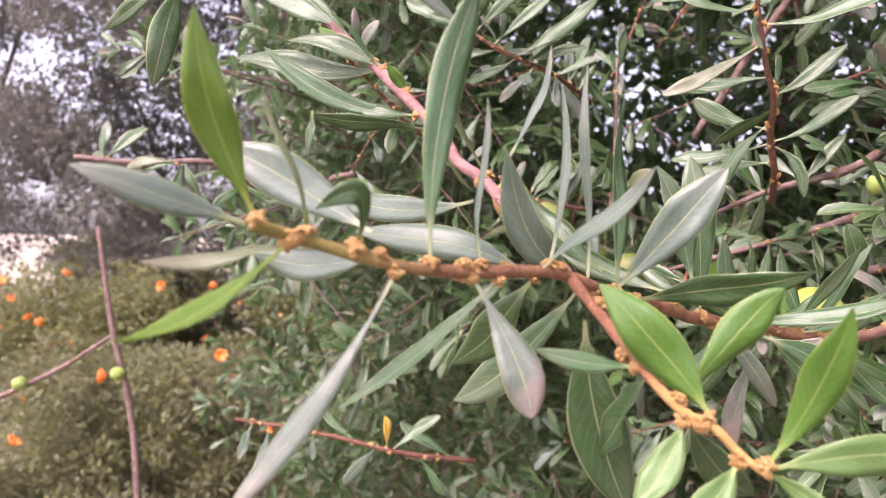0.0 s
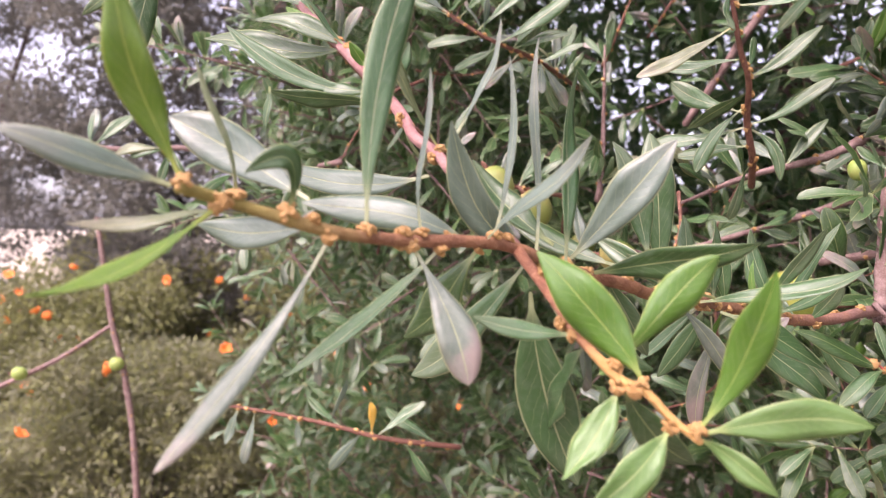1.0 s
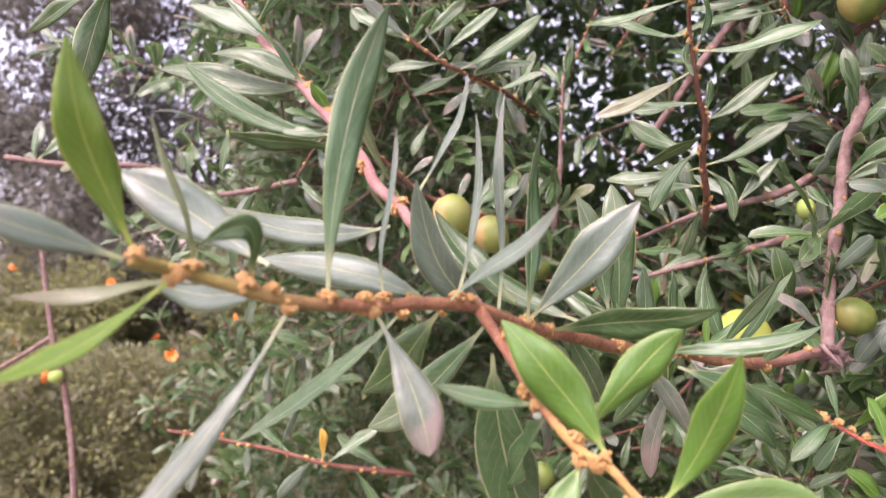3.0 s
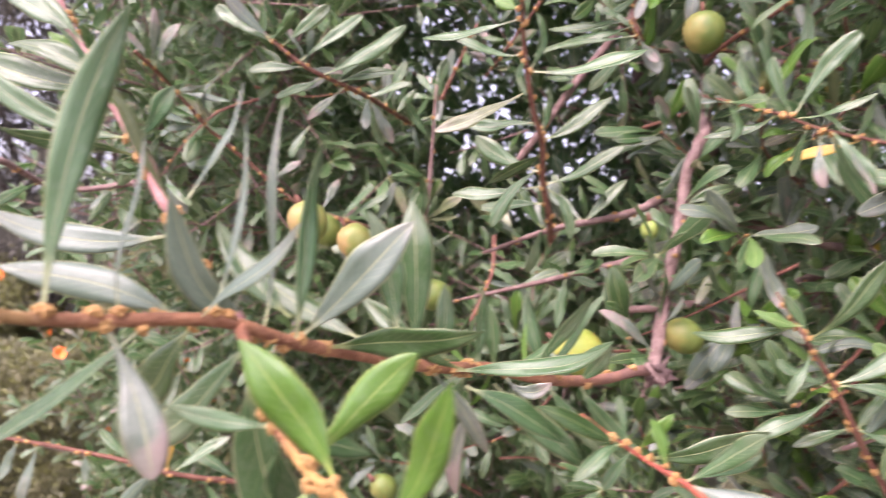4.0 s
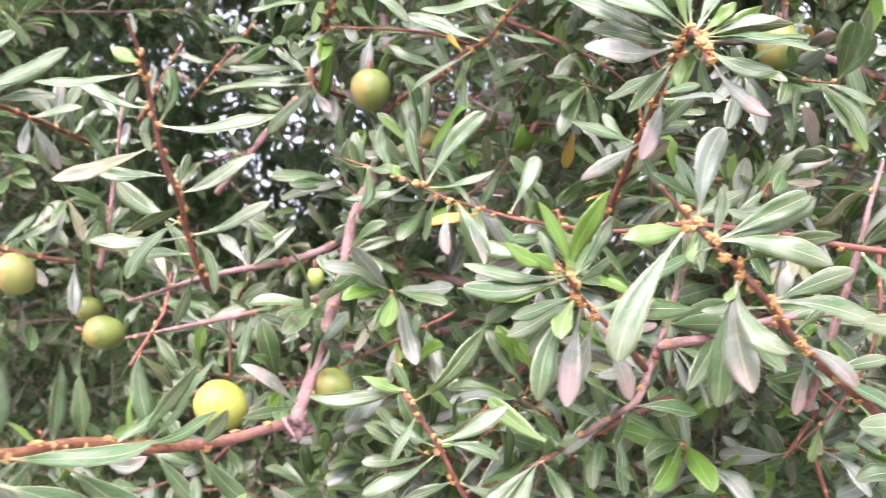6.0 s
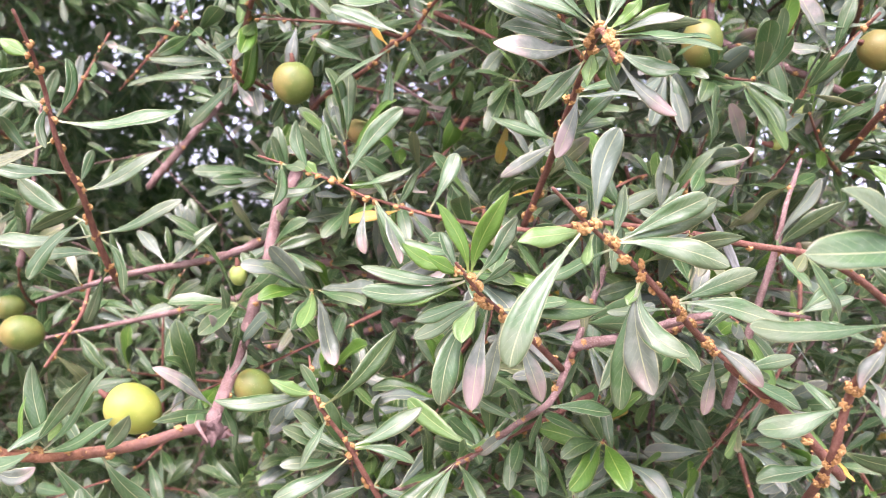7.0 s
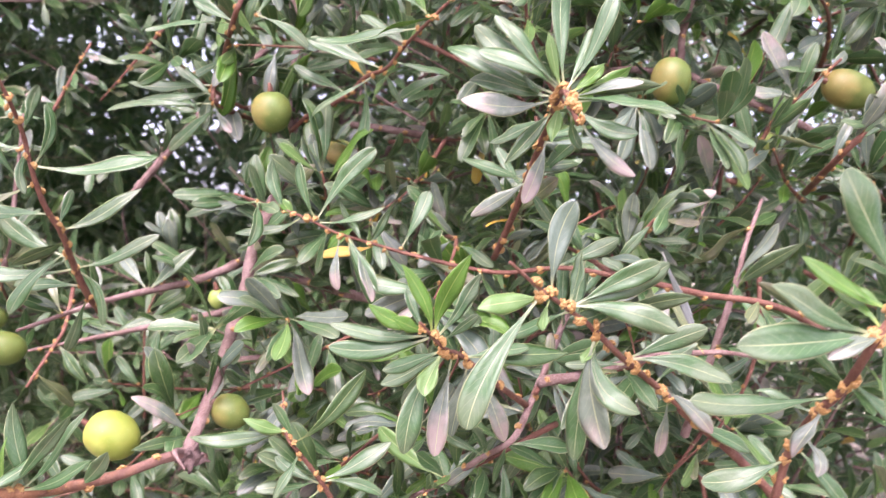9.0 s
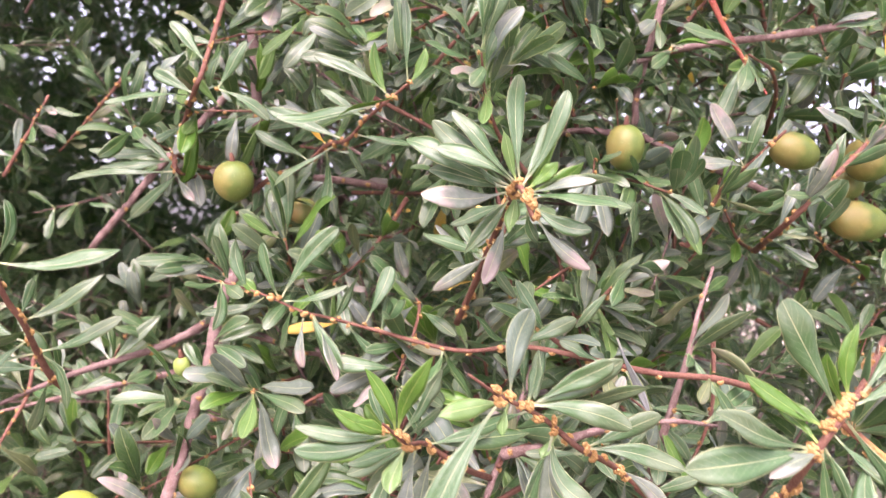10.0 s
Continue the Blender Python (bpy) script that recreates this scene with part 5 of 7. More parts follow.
branch_j = branch("red-brown thorny twig with narrow grey-green leaves and ochre bud knots", BARK["young"], [(0.3375, 0.3380, 1.7355), (0.3370, 0.3870, 1.7210), (0.3360, 0.4110, 1.7100), (0.3340, 0.4400, 1.7080), (0.3290, 0.4640, 1.6960), (0.3197, 0.5066, 1.6864), (0.3131, 0.5389, 1.6721)], 0.0009, 0.002, 0.02125)
leaf(branch_j, (0.3384, 0.3375, 1.7366), (0.3432, 0.3345, 1.7465), (0.3445, 0.3340, 1.7569), 0.0064, (-0.63, -0.77, 0.06), "f", 0.0020)
leaf(branch_j, (0.3362, 0.3581, 1.7307), (0.3283, 0.3624, 1.7468), (0.3266, 0.3632, 1.7615), 0.0078, (-0.15, -0.98, 0.12), "f", 0.0019)
leaf(branch_j, (0.3376, 0.3380, 1.7370), (0.3341, 0.3379, 1.7620), (0.3317, 0.3409, 1.7828), 0.0065, (-0.83, -0.56, -0.07), "g")
leaf(branch_j, (0.3366, 0.3579, 1.7312), (0.3177, 0.3691, 1.7434), (0.2982, 0.3836, 1.7510), 0.0085, (-0.64, -0.51, 0.46), "g")
leaf(branch_j, (0.3364, 0.3709, 1.7273), (0.3107, 0.3835, 1.7183), (0.2851, 0.3995, 1.7139), 0.0102, (-0.52, -0.69, 0.51), "g", 0.0020)
leaf(branch_j, (0.3376, 0.3507, 1.7303), (0.3214, 0.3554, 1.7240), (0.3076, 0.3606, 1.7146), 0.0035, (0.21, -0.59, -0.78), "f", 0.0021)
leaf(branch_j, (0.3368, 0.3871, 1.7212), (0.3253, 0.3976, 1.7290), (0.3138, 0.4089, 1.7371), 0.0078, (-0.45, -0.78, 0.43), "g", 0.0023)
leaf(branch_j, (0.3355, 0.4181, 1.7106), (0.3154, 0.4342, 1.7182), (0.2947, 0.4498, 1.7257), 0.0108, (-0.63, -0.55, 0.44), "g", 0.0018)
leaf(branch_j, (0.3354, 0.4291, 1.7076), (0.3172, 0.4371, 1.6920), (0.3029, 0.4474, 1.6757), 0.0059, (-0.73, -0.51, 0.45), "g", 0.0022)
leaf(branch_j, (0.3344, 0.4426, 1.7059), (0.3400, 0.4465, 1.6801), (0.3421, 0.4502, 1.6573), 0.0089, (-0.74, -0.63, 0.18), "g", 0.0018)
leaf(branch_j, (0.3368, 0.4026, 1.7127), (0.3537, 0.3969, 1.7118), (0.3715, 0.3924, 1.7111), 0.0073, (-0.24, -0.72, 0.52), "g", 0.0020)
leaf(branch_j, (0.3361, 0.4143, 1.7079), (0.3445, 0.4147, 1.6974), (0.3533, 0.4163, 1.6880), 0.0053, (0.16, -0.99, 0.03), "d", 0.0018)
leaf(branch_j, (0.3306, 0.4598, 1.6969), (0.3150, 0.4744, 1.7062), (0.2994, 0.4906, 1.7159), 0.0096, (-0.43, -0.75, 0.51), "g", 0.0021)
leaf(branch_j, (0.3328, 0.4406, 1.7087), (0.3278, 0.4435, 1.7140), (0.3232, 0.4459, 1.7190), 0.0045, (-0.72, -0.59, -0.37), "y")
branch_i = branch("red-brown thorny twig with narrow grey-green leaves and ochre bud knots", BARK["young"], [(0.2616, 0.4580, 1.7922), (0.2520, 0.4520, 1.7450), (0.2500, 0.4620, 1.7310), (0.2578, 0.5293, 1.7104), (0.2510, 0.5000, 1.6820), (0.2925, 0.5675, 1.6836)], 0.0016, 0.0018, 0.0125)
leaf(branch_i, (0.2518, 0.4676, 1.7288), (0.2264, 0.4821, 1.7256), (0.2016, 0.4956, 1.7179), 0.0076, (-0.10, -0.51, 0.69), "g", 0.0019)
leaf(branch_i, (0.2601, 0.4476, 1.7316), (0.2670, 0.4441, 1.7478), (0.2737, 0.4398, 1.7638), 0.0086, (-0.54, -0.84, 0.02), "g", 0.0017)
leaf(branch_i, (0.2605, 0.4466, 1.7323), (0.2769, 0.4398, 1.7270), (0.2918, 0.4361, 1.7169), 0.0073, (-0.50, -0.66, 0.45), "g")
leaf(branch_i, (0.2530, 0.5143, 1.6957), (0.2264, 0.5268, 1.6906), (0.1999, 0.5438, 1.6908), 0.0104, (-0.33, -0.70, 0.50), "g", 0.0018)
leaf(branch_i, (0.2519, 0.5074, 1.6904), (0.2291, 0.5209, 1.6829), (0.2044, 0.5340, 1.6757), 0.0096, (-0.54, -0.76, 0.37), "g", 0.0016)
leaf(branch_i, (0.2503, 0.5004, 1.6807), (0.2182, 0.5166, 1.6768), (0.1877, 0.5353, 1.6675), 0.0073, (-0.49, -0.67, 0.56), "g", 0.0017)
leaf(branch_i, (0.2591, 0.5286, 1.7100), (0.2911, 0.5135, 1.7127), (0.3154, 0.5019, 1.7114), 0.0106, (-0.32, -0.71, -0.63), "d", 0.0020)
leaf(branch_i, (0.2509, 0.4990, 1.6842), (0.2387, 0.5111, 1.6947), (0.2263, 0.5239, 1.7056), 0.0082, (-0.24, -0.76, 0.61), "g")
leaf(branch_i, (0.2506, 0.5002, 1.6806), (0.2567, 0.4973, 1.6705), (0.2634, 0.4932, 1.6626), 0.0069, (-0.67, -0.72, -0.20), "p")
leaf(branch_i, (0.2518, 0.4676, 1.7293), (0.2408, 0.4786, 1.7363), (0.2285, 0.4897, 1.7430), 0.0084, (-0.74, -0.52, 0.34), "g")
leaf(branch_i, (0.2578, 0.5173, 1.7154), (0.2491, 0.5274, 1.7084), (0.2397, 0.5366, 1.7016), 0.0071, (-0.74, -0.67, 0.03), "g", 0.0020)
leaf(branch_i, (0.2528, 0.4520, 1.7487), (0.2429, 0.4615, 1.7608), (0.2329, 0.4720, 1.7734), 0.0090, (-0.20, -0.83, 0.52), "g", 0.0018)
leaf(branch_i, (0.2564, 0.4524, 1.7604), (0.2516, 0.4574, 1.7621), (0.2431, 0.4643, 1.7633), 0.0043, (-0.60, -0.74, 0.31), "g", 0.0018)
leaf(branch_i, (0.2546, 0.5034, 1.6820), (0.2425, 0.5149, 1.6652), (0.2298, 0.5311, 1.6470), 0.0092, (0.07, -0.76, 0.52), "g", 0.0021)
branch_r = branch("thick leafy twig with a large tuft of grey-green leaves", BARK["young"], [(0.4748, 0.1407, 1.6286), (0.4160, 0.1140, 1.6135), (0.3920, 0.1120, 1.5940), (0.4040, 0.1310, 1.5710), (0.4090, 0.1430, 1.5600), (0.4320, 0.1690, 1.5380), (0.4380, 0.1790, 1.5090), (0.4765, 0.2183, 1.4769)], 0.0012, 0.002, 0.02125)
leaf(branch_r, (0.3984, 0.1108, 1.6050), (0.3806, 0.1124, 1.6253), (0.3671, 0.1142, 1.6415), 0.0126, (-0.48, -0.81, 0.27), "g", 0.0024)
leaf(branch_r, (0.4055, 0.1119, 1.6097), (0.4032, 0.1128, 1.6238), (0.4059, 0.1115, 1.6364), 0.0064, (-0.59, -0.81, -0.00), "f", 0.0022)
leaf(branch_r, (0.4018, 0.1111, 1.6075), (0.3937, 0.1122, 1.6178), (0.3893, 0.1110, 1.6253), 0.0052, (-0.77, -0.36, -0.54), "f", 0.0023)
leaf(branch_r, (0.3911, 0.1138, 1.5924), (0.3700, 0.1187, 1.5966), (0.3511, 0.1222, 1.6039), 0.0085, (-0.16, -0.97, 0.17), "g", 0.0022)
leaf(branch_r, (0.3909, 0.1139, 1.5923), (0.3661, 0.1197, 1.5875), (0.3438, 0.1264, 1.5845), 0.0123, (-0.30, -0.85, 0.43), "g")
leaf(branch_r, (0.3931, 0.1114, 1.5932), (0.3829, 0.1138, 1.5890), (0.3725, 0.1160, 1.5833), 0.0070, (-0.47, -0.44, 0.77), "p")
leaf(branch_r, (0.3938, 0.1109, 1.6004), (0.3811, 0.1206, 1.6071), (0.3727, 0.1294, 1.6146), 0.0063, (-0.47, -0.81, 0.35), "f", 0.0022)
leaf(branch_r, (0.4047, 0.1345, 1.5677), (0.3801, 0.1435, 1.5625), (0.3570, 0.1542, 1.5616), 0.0088, (-0.34, -0.60, 0.72), "g", 0.0018)
leaf(branch_r, (0.4067, 0.1391, 1.5628), (0.4003, 0.1394, 1.5539), (0.3947, 0.1402, 1.5449), 0.0065, (-0.81, -0.24, 0.53), "p", 0.0021)
leaf(branch_r, (0.4006, 0.1096, 1.6033), (0.4050, 0.0963, 1.5889), (0.4023, 0.0860, 1.5753), 0.0073, (-1.00, -0.08, 0.01), "g")
leaf(branch_r, (0.4077, 0.1041, 1.5938), (0.3958, 0.0969, 1.5773), (0.3900, 0.0867, 1.5638), 0.0101, (-0.82, -0.13, 0.56), "g", 0.0019)
leaf(branch_r, (0.4076, 0.1108, 1.6079), (0.4176, 0.1067, 1.6139), (0.4279, 0.1040, 1.6211), 0.0050, (-0.59, -0.47, 0.66), "g")
leaf(branch_r, (0.4121, 0.1119, 1.6104), (0.4232, 0.1093, 1.6240), (0.4350, 0.1081, 1.6389), 0.0073, (-0.78, -0.18, 0.60), "g", 0.0019)
leaf(branch_r, (0.3932, 0.1113, 1.5935), (0.3965, 0.1064, 1.5840), (0.3967, 0.1026, 1.5759), 0.0050, (-0.98, -0.14, -0.13), "g")
leaf(branch_r, (0.4014, 0.1259, 1.5752), (0.4116, 0.1229, 1.5678), (0.4213, 0.1195, 1.5605), 0.0056, (-0.60, -0.56, 0.46), "g", 0.0023)
leaf(branch_r, (0.4027, 0.1288, 1.5724), (0.3997, 0.1350, 1.5789), (0.3965, 0.1413, 1.5856), 0.0042, (-0.95, -0.26, -0.20), "g", 0.0021)
leaf(branch_r, (0.4089, 0.1430, 1.5599), (0.4028, 0.1512, 1.5620), (0.3961, 0.1593, 1.5643), 0.0042, (-0.50, -0.57, 0.65), "g", 0.0021)
leaf(branch_r, (0.3935, 0.1111, 1.6000), (0.3882, 0.1163, 1.6041), (0.3847, 0.1205, 1.6070), 0.0037, (-0.46, -0.77, 0.45), "l")
leaf(branch_r, (0.3956, 0.1099, 1.5982), (0.4021, 0.1020, 1.5897), (0.4069, 0.0969, 1.5845), 0.0044, (-0.31, -0.80, 0.51), "g")
leaf(branch_r, (0.3925, 0.1118, 1.5929), (0.3966, 0.1108, 1.5778), (0.4006, 0.1097, 1.5626), 0.0063, (-0.38, -0.92, -0.04), "g")
leaf(branch_r, (0.3910, 0.1125, 1.5950), (0.3880, 0.1201, 1.6015), (0.3847, 0.1274, 1.6078), 0.0045, (-0.52, -0.67, 0.53), "f")
leaf(branch_r, (0.4251, 0.1592, 1.5468), (0.4292, 0.1538, 1.5396), (0.4266, 0.1519, 1.5329), 0.0055, (-0.59, -0.74, 0.32), "p", 0.0018)
leaf(branch_r, (0.4330, 0.1710, 1.5336), (0.4166, 0.1763, 1.5252), (0.3999, 0.1833, 1.5216), 0.0101, (-0.46, -0.57, 0.68), "g", 0.0019)
leaf(branch_r, (0.4311, 0.1658, 1.5406), (0.4409, 0.1581, 1.5291), (0.4493, 0.1524, 1.5185), 0.0063, (-0.34, -0.90, 0.27), "g", 0.0023)
leaf(branch_r, (0.4365, 0.1761, 1.5117), (0.4407, 0.1743, 1.5075), (0.4446, 0.1722, 1.5035), 0.0024, (-0.21, -0.95, 0.25), "y", 0.0020)
leaf(branch_r, (0.4376, 0.1792, 1.5084), (0.4243, 0.1849, 1.5036), (0.4126, 0.1919, 1.4983), 0.0089, (-0.52, -0.44, 0.73), "g", 0.0018)
leaf(branch_r, (0.4356, 0.1743, 1.5156), (0.4519, 0.1685, 1.5113), (0.4693, 0.1642, 1.5075), 0.0072, (-0.36, -0.83, -0.44), "d", 0.0021)
leaf(branch_r, (0.4354, 0.1725, 1.5243), (0.4332, 0.1787, 1.5318), (0.4287, 0.1869, 1.5392), 0.0044, (-0.45, -0.74, 0.51), "g", 0.0018)
branch_r2 = branch("orange-barked young shoot with fresh bright green leaves", BARK["shoot"], [(0.4282, 0.1324, 1.6005), (0.4374, 0.1251, 1.5916), (0.4484, 0.1157, 1.5817), (0.4638, 0.1071, 1.5728)], 0.0016, 0.002, 0.0125)
tufts(branch_r2, [(0.4282, 0.1324, 1.6005), (0.4374, 0.1251, 1.5916), (0.4484, 0.1157, 1.5817), (0.4638, 0.1071, 1.5728)], 0.03, 298)
branch_r3 = branch("red-brown thorny twig with narrow grey-green leaves and ochre bud knots", BARK["young"], [(0.4486, 0.1382, 1.6023), (0.4696, 0.1380, 1.6077), (0.5050, 0.1411, 1.6209)], 0.001, 0.0016, 0.0125)
tufts(branch_r3, [(0.4486, 0.1382, 1.6023), (0.4696, 0.1380, 1.6077), (0.5050, 0.1411, 1.6209)], 0.02, 300)
branch_t = branch("red-brown thorny twig with narrow grey-green leaves and ochre bud knots", BARK["young"], [(0.6782, 0.2612, 1.7745), (0.5850, 0.2430, 1.7140), (0.5650, 0.2550, 1.6860), (0.6095, 0.3115, 1.6686)], 0.0014, 0.0022, 0.0125)
tufts(branch_t, [(0.6782, 0.2612, 1.7745), (0.5850, 0.2430, 1.7140), (0.5650, 0.2550, 1.6860), (0.6095, 0.3115, 1.6686)], 0.02, 302)
branch_u = branch("grey-pink woody branch with rough flaking bark", BARK["grey"], [(0.5367, 0.3507, 1.8406), (0.5265, 0.3569, 1.7722), (0.5311, 0.3659, 1.7446), (0.5044, 0.3922, 1.7424), (0.4790, 0.4178, 1.7321)], 0.0026, 0.0022, 0.03)
tufts(branch_u, [(0.5367, 0.3507, 1.8406), (0.5265, 0.3569, 1.7722), (0.5311, 0.3659, 1.7446), (0.5044, 0.3922, 1.7424), (0.4790, 0.4178, 1.7321)], 0.05, 304)
branch_u2 = branch("grey-pink woody branch with rough flaking bark", BARK["grey"], [(0.5311, 0.3659, 1.7446), (0.5549, 0.3414, 1.7305), (0.6013, 0.3157, 1.7148), (0.6605, 0.3173, 1.7036)], 0.0024, 0.0024, 0.03)
tufts(branch_u2, [(0.5311, 0.3659, 1.7446), (0.5549, 0.3414, 1.7305), (0.6013, 0.3157, 1.7148), (0.6605, 0.3173, 1.7036)], 0.035, 306)
branch_t2 = branch("red-brown thorny twig with narrow grey-green leaves and ochre bud knots", BARK["young"], [(0.5584, 0.2593, 1.7405), (0.5530, 0.2739, 1.7240), (0.5461, 0.2893, 1.7063), (0.5503, 0.3100, 1.6803)], 0.0009, 0.0016, 0.0125)
tufts(branch_t2, [(0.5584, 0.2593, 1.7405), (0.5530, 0.2739, 1.7240), (0.5461, 0.2893, 1.7063), (0.5503, 0.3100, 1.6803)], 0.02, 308)
branch_t3 = branch("thin red twig ending in a sharp thorn, with green leaves", BARK["red"], [(0.5544, 0.2728, 1.7638), (0.5489, 0.2871, 1.7853), (0.5437, 0.3013, 1.8088), (0.5374, 0.3161, 1.8387)], 0.0008, 0.0022, 0.018)
branch_t4 = branch("grey-pink woody branch with rough flaking bark", BARK["grey"], [(0.5177, 0.3502, 1.7885), (0.5351, 0.3176, 1.7974), (0.5889, 0.2876, 1.8119), (0.6267, 0.2666, 1.8242)], 0.002, 0.0026, 0.03)
tufts(branch_t4, [(0.5177, 0.3502, 1.7885), (0.5351, 0.3176, 1.7974), (0.5889, 0.2876, 1.8119), (0.6267, 0.2666, 1.8242)], 0.035, 311)
branch_m = branch("grey-pink woody branch with rough flaking bark", BARK["grey"], [(0.5272, 0.2772, 1.6529), (0.5140, 0.2734, 1.6247), (0.5109, 0.2753, 1.5975), (0.5101, 0.2875, 1.5479), (0.5110, 0.2987, 1.5068)], 0.0009, 0.0028, 0.03)
tufts(branch_m, [(0.5272, 0.2772, 1.6529), (0.5140, 0.2734, 1.6247), (0.5109, 0.2753, 1.5975), (0.5101, 0.2875, 1.5479), (0.5110, 0.2987, 1.5068)], 0.03, 313)
branch_o = branch("red-brown thorny twig with narrow grey-green leaves and ochre bud knots", BARK["young"], [(0.4838, 0.3014, 1.6500), (0.4731, 0.3075, 1.6321), (0.4732, 0.3304, 1.6093)], 0.0007, 0.0018, 0.0125)
tufts(branch_o, [(0.4838, 0.3014, 1.6500), (0.4731, 0.3075, 1.6321), (0.4732, 0.3304, 1.6093)], 0.014, 315)
branch_z = branch("red-brown thorny twig with narrow grey-green leaves and ochre bud knots", BARK["young"], [(-0.0080, 0.5722, 1.6747), (0.0300, 0.5590, 1.6470), (0.0750, 0.6050, 1.6400), (0.1222, 0.6982, 1.6362)], 0.0012, 0.002, 0.0125)
tufts(branch_z, [(-0.0080, 0.5722, 1.6747), (0.0300, 0.5590, 1.6470), (0.0750, 0.6050, 1.6400), (0.1222, 0.6982, 1.6362)], 0.03, 317)
leaf(branch_z, (0.0111, 0.5618, 1.6600), (0.0271, 0.5558, 1.6750), (0.0428, 0.5532, 1.6908), 0.0099, (0.38, -0.72, 0.47), "g", 0.0016)
leaf(branch_z, (0.0237, 0.5581, 1.6492), (0.0448, 0.5566, 1.6681), (0.0662, 0.5529, 1.6867), 0.0097, (-0.27, -0.94, 0.18), "g", 0.0019)
leaf(branch_z, (0.0045, 0.5650, 1.6635), (-0.0102, 0.5684, 1.6702), (-0.0234, 0.5720, 1.6769), 0.0070, (-0.42, -0.76, 0.39), "g", 0.0016)
leaf(branch_z, (0.0394, 0.5656, 1.6431), (0.0703, 0.5572, 1.6603), (0.0980, 0.5500, 1.6830), 0.0123, (0.23, -0.75, 0.50), "g", 0.0016)
leaf(branch_z, (0.0418, 0.5650, 1.6427), (0.0260, 0.5717, 1.6341), (0.0086, 0.5799, 1.6269), 0.0079, (-0.46, -0.88, 0.14), "g")
leaf(branch_z, (0.0580, 0.5816, 1.6400), (0.0658, 0.5799, 1.6506), (0.0726, 0.5775, 1.6648), 0.0073, (0.45, -0.80, 0.32), "g", 0.0016)
leaf(branch_z, (0.0567, 0.5819, 1.6403), (0.0436, 0.5885, 1.6268), (0.0322, 0.5948, 1.6156), 0.0082, (-0.49, -0.87, 0.03), "p")
leaf(branch_z, (0.0738, 0.6053, 1.6392), (0.0898, 0.6018, 1.6451), (0.1082, 0.5963, 1.6522), 0.0083, (0.05, -0.76, 0.52), "g", 0.0017)
leaf(branch_z, (0.0797, 0.6147, 1.6384), (0.0840, 0.6156, 1.6196), (0.0922, 0.6182, 1.6040), 0.0081, (-0.49, -0.83, 0.21), "g", 0.0019)
leaf(branch_z, (0.0287, 0.5593, 1.6476), (0.0080, 0.5686, 1.6460), (-0.0115, 0.5759, 1.6436), 0.0096, (-0.39, -0.88, 0.27), "g", 0.0015)
leaf(branch_z, (0.0001, 0.5678, 1.6665), (-0.0220, 0.5759, 1.6762), (-0.0395, 0.5838, 1.6896), 0.0107, (-0.07, -0.87, 0.48), "g", 0.0016)
branch_z2 = branch("red-brown thorny twig with narrow grey-green leaves and ochre bud knots", BARK["young"], [(-0.0847, 0.5518, 1.6428), (-0.0683, 0.5890, 1.6297), (-0.0403, 0.6133, 1.6022), (-0.0095, 0.6366, 1.5800), (0.0258, 0.6486, 1.5551), (0.0762, 0.6462, 1.5416), (0.1146, 0.6674, 1.5380)], 0.0014, 0.002, 0.0125)
tufts(branch_z2, [(-0.0847, 0.5518, 1.6428), (-0.0683, 0.5890, 1.6297), (-0.0403, 0.6133, 1.6022), (-0.0095, 0.6366, 1.5800), (0.0258, 0.6486, 1.5551), (0.0762, 0.6462, 1.5416), (0.1146, 0.6674, 1.5380)], 0.026, 330)
branch_v = branch("red-brown thorny twig with narrow grey-green leaves and ochre bud knots", BARK["young"], [(-0.1672, 0.5945, 1.3657), (-0.1271, 0.5953, 1.3600), (-0.0826, 0.5962, 1.3521), (-0.0380, 0.5971, 1.3421), (0.0202, 0.6183, 1.3311)], 0.0012, 0.0022, 0.0125)
leaf(branch_v, (-0.1537, 0.5947, 1.3630), (-0.1587, 0.5933, 1.3491), (-0.1642, 0.5942, 1.3347), 0.0091, (-0.32, -0.94, 0.14), "s", 0.0019)
leaf(branch_v, (-0.1413, 0.5950, 1.3613), (-0.1445, 0.5933, 1.3404), (-0.1492, 0.5944, 1.3195), 0.0094, (-0.31, -0.95, 0.07), "s", 0.0018)
leaf(branch_v, (-0.1064, 0.5957, 1.3555), (-0.1068, 0.5958, 1.3449), (-0.1066, 0.5955, 1.3347), 0.0073, (-0.33, -0.94, 0.01), "s", 0.0018)
leaf(branch_v, (-0.0825, 0.5962, 1.3512), (-0.0765, 0.6010, 1.3686), (-0.0705, 0.6069, 1.3860), 0.0057, (0.71, -0.70, -0.03), "s", 0.0015)
leaf(branch_v, (-0.0557, 0.5953, 1.3475), (-0.0691, 0.5987, 1.3318), (-0.0830, 0.6044, 1.3139), 0.0097, (0.21, -0.89, 0.33), "s", 0.0018)
leaf(branch_v, (-0.0456, 0.5960, 1.3439), (-0.0275, 0.6019, 1.3568), (-0.0078, 0.6072, 1.3696), 0.0103, (-0.21, -0.75, 0.63), "g", 0.0017)
leaf(branch_v, (-0.0248, 0.6010, 1.3392), (-0.0133, 0.6015, 1.3237), (-0.0018, 0.6012, 1.3084), 0.0084, (-0.24, -0.95, -0.19), "g", 0.0018)
leaf(branch_v, (0.0039, 0.6125, 1.3335), (-0.0190, 0.6151, 1.3473), (-0.0405, 0.6218, 1.3607), 0.0116, (0.25, -0.71, 0.66), "g", 0.0016)
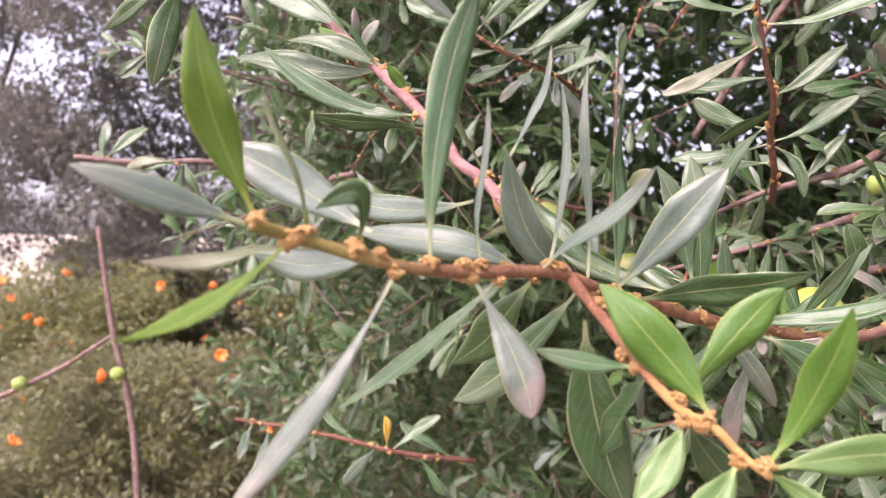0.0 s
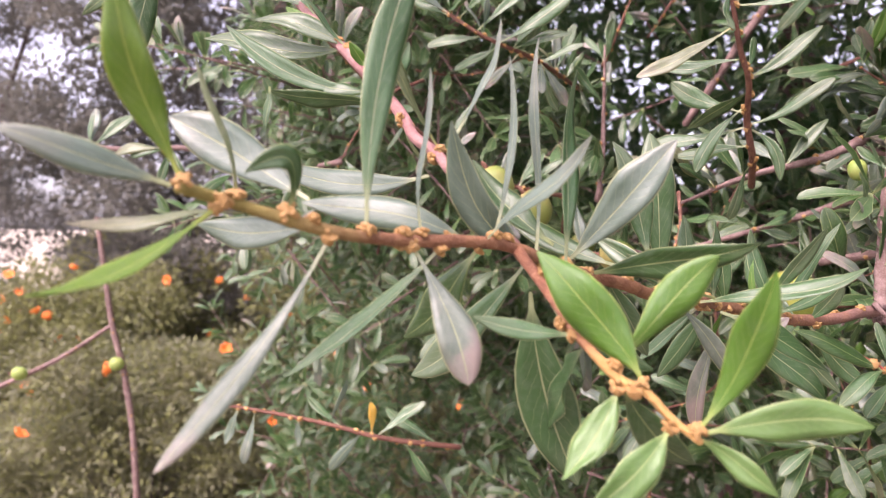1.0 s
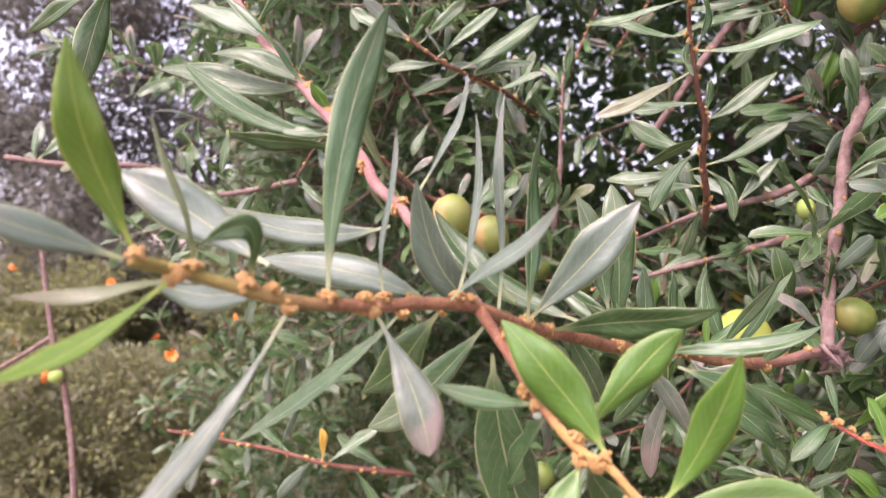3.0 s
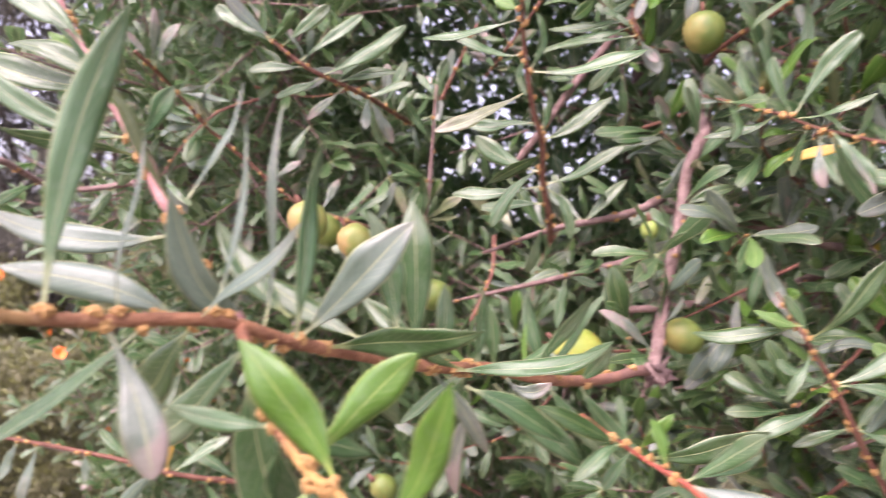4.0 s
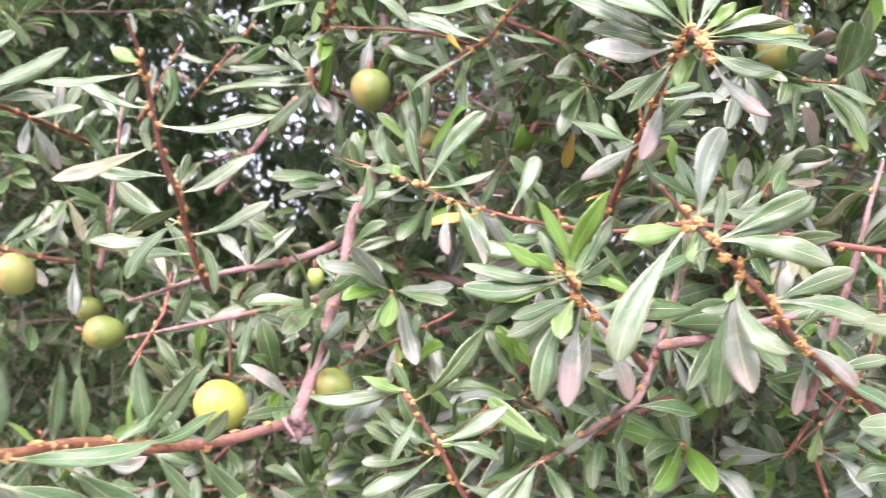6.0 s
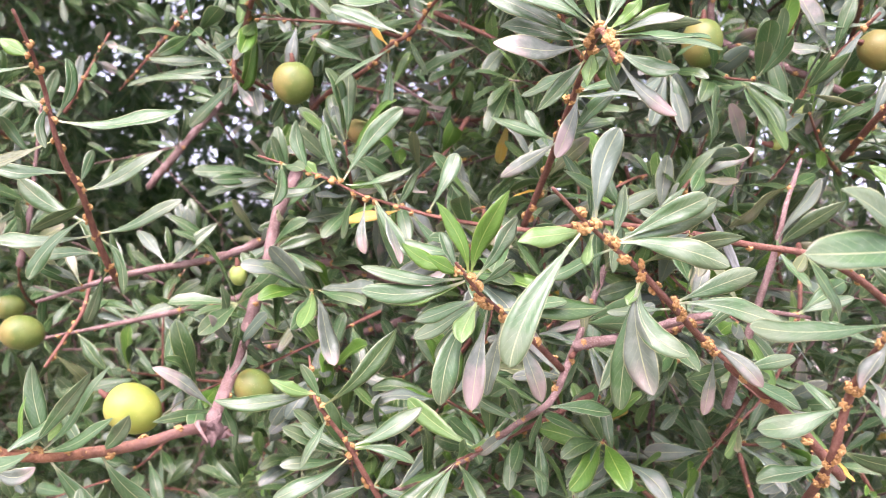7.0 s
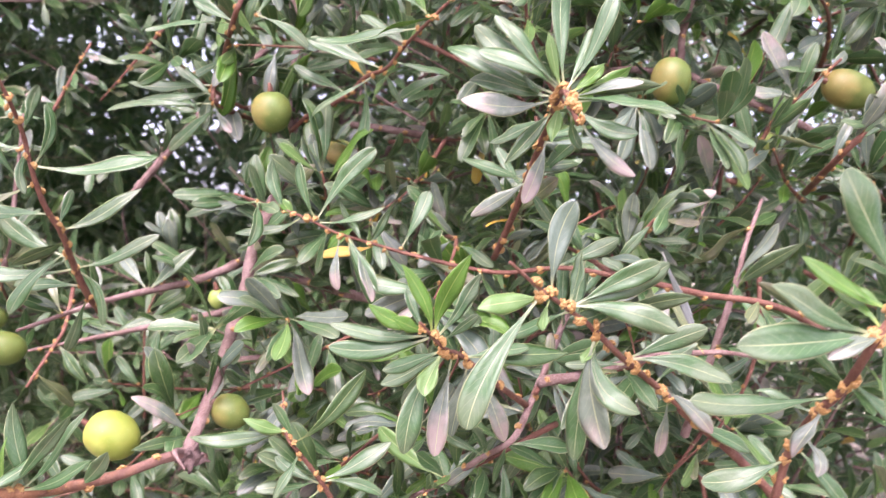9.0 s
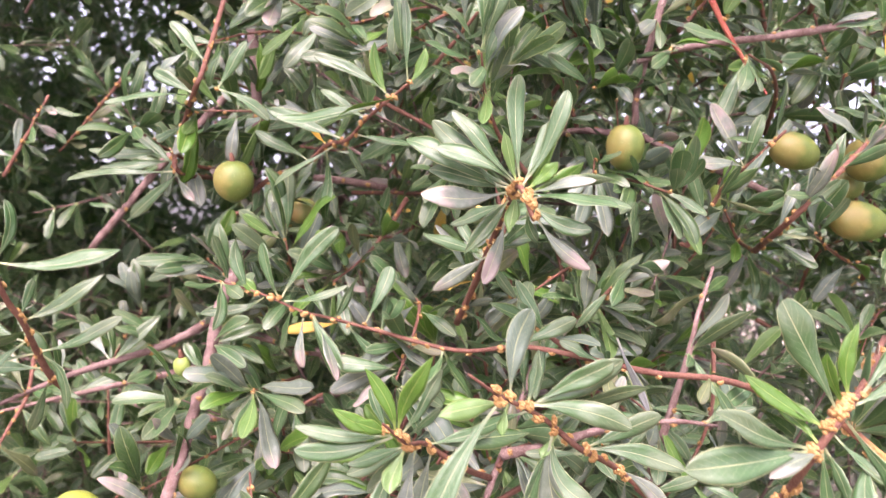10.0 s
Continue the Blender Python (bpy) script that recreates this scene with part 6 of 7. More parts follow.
leaf(branch_v, (-0.0491, 0.5955, 1.3459), (-0.0488, 0.5951, 1.3600), (-0.0509, 0.5957, 1.3709), 0.0075, (0.59, -0.80, 0.05), "y", 0.0018)
leaf(branch_v, (-0.0732, 0.5960, 1.3501), (-0.0883, 0.6025, 1.3605), (-0.1033, 0.6095, 1.3709), 0.0086, (0.22, -0.64, 0.74), "g", 0.0017)
branch_y = branch("grey-pink woody branch with rough flaking bark", BARK["grey"], [(-0.3063, 0.6135, 1.5689), (-0.2512, 0.6147, 1.5651), (-0.1962, 0.6159, 1.5668), (-0.1679, 0.6842, 1.5504), (-0.0907, 0.6787, 1.5654)], 0.002, 0.0025, 0.03)
tufts(branch_y, [(-0.3063, 0.6135, 1.5689), (-0.2512, 0.6147, 1.5651), (-0.1962, 0.6159, 1.5668), (-0.1679, 0.6842, 1.5504), (-0.0907, 0.6787, 1.5654)], 0.06, 343)
branch_w = branch("grey-pink woody branch with rough flaking bark", BARK["grey"], [(-0.5546, 1.1875, 1.5176), (-0.5286, 1.1864, 1.3584), (-0.5022, 1.1859, 1.2525), (-0.4821, 1.1845, 1.0754), (-0.4610, 1.1803, 0.6321), (-0.6000, 1.2000, -0.0200)], 0.004, 0.006, 0.03)
branch_w2 = branch("grey-pink woody branch with rough flaking bark", BARK["grey"], [(-0.5284, 1.1863, 1.3495), (-0.6114, 1.1838, 1.2943), (-0.7255, 1.1807, 1.2384)], 0.003, 0.004, 0.03)
branch_x1 = branch("red-brown thorny twig with narrow grey-green leaves and ochre bud knots", BARK["young"], [(0.1805, 0.7435, 1.7490), (0.1645, 0.7527, 1.7053), (0.1519, 0.7599, 1.6724)], 0.0012, 0.002, 0.0125)
tufts(branch_x1, [(0.1805, 0.7435, 1.7490), (0.1645, 0.7527, 1.7053), (0.1519, 0.7599, 1.6724)], 0.02, 347)
branch_x2 = branch("red-brown thorny twig with narrow grey-green leaves and ochre bud knots", BARK["young"], [(0.1947, 0.7589, 1.7008), (0.2196, 0.7448, 1.7415), (0.2436, 0.7312, 1.7822)], 0.0008, 0.0018, 0.0125)
tufts(branch_x2, [(0.1947, 0.7589, 1.7008), (0.2196, 0.7448, 1.7415), (0.2436, 0.7312, 1.7822)], 0.025, 349)
branch_x3 = branch("grey-pink woody branch with rough flaking bark", BARK["grey"], [(0.2280, 0.7410, 1.6139), (0.2519, 0.7274, 1.6546), (0.2832, 0.7326, 1.7032), (0.3426, 0.7448, 1.7841)], 0.0035, 0.004, 0.03)
tufts(branch_x3, [(0.2280, 0.7410, 1.6139), (0.2519, 0.7274, 1.6546), (0.2832, 0.7326, 1.7032), (0.3426, 0.7448, 1.7841)], 0.06, 351)
branch_x4 = branch("grey-pink woody branch with rough flaking bark", BARK["grey"], [(0.3818, 0.5864, 1.6970), (0.4162, 0.5673, 1.6965), (0.4596, 0.5433, 1.6923)], 0.003, 0.0034, 0.03)
tufts(branch_x4, [(0.3818, 0.5864, 1.6970), (0.4162, 0.5673, 1.6965), (0.4596, 0.5433, 1.6923)], 0.04, 353)
branch_x5 = branch("grey-pink woody branch with rough flaking bark", BARK["grey"], [(0.1356, 0.6602, 1.6675), (0.1364, 0.6612, 1.5842), (0.1339, 0.6625, 1.5350)], 0.0009, 0.003, 0.03)
tufts(branch_x5, [(0.1356, 0.6602, 1.6675), (0.1364, 0.6612, 1.5842), (0.1339, 0.6625, 1.5350)], 0.033, 355)
branch_x6 = branch("red-brown thorny twig with narrow grey-green leaves and ochre bud knots", BARK["young"], [(0.1590, 0.5388, 1.4771), (0.1696, 0.5553, 1.4953), (0.1791, 0.5722, 1.5129), (0.1824, 0.5914, 1.5397)], 0.001, 0.0016, 0.0125)
tufts(branch_x6, [(0.1590, 0.5388, 1.4771), (0.1696, 0.5553, 1.4953), (0.1791, 0.5722, 1.5129), (0.1824, 0.5914, 1.5397)], 0.036, 357)
branch_x7 = branch("grey-pink woody branch with rough flaking bark", BARK["grey"], [(0.5051, 0.2444, 1.5641), (0.4832, 0.2566, 1.5643), (0.4511, 0.2744, 1.5571), (0.4251, 0.2890, 1.5443), (0.4013, 0.3022, 1.5365)], 0.0008, 0.0032, 0.03)
tufts(branch_x7, [(0.5051, 0.2444, 1.5641), (0.4832, 0.2566, 1.5643), (0.4511, 0.2744, 1.5571), (0.4251, 0.2890, 1.5443), (0.4013, 0.3022, 1.5365)], 0.026, 359)
gnarl(branch_kn, (0.2460, 0.4150, 1.4656), 0.0072, 3)


# ---- the rest of the tree: leafy twigs behind the front branches ----
def surface(x):
    """How far back the tree's leafy face lies."""
    s = min(1.0, max(0.0, (x - 0.22) / 0.26))
    return 0.78 - (0.78 - 0.40) * s * s * (3 - 2 * s) - max(0.0, x - 0.48) * 0.35


OPEN_SIDE = Vector((0.12, -0.02, 1.56))


def clear(p):
    """Whether p leaves the fruits hanging free at the open side of the tree."""
    for o in FRUITS:
        if (p - o).length < 0.05:
            return False
        d = OPEN_SIDE - o
        s = min(1.0, max(0.0, (p - o).dot(d) / d.dot(d)))
        if 0.0 < s < 0.5 and (p - o - d * s).length < 0.045:
            return False
    return True


FRUITS = [Vector(o.location) for o in scene.objects if o.name.startswith("fruit")]
SHARED = {}
for kind_ in "ggspdgdhsglf":
    rng_ = random.Random(len(SHARED) * 3 + 1)
    key_ = (kind_, len(SHARED))
    v_, f_, uv_ = blade((0, 0, 0), (rng_.uniform(-0.05, 0.05), 0.5, rng_.uniform(-0.02, 0.12)), (0, 1, 0), rng_.uniform(0.20, 0.28), (0, 0, 1), rng_, 11, 4)
    SHARED[key_] = mesh_of("leaf", v_, f_, LEAF[kind_], uv_)
SHARED_LIST = list(SHARED.values())
# Darker leaf kinds for twigs by the hollow: its shade put into leaf colour.
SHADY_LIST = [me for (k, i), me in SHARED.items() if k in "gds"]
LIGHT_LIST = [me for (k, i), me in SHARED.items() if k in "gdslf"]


def twig(at, way, length, rng, label, blades):
    """A leafy twig: bark, bud knots and leaves in small tufts."""
    way = Vector(way).normalized()
    bow = way.orthogonal().normalized()
    bow.rotate(Matrix.Rotation(rng.uniform(0, 6.28), 3, way))
    p0 = Vector(at)
    pts = [p0 + way * length * s + bow * length * 0.12 * math.sin(s * 3.1) * rng.uniform(0.6, 1.2) for s in (0, 0.33, 0.66, 1.0)]
    line = smooth_line(pts, 4)
    n = len(line)
    r = rng.uniform(0.0013, 0.0021)
    ob = thing("twig", p0, label, "twig", "leafy twigs in the crown")
    v, f = tube(line, [r * (1 - 0.65 * i / (n - 1)) for i in range(n)], 7)
    attach("stem", mesh_of("stem", [p - p0 for p in v], f, BARK["young"]), ob, p0)
    for i in range(2, n):
        d = (line[i] - line[i - 1]).normalized()
        o = d.orthogonal().normalized()
        o.rotate(Matrix.Rotation(rng.uniform(0, 6.28), 3, d))
        if i % 2 == 0:
            b = attach("bud", rng.choice(BUDS[4:6]), ob, line[i] + o * r * 0.6)
            b.rotation_mode = "QUATERNION"
            b.rotation_quaternion = o.to_track_quat("Z", "Y")
            s = rng.uniform(0.0011, 0.0017)
            b.scale = (s, s, s)
        for k in range(rng.choice((0, 1, 2, 4)) if i < n - 1 else 6):
            a = o.copy()
            a.rotate(Matrix.Rotation(rng.gauss(0, 1.1), 3, d))
            a = (a + d * rng.uniform(0.1, 1.1) + Vector((0, -0.15, 0.1))).normalized()
            me = rng.choice(blades)
            size = rng.uniform(0.030, 0.050)
            if not off_fruit(line[i], line[i] + a * size):
                continue
            lf = attach("leaf", me, ob, line[i] + a * r)
            z = (Vector((rng.gauss(-0.1, 0.45), -0.6, 0.75 + rng.gauss(0, 0.3)))).normalized()
            z = (z - a * z.dot(a)).normalized()
            x = a.cross(z)
            lf.rotation_mode = "QUATERNION"
            lf.rotation_quaternion = Matrix((x, a, z)).transposed().to_quaternion()
            lf.scale = (size, size, size)
    return ob


TWIG_LABELS = ("thin brown twig with tufts of narrow grey-green leaves", "leafy twig of grey and dark green narrow leaves")
rng = random.Random(11)
made = 0
while made < 172:
    right = made >= 75
    x, z = (rng.uniform(0.42, 0.90) if made < 135 else rng.uniform(0.50, 0.90), rng.uniform(1.30, 1.95) if made < 135 else rng.uniform(1.56, 1.95)) if right else (rng.uniform(-0.12, 0.60), rng.uniform(1.22, 1.95))
    y = surface(x) + (rng.uniform(-0.02, 0.08) if made >= 135 else rng.uniform(-0.03, 0.16) if right else rng.uniform(-0.10, 0.22))
    if x < 0.32 and rng.random() < (0.98 if 1.52 < z < 1.90 and x > 0.06 else 0.5):
        continue
    if x < 0.16 and z < 1.47 and rng.random() < 0.97 or x < 0.02 and z > 1.75:
        continue
    if not clear(Vector((x, y, z))):
        continue
    way = (rng.gauss(-0.3, 0.7), rng.gauss(-0.35, 0.35), rng.gauss(0.1, 0.7))
    # Twigs left of x 0.34 take the darkened mix in place of deeper shade.
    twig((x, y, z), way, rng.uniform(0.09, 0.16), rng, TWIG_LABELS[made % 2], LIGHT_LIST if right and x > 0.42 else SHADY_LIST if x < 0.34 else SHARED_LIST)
    made += 1


def leaf_cloud(spots, ways, sizes, normals, shape=(0.11, 0.13)):
    """Many small folded leaves in one mesh, each with a midrib and a rounded tip."""
    spots, ways, normals = np.asarray(spots), np.asarray(ways), np.asarray(normals)
    sizes = np.asarray(sizes)[:, None]
    ways = ways / np.linalg.norm(ways, axis=1, keepdims=True)
    normals = normals - ways * np.sum(normals * ways, axis=1, keepdims=True)
    normals = normals / (np.linalg.norm(normals, axis=1, keepdims=True) + 1e-9)
    q = np.cross(ways, normals)
    rows = []
    for s, w, sag in ((0.0, 0.012, 0), (0.30, shape[0] * 0.58, 0.03), (0.64, shape[1], 0.045), (0.86, shape[1] * 0.88, 0.02), (0.96, shape[1] * 0.54, 0.0), (1.0, 0.015, -0.02)):
        for u in (-1, 0, 1):
            rows.append((spots + ways * sizes * s + q * sizes * (w * u) + normals * sizes * (sag + 0.36 * w * abs(u)), ((u + 1) / 2, s)))
    n = len(spots)
    verts = np.stack([r[0] for r in rows], 1).reshape(-1, 3)
    uvs = np.tile(np.array([r[1] for r in rows]), (n, 1))
    quads = np.array([(a, a + 1, a + 4, a + 3) for i in range(5) for a in (3 * i, 3 * i + 1)])
    faces = (quads[None] + (np.arange(n) * 18)[:, None, None]).reshape(-1, 4)
    return verts, faces, uvs


def leaf_flakes(spots, ways, sizes, normals):
    """As leaf_cloud, for far leaves: two folded halves each."""
    spots, ways, normals = np.asarray(spots), np.asarray(ways), np.asarray(normals)
    sizes = np.asarray(sizes)[:, None]
    ways = ways / np.linalg.norm(ways, axis=1, keepdims=True)
    q = np.cross(ways, normals)
    q = q / (np.linalg.norm(q, axis=1, keepdims=True) + 1e-9)
    up = np.cross(q, ways)
    a, b, mid = spots, spots + ways * sizes, spots + ways * sizes * 0.5 + up * sizes * 0.07
    n = len(spots)
    verts = np.stack([a, mid - q * sizes * 0.26, b, mid + q * sizes * 0.26], 1).reshape(-1, 3)
    uvs = np.tile(np.array([(0.5, 0), (0, 0.5), (0.5, 1), (1, 0.5)]), (n, 1))
    faces = (np.array([(0, 1, 2), (0, 2, 3)])[None] + (np.arange(n) * 4)[:, None, None]).reshape(-1, 3)
    return verts, faces, uvs


def cloud_mesh(name, data, materials, kinds, per=10):
    verts, faces, uvs = data
    me = bpy.data.meshes.new(name)
    me.vertices.add(len(verts))
    me.vertices.foreach_set("co", verts.astype(np.float32).ravel())
    me.loops.add(faces.size)
    me.loops.foreach_set("vertex_index", faces.astype(np.int32).ravel())
    me.polygons.add(len(faces))
    me.polygons.foreach_set("loop_start", np.arange(0, faces.size, faces.shape[1], dtype=np.int32))
    me.polygons.foreach_set("use_smooth", np.ones(len(faces), dtype=bool))
    me.polygons.foreach_set("material_index", np.repeat(np.asarray(kinds, dtype=np.int32), per))
    me.uv_layers.new(name="UVMap").data.foreach_set("uv", uvs[faces.ravel()].astype(np.float32).ravel())
    for m in materials:
        me.materials.append(m)
    me.update(calc_edges=True)
    return me


def inner_crown(count, seed):
    """Twig by twig: leaves in tufts along short random shoots behind the tree's face."""
    g = np.random.RandomState(seed)
    spots, ways, normals, sizes, sticks = [], [], [], [], []
    while len(sticks) < count:
        depth = g.uniform(0.0, 1.0) ** 1.7 * 0.9
        x, z = g.uniform(-0.40, 1.6), g.uniform(0.9, 2.3)
        y = surface(x) + 0.10 + depth
        if x > 0.4 and g.rand() < (0.8 if z > 2.0 else 0.4):
            continue
        if x < (-0.235 if z < 1.46 else -0.20) * (y - 0.08) + g.normal(0, 0.025):
            continue
        if x < 0.14 and z < 1.46 and y < 1.35 and g.rand() < 0.985:
            continue
        if 0.18 < x < 0.40 and z < 1.52 and y < 1.1 and g.rand() < 0.8:
            continue
        if 0.02 < x < max(0.42, 0.52 * y) and 1.50 < z < 2.05 and g.rand() < 0.95:
            continue
        if noise.noise(Vector((x * 3.4, y * 2.0, z * 3.4))) > 0.26 and g.rand() < 0.85:
            continue
        if not clear(Vector((x, y, z))):
            continue
        d = np.array([g.normal(-0.2, 0.7), g.normal(-0.3, 0.5), g.normal(0.1, 0.7)])
        d /= np.linalg.norm(d)
        length = g.uniform(0.10, 0.26)
        a = np.array([x, y, z])
        sticks.append((a, a + d * length))
        for s in np.arange(0.1, 1.01, 0.024 / length):
            for k in range(g.randint(2, 5) if s < 0.9 else 6):
                o = g.normal(0, 1, 3)
                o = o - d * o.dot(d)
                o = o / np.linalg.norm(o) + d * g.uniform(0.1, 1.2)
                spots.append(a + d * length * s)
                ways.append(o)
                normals.append((g.normal(0, 0.5), -0.4 + g.normal(0, 0.3), 0.8))
                sizes.append(g.uniform(0.026, 0.046))
    return spots, ways, sizes, normals, sticks


tree = thing("tree", (0.9, 2.3, 0.0), "dense thorny tree with small grey-green leaves, its trunk hidden behind", "tree")
spots_, ways_, sizes_, normals_, sticks_ = inner_crown(2800, 4)
pick_ = np.random.RandomState(2)
# More dark leaves below x 0.42: the hollow's shade is painted by leaf kind.
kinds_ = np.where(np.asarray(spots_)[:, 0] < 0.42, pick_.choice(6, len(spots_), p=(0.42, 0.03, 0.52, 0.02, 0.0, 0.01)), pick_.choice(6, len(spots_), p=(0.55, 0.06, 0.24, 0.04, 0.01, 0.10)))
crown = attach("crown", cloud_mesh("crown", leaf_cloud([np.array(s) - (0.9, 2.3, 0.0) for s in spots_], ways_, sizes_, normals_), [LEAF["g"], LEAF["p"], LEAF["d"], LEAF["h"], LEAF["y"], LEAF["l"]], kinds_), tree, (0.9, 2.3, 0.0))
tagged(crown, kind="stuff")
g_ = np.random.RandomState(8)
bulk_ = g_.normal(0, 1, (100000, 3))
bulk_ = bulk_ / np.linalg.norm(bulk_, axis=1, keepdims=True) * (g_.uniform(0.25, 1.0, (100000, 1)) ** 0.5)
bulk_ = bulk_ * np.array((1.75, 1.45, 1.25)) * (1 + 0.16 * np.sin(bulk_[:, :1] * 7 + bulk_[:, 1:2] * 5) * np.cos(bulk_[:, 2:] * 6)) + np.array((0.1, -0.05, 2.0))
face_ = np.array([surface(b[0] + 0.9) for b in bulk_]) + 0.85 - 2.3
thin_ = np.sin(bulk_[:, 0] * 11.0 + 1.0 + bulk_[:, 1] * 1.5) * np.sin(bulk_[:, 2] * 12.0 + 0.4) > 0.72
open_ = ~thin_ | (g_.rand(len(bulk_)) < 0.15)
open_ &= (bulk_[:, 0] + 0.9 < 0.75 * (bulk_[:, 1] + 2.3)) | (g_.rand(len(bulk_)) < 0.4)
# Extra leaves overhead, mostly out of view, added to shade the hollow below.
shade_leaves_ = np.column_stack((g_.uniform(-1.0, -0.35, 17000), g_.uniform(-1.5, -0.6, 17000), g_.uniform(0.12, 0.75, 17000) + 2.0))
bulk_, face_, open_ = np.vstack((bulk_, shade_leaves_)), np.append(face_, np.full(17000, -9.0)), np.append(open_, np.ones(17000, dtype=bool))
bulk_ = bulk_[(bulk_[:, 1] > face_) & open_ & (bulk_[:, 0] + 0.9 > -0.21 * (bulk_[:, 1] + 2.3))]
n_ = len(bulk_)
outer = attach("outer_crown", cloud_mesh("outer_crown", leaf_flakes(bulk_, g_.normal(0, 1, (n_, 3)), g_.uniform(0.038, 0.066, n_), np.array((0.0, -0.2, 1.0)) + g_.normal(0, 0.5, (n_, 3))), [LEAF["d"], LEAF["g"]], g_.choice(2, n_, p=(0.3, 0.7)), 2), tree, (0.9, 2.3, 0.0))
tagged(outer, kind="stuff")
sv_, sf_ = [], []
for a_, b_ in sticks_:
    va_, fa_ = tube([Vector(a_), (Vector(a_) + Vector(b_)) / 2 + Vector((0.004, 0.003, 0)), Vector(b_)], [0.0015, 0.0012, 0.0005], 5)
    sf_ += [tuple(i + len(sv_) for i in f) for f in fa_]
    sv_ += [p - Vector((0.9, 2.3, 0.0)) for p in va_]
tagged(attach("shoot", mesh_of("shoot", sv_, sf_, BARK["grey"]), tree, (0.9, 2.3, 0.0)), kind="stuff")
lv_, lf_ = tube(smooth_line([(0, 0, -0.1), (0.03, 0.0, 0.5), (-0.02, -0.05, 1.0), (0.05, -0.1, 1.7), (0.0, -0.2, 2.5)]), [0.13 - 0.004 * i for i in range(25)], 14, 0.3)
attach("trunk", mesh_of("trunk", lv_, lf_, KNOTTY), tree, (0.9, 2.3, 0.0))
for way_ in (((0.0, -0.05, 0.9), (-0.3, -0.35, 1.25), (-0.5, -0.75, 1.5), (-0.55, -1.15, 1.55)),
             ((0.0, -0.05, 1.0), (-0.2, -0.6, 1.2), (-0.42, -0.95, 1.32), (-0.5, -1.3, 1.40)),
             ((0.0, -0.08, 1.2), (-0.1, -0.5, 1.5), (-0.2, -0.95, 1.68), (-0.3, -1.3, 1.74)),
             ((0.0, -0.08, 1.1), (0.05, -0.6, 1.3), (-0.05, -1.0, 1.45), (-0.12, -1.35, 1.50))):
    lv_, lf_ = tube(smooth_line(way_), [0.030 - 0.0014 * i for i in range(19)], 10, 0.25)
    attach("limb", mesh_of("limb", lv_, lf_, KNOTTY), tree, (0.9, 2.3, 0.0))

# ---- ground and distance ----
def lie(x, y):
    """Height of the ground: nearly level, softly uneven."""
    return 0.05 * noise.noise(Vector((x * 0.3, y * 0.3, 0)))


gv_, gf_ = [], []
for i in range(61):
    for j in range(61):
        x, y = ((i - 30) / 30), ((j - 30) / 30)
        x, y = math.copysign(abs(x) ** 3, x) * 400 + x * 6, math.copysign(abs(y) ** 3, y) * 400 + y * 6
        gv_.append((x, y, lie(x, y)))
for i in range(60):
    for j in range(60):
        a = i * 61 + j
        gf_.append((a, a + 61, a + 62, a + 1))
tagged(new("ground", mesh_of("ground", gv_, gf_, GROUND)), "dry soil with patches of grass", "ground", kind="structure")


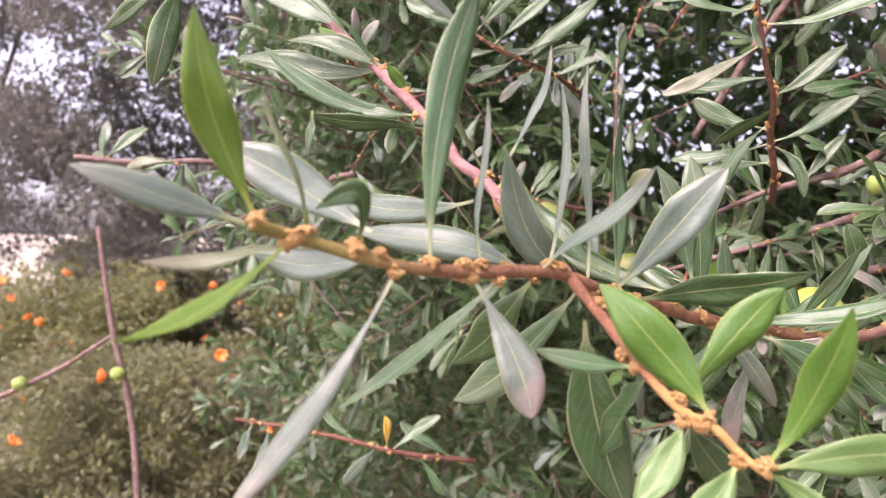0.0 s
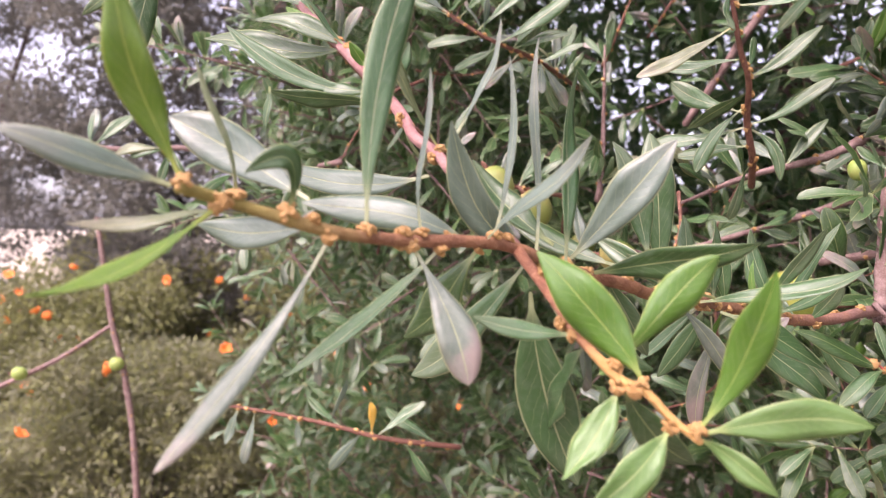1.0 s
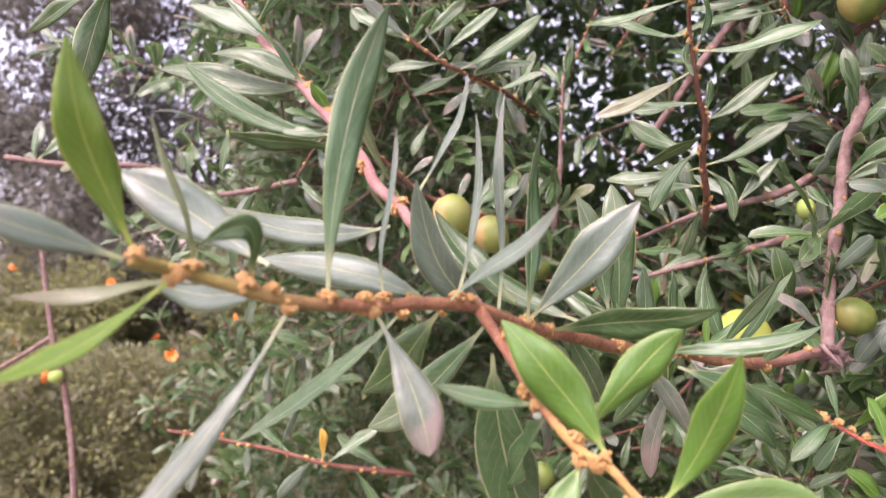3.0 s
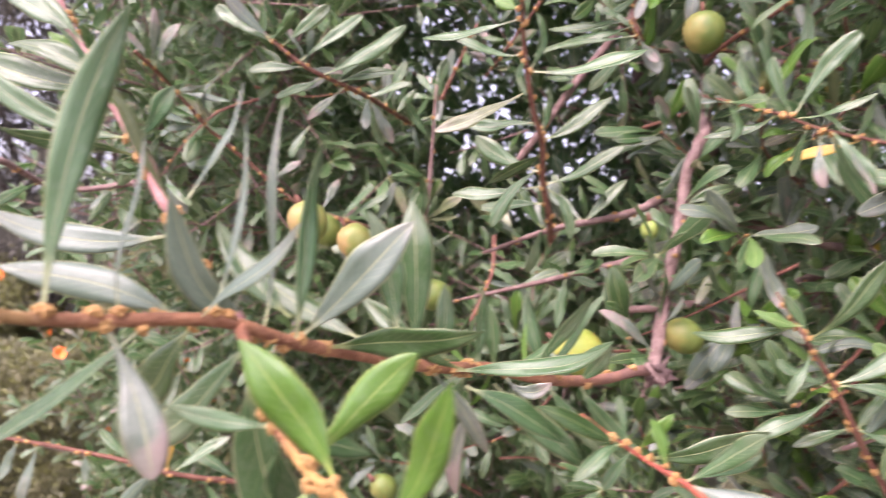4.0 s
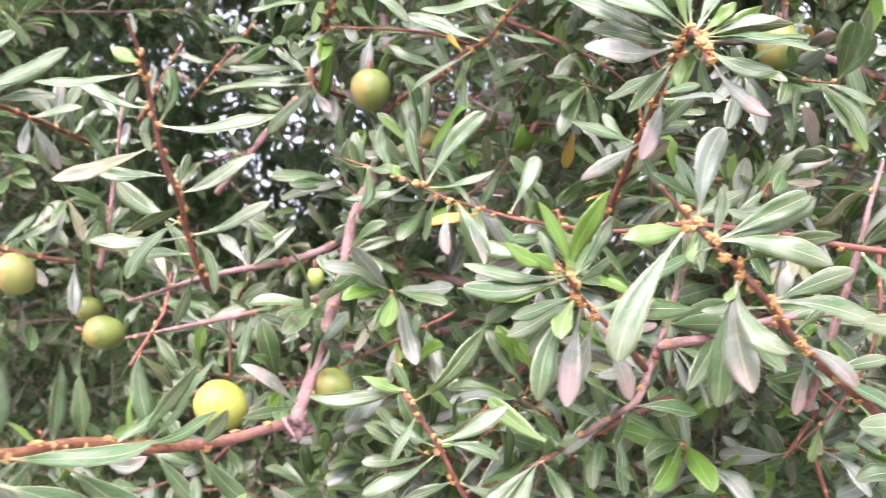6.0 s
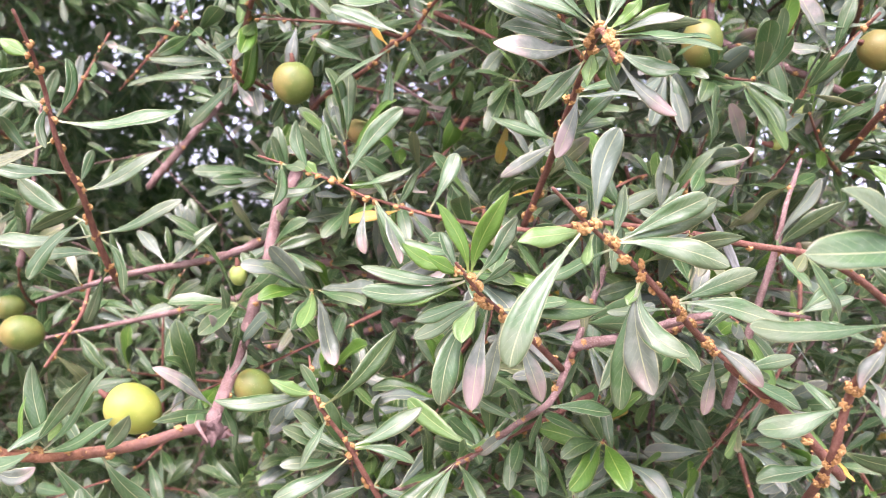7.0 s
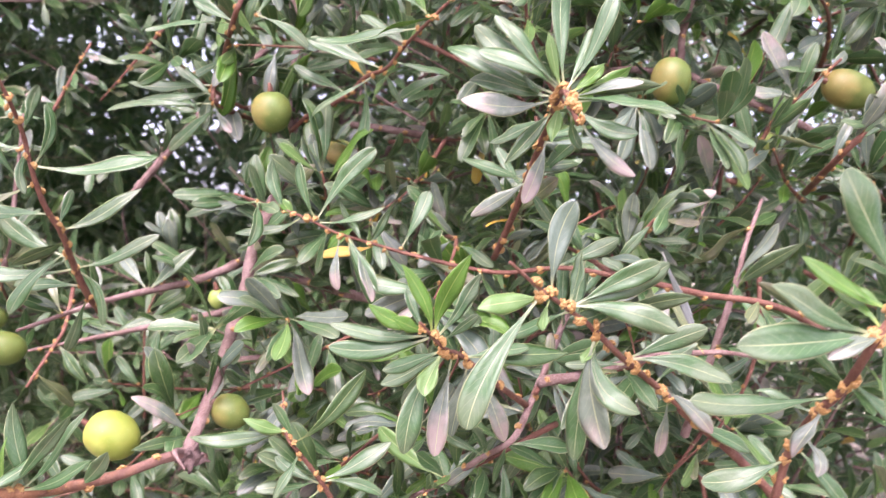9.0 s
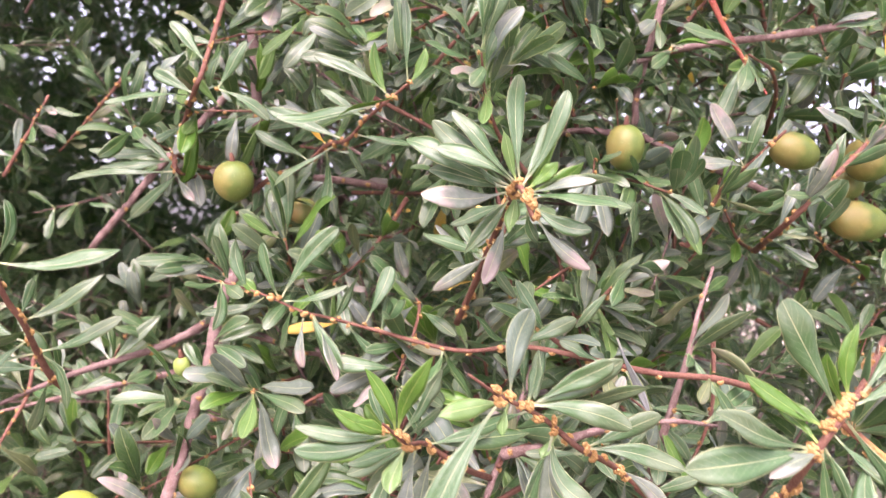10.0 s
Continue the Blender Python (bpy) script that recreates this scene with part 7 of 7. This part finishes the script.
def far_tree(at, height, spread, low, count, seed, leaf_mats, label, flowers=0, leaf_size=0.055, low_wide=1.0, top_wide=0.45, clumps=90, lump=(0.20, 0.40)):
    """A tapered trunk with limbs, and a crown of many small leaves in uneven clumps with gaps between them."""
    g = np.random.RandomState(seed)
    at = (at[0], at[1], lie(at[0], at[1]))
    ob = thing("distant_tree" if height > 1.9 else "flowering_shrub" if flowers else "shrub", at, label, "tree" if height > 1.9 else "shrub")
    at = np.array(at)
    lv, lf = tube(smooth_line([(0, 0, -0.1), (0.04 * height, 0, height * 0.4), (0, 0.03 * height, height * 0.8)]), [height * 0.008 * (1 - 0.05 * i) for i in range(13)], 8, 0.3)
    attach("trunk", mesh_of("trunk", lv, lf, FAR_BARK), ob, at)
    spots, ways, normals, sizes = [], [], [], []
    for c in range(clumps):
        a, e, q = g.uniform(0, 6.28), g.uniform(0, 1), math.sqrt(g.uniform(0, 1)) * spread
        q *= low_wide + (top_wide - low_wide) * e
        mid = np.array([math.cos(a) * q, math.sin(a) * q, low + (height - low) * e])
        size = g.uniform(*lump)
        if c < 9:
            lv, lf = tube([Vector((0, 0, low * 0.7 + 0.1)), Vector(mid * 0.55 + np.array([0, 0, low * 0.3])), Vector(mid)], [height * 0.007, height * 0.005, height * 0.002], 6, 0.3)
            attach("limb", mesh_of("limb", lv, lf, FAR_BARK), ob, at)
        k = max(8, int(count / clumps * (size / (lump[0] + lump[1]) * 2) ** 2))
        d = g.normal(0, 1, (k, 3))
        d /= np.linalg.norm(d, axis=1, keepdims=True)
        spots.append(mid + d * (size * g.uniform(0.0, 1.0, (k, 1)) ** 0.45) * np.array((1.15, 1.15, 0.75)))
        ways.append(d + g.normal(0, 0.6, (k, 3)))
        normals.append(np.array((0.0, 0.0, 1.0)) + g.normal(0, 0.5, (k, 3)) * np.array((1, 1, 0)))
        sizes.append(leaf_size * g.uniform(0.6, 1.3, k))
    spots, ways, normals, sizes = np.vstack(spots), np.vstack(ways), np.vstack(normals), np.concatenate(sizes)
    kinds = g.choice(len(leaf_mats), len(spots))
    tagged(attach("crown", cloud_mesh("crown", leaf_flakes(spots, ways, sizes, normals), leaf_mats, kinds, 2), ob, at), kind="stuff")
    for k in range(flowers):
        a, e = g.uniform(3.3, 6.1), g.uniform(0.25, 1.0)
        q = (spread * (low_wide + (top_wide - low_wide) * e) + 0.5 * lump[1]) * (1.0 if k % 3 else 0.7)
        mid = np.array([math.cos(a) * q, math.sin(a) * q, low + (height - low) * e + (0.0 if k % 3 else 0.12)])
        bm = bmesh.new()
        for p in range(7):
            w = Matrix.Rotation(p * 0.9, 4, "Z") @ Matrix.Rotation(0.7, 4, "X") @ Matrix.Translation((0, 0.016, 0)) @ Matrix.Diagonal((0.011, 0.018, 0.004, 1))
            bmesh.ops.create_icosphere(bm, subdivisions=1, radius=1.0, matrix=w)
        me = bpy.data.meshes.new("flower")
        bm.to_mesh(me)
        bm.free()
        me.materials.append(PETAL)
        f = attach("flower", me, ob, at + mid)
        f.rotation_euler = (g.uniform(0.6, 1.6), 0, g.uniform(0, 6.28))
        s = g.uniform(0.9, 1.3)
        f.scale = (s, s, s)
    return ob


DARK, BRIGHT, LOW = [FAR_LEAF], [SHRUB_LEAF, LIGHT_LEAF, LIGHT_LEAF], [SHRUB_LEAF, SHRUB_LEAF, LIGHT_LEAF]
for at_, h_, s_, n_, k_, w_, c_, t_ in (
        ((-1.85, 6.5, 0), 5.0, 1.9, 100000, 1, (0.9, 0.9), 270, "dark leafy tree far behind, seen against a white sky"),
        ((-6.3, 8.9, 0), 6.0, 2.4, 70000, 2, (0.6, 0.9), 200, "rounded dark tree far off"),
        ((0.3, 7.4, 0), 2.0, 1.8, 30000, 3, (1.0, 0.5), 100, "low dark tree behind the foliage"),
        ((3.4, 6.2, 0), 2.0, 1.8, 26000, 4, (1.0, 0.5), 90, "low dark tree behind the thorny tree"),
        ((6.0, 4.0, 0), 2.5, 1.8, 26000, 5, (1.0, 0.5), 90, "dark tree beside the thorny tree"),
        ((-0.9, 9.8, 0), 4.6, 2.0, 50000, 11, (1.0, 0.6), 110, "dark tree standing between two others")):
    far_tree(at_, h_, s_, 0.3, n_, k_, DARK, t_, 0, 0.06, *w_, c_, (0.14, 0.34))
far_tree((-2.1, 4.6, 0), 1.25, 0.95, 0.05, 44000, 6, BRIGHT, "yellow-green shrub dotted with orange flowers", 22, 0.034, 1.0, 0.6, 120, (0.10, 0.22))
far_tree((-0.8, 5.0, 0), 1.30, 0.95, 0.05, 44000, 7, BRIGHT, "yellow-green shrub with orange flowers, beside another", 12, 0.034, 1.0, 0.6, 120, (0.10, 0.22))
far_tree((-3.4, 4.8, 0), 1.15, 0.95, 0.05, 44000, 8, BRIGHT, "low shrub with many orange flowers", 26, 0.034, 1.0, 0.6, 120, (0.10, 0.22))
far_tree((0.5, 5.2, 0), 1.40, 0.95, 0.05, 44000, 10, BRIGHT, "yellow-green shrub with few orange flowers", 6, 0.034, 1.0, 0.6, 120, (0.10, 0.22))
far_tree((-1.35, 3.3, 0), 0.95, 0.8, 0.03, 56000, 12, LOW, "low olive shrub with scattered orange flowers", 9, 0.026, 1.0, 0.6, 150, (0.08, 0.18))
far_tree((-0.1, 3.5, 0), 0.95, 0.8, 0.03, 56000, 13, LOW, "low olive shrub under the thorny tree's edge", 4, 0.026, 1.0, 0.6, 150, (0.08, 0.18))
far_tree((-4.4, 11.0, 0), 1.7, 1.1, 0.02, 16000, 14, LOW, "dark bush at the edge of the bare field", 0, 0.07, 1.0, 0.7, 60, (0.15, 0.30))
far_tree((-6.4, 14.0, 0), 1.5, 1.0, 0.02, 14000, 15, LOW, "dark bush standing far out on the bare field", 0, 0.08, 1.0, 0.7, 60, (0.15, 0.30))
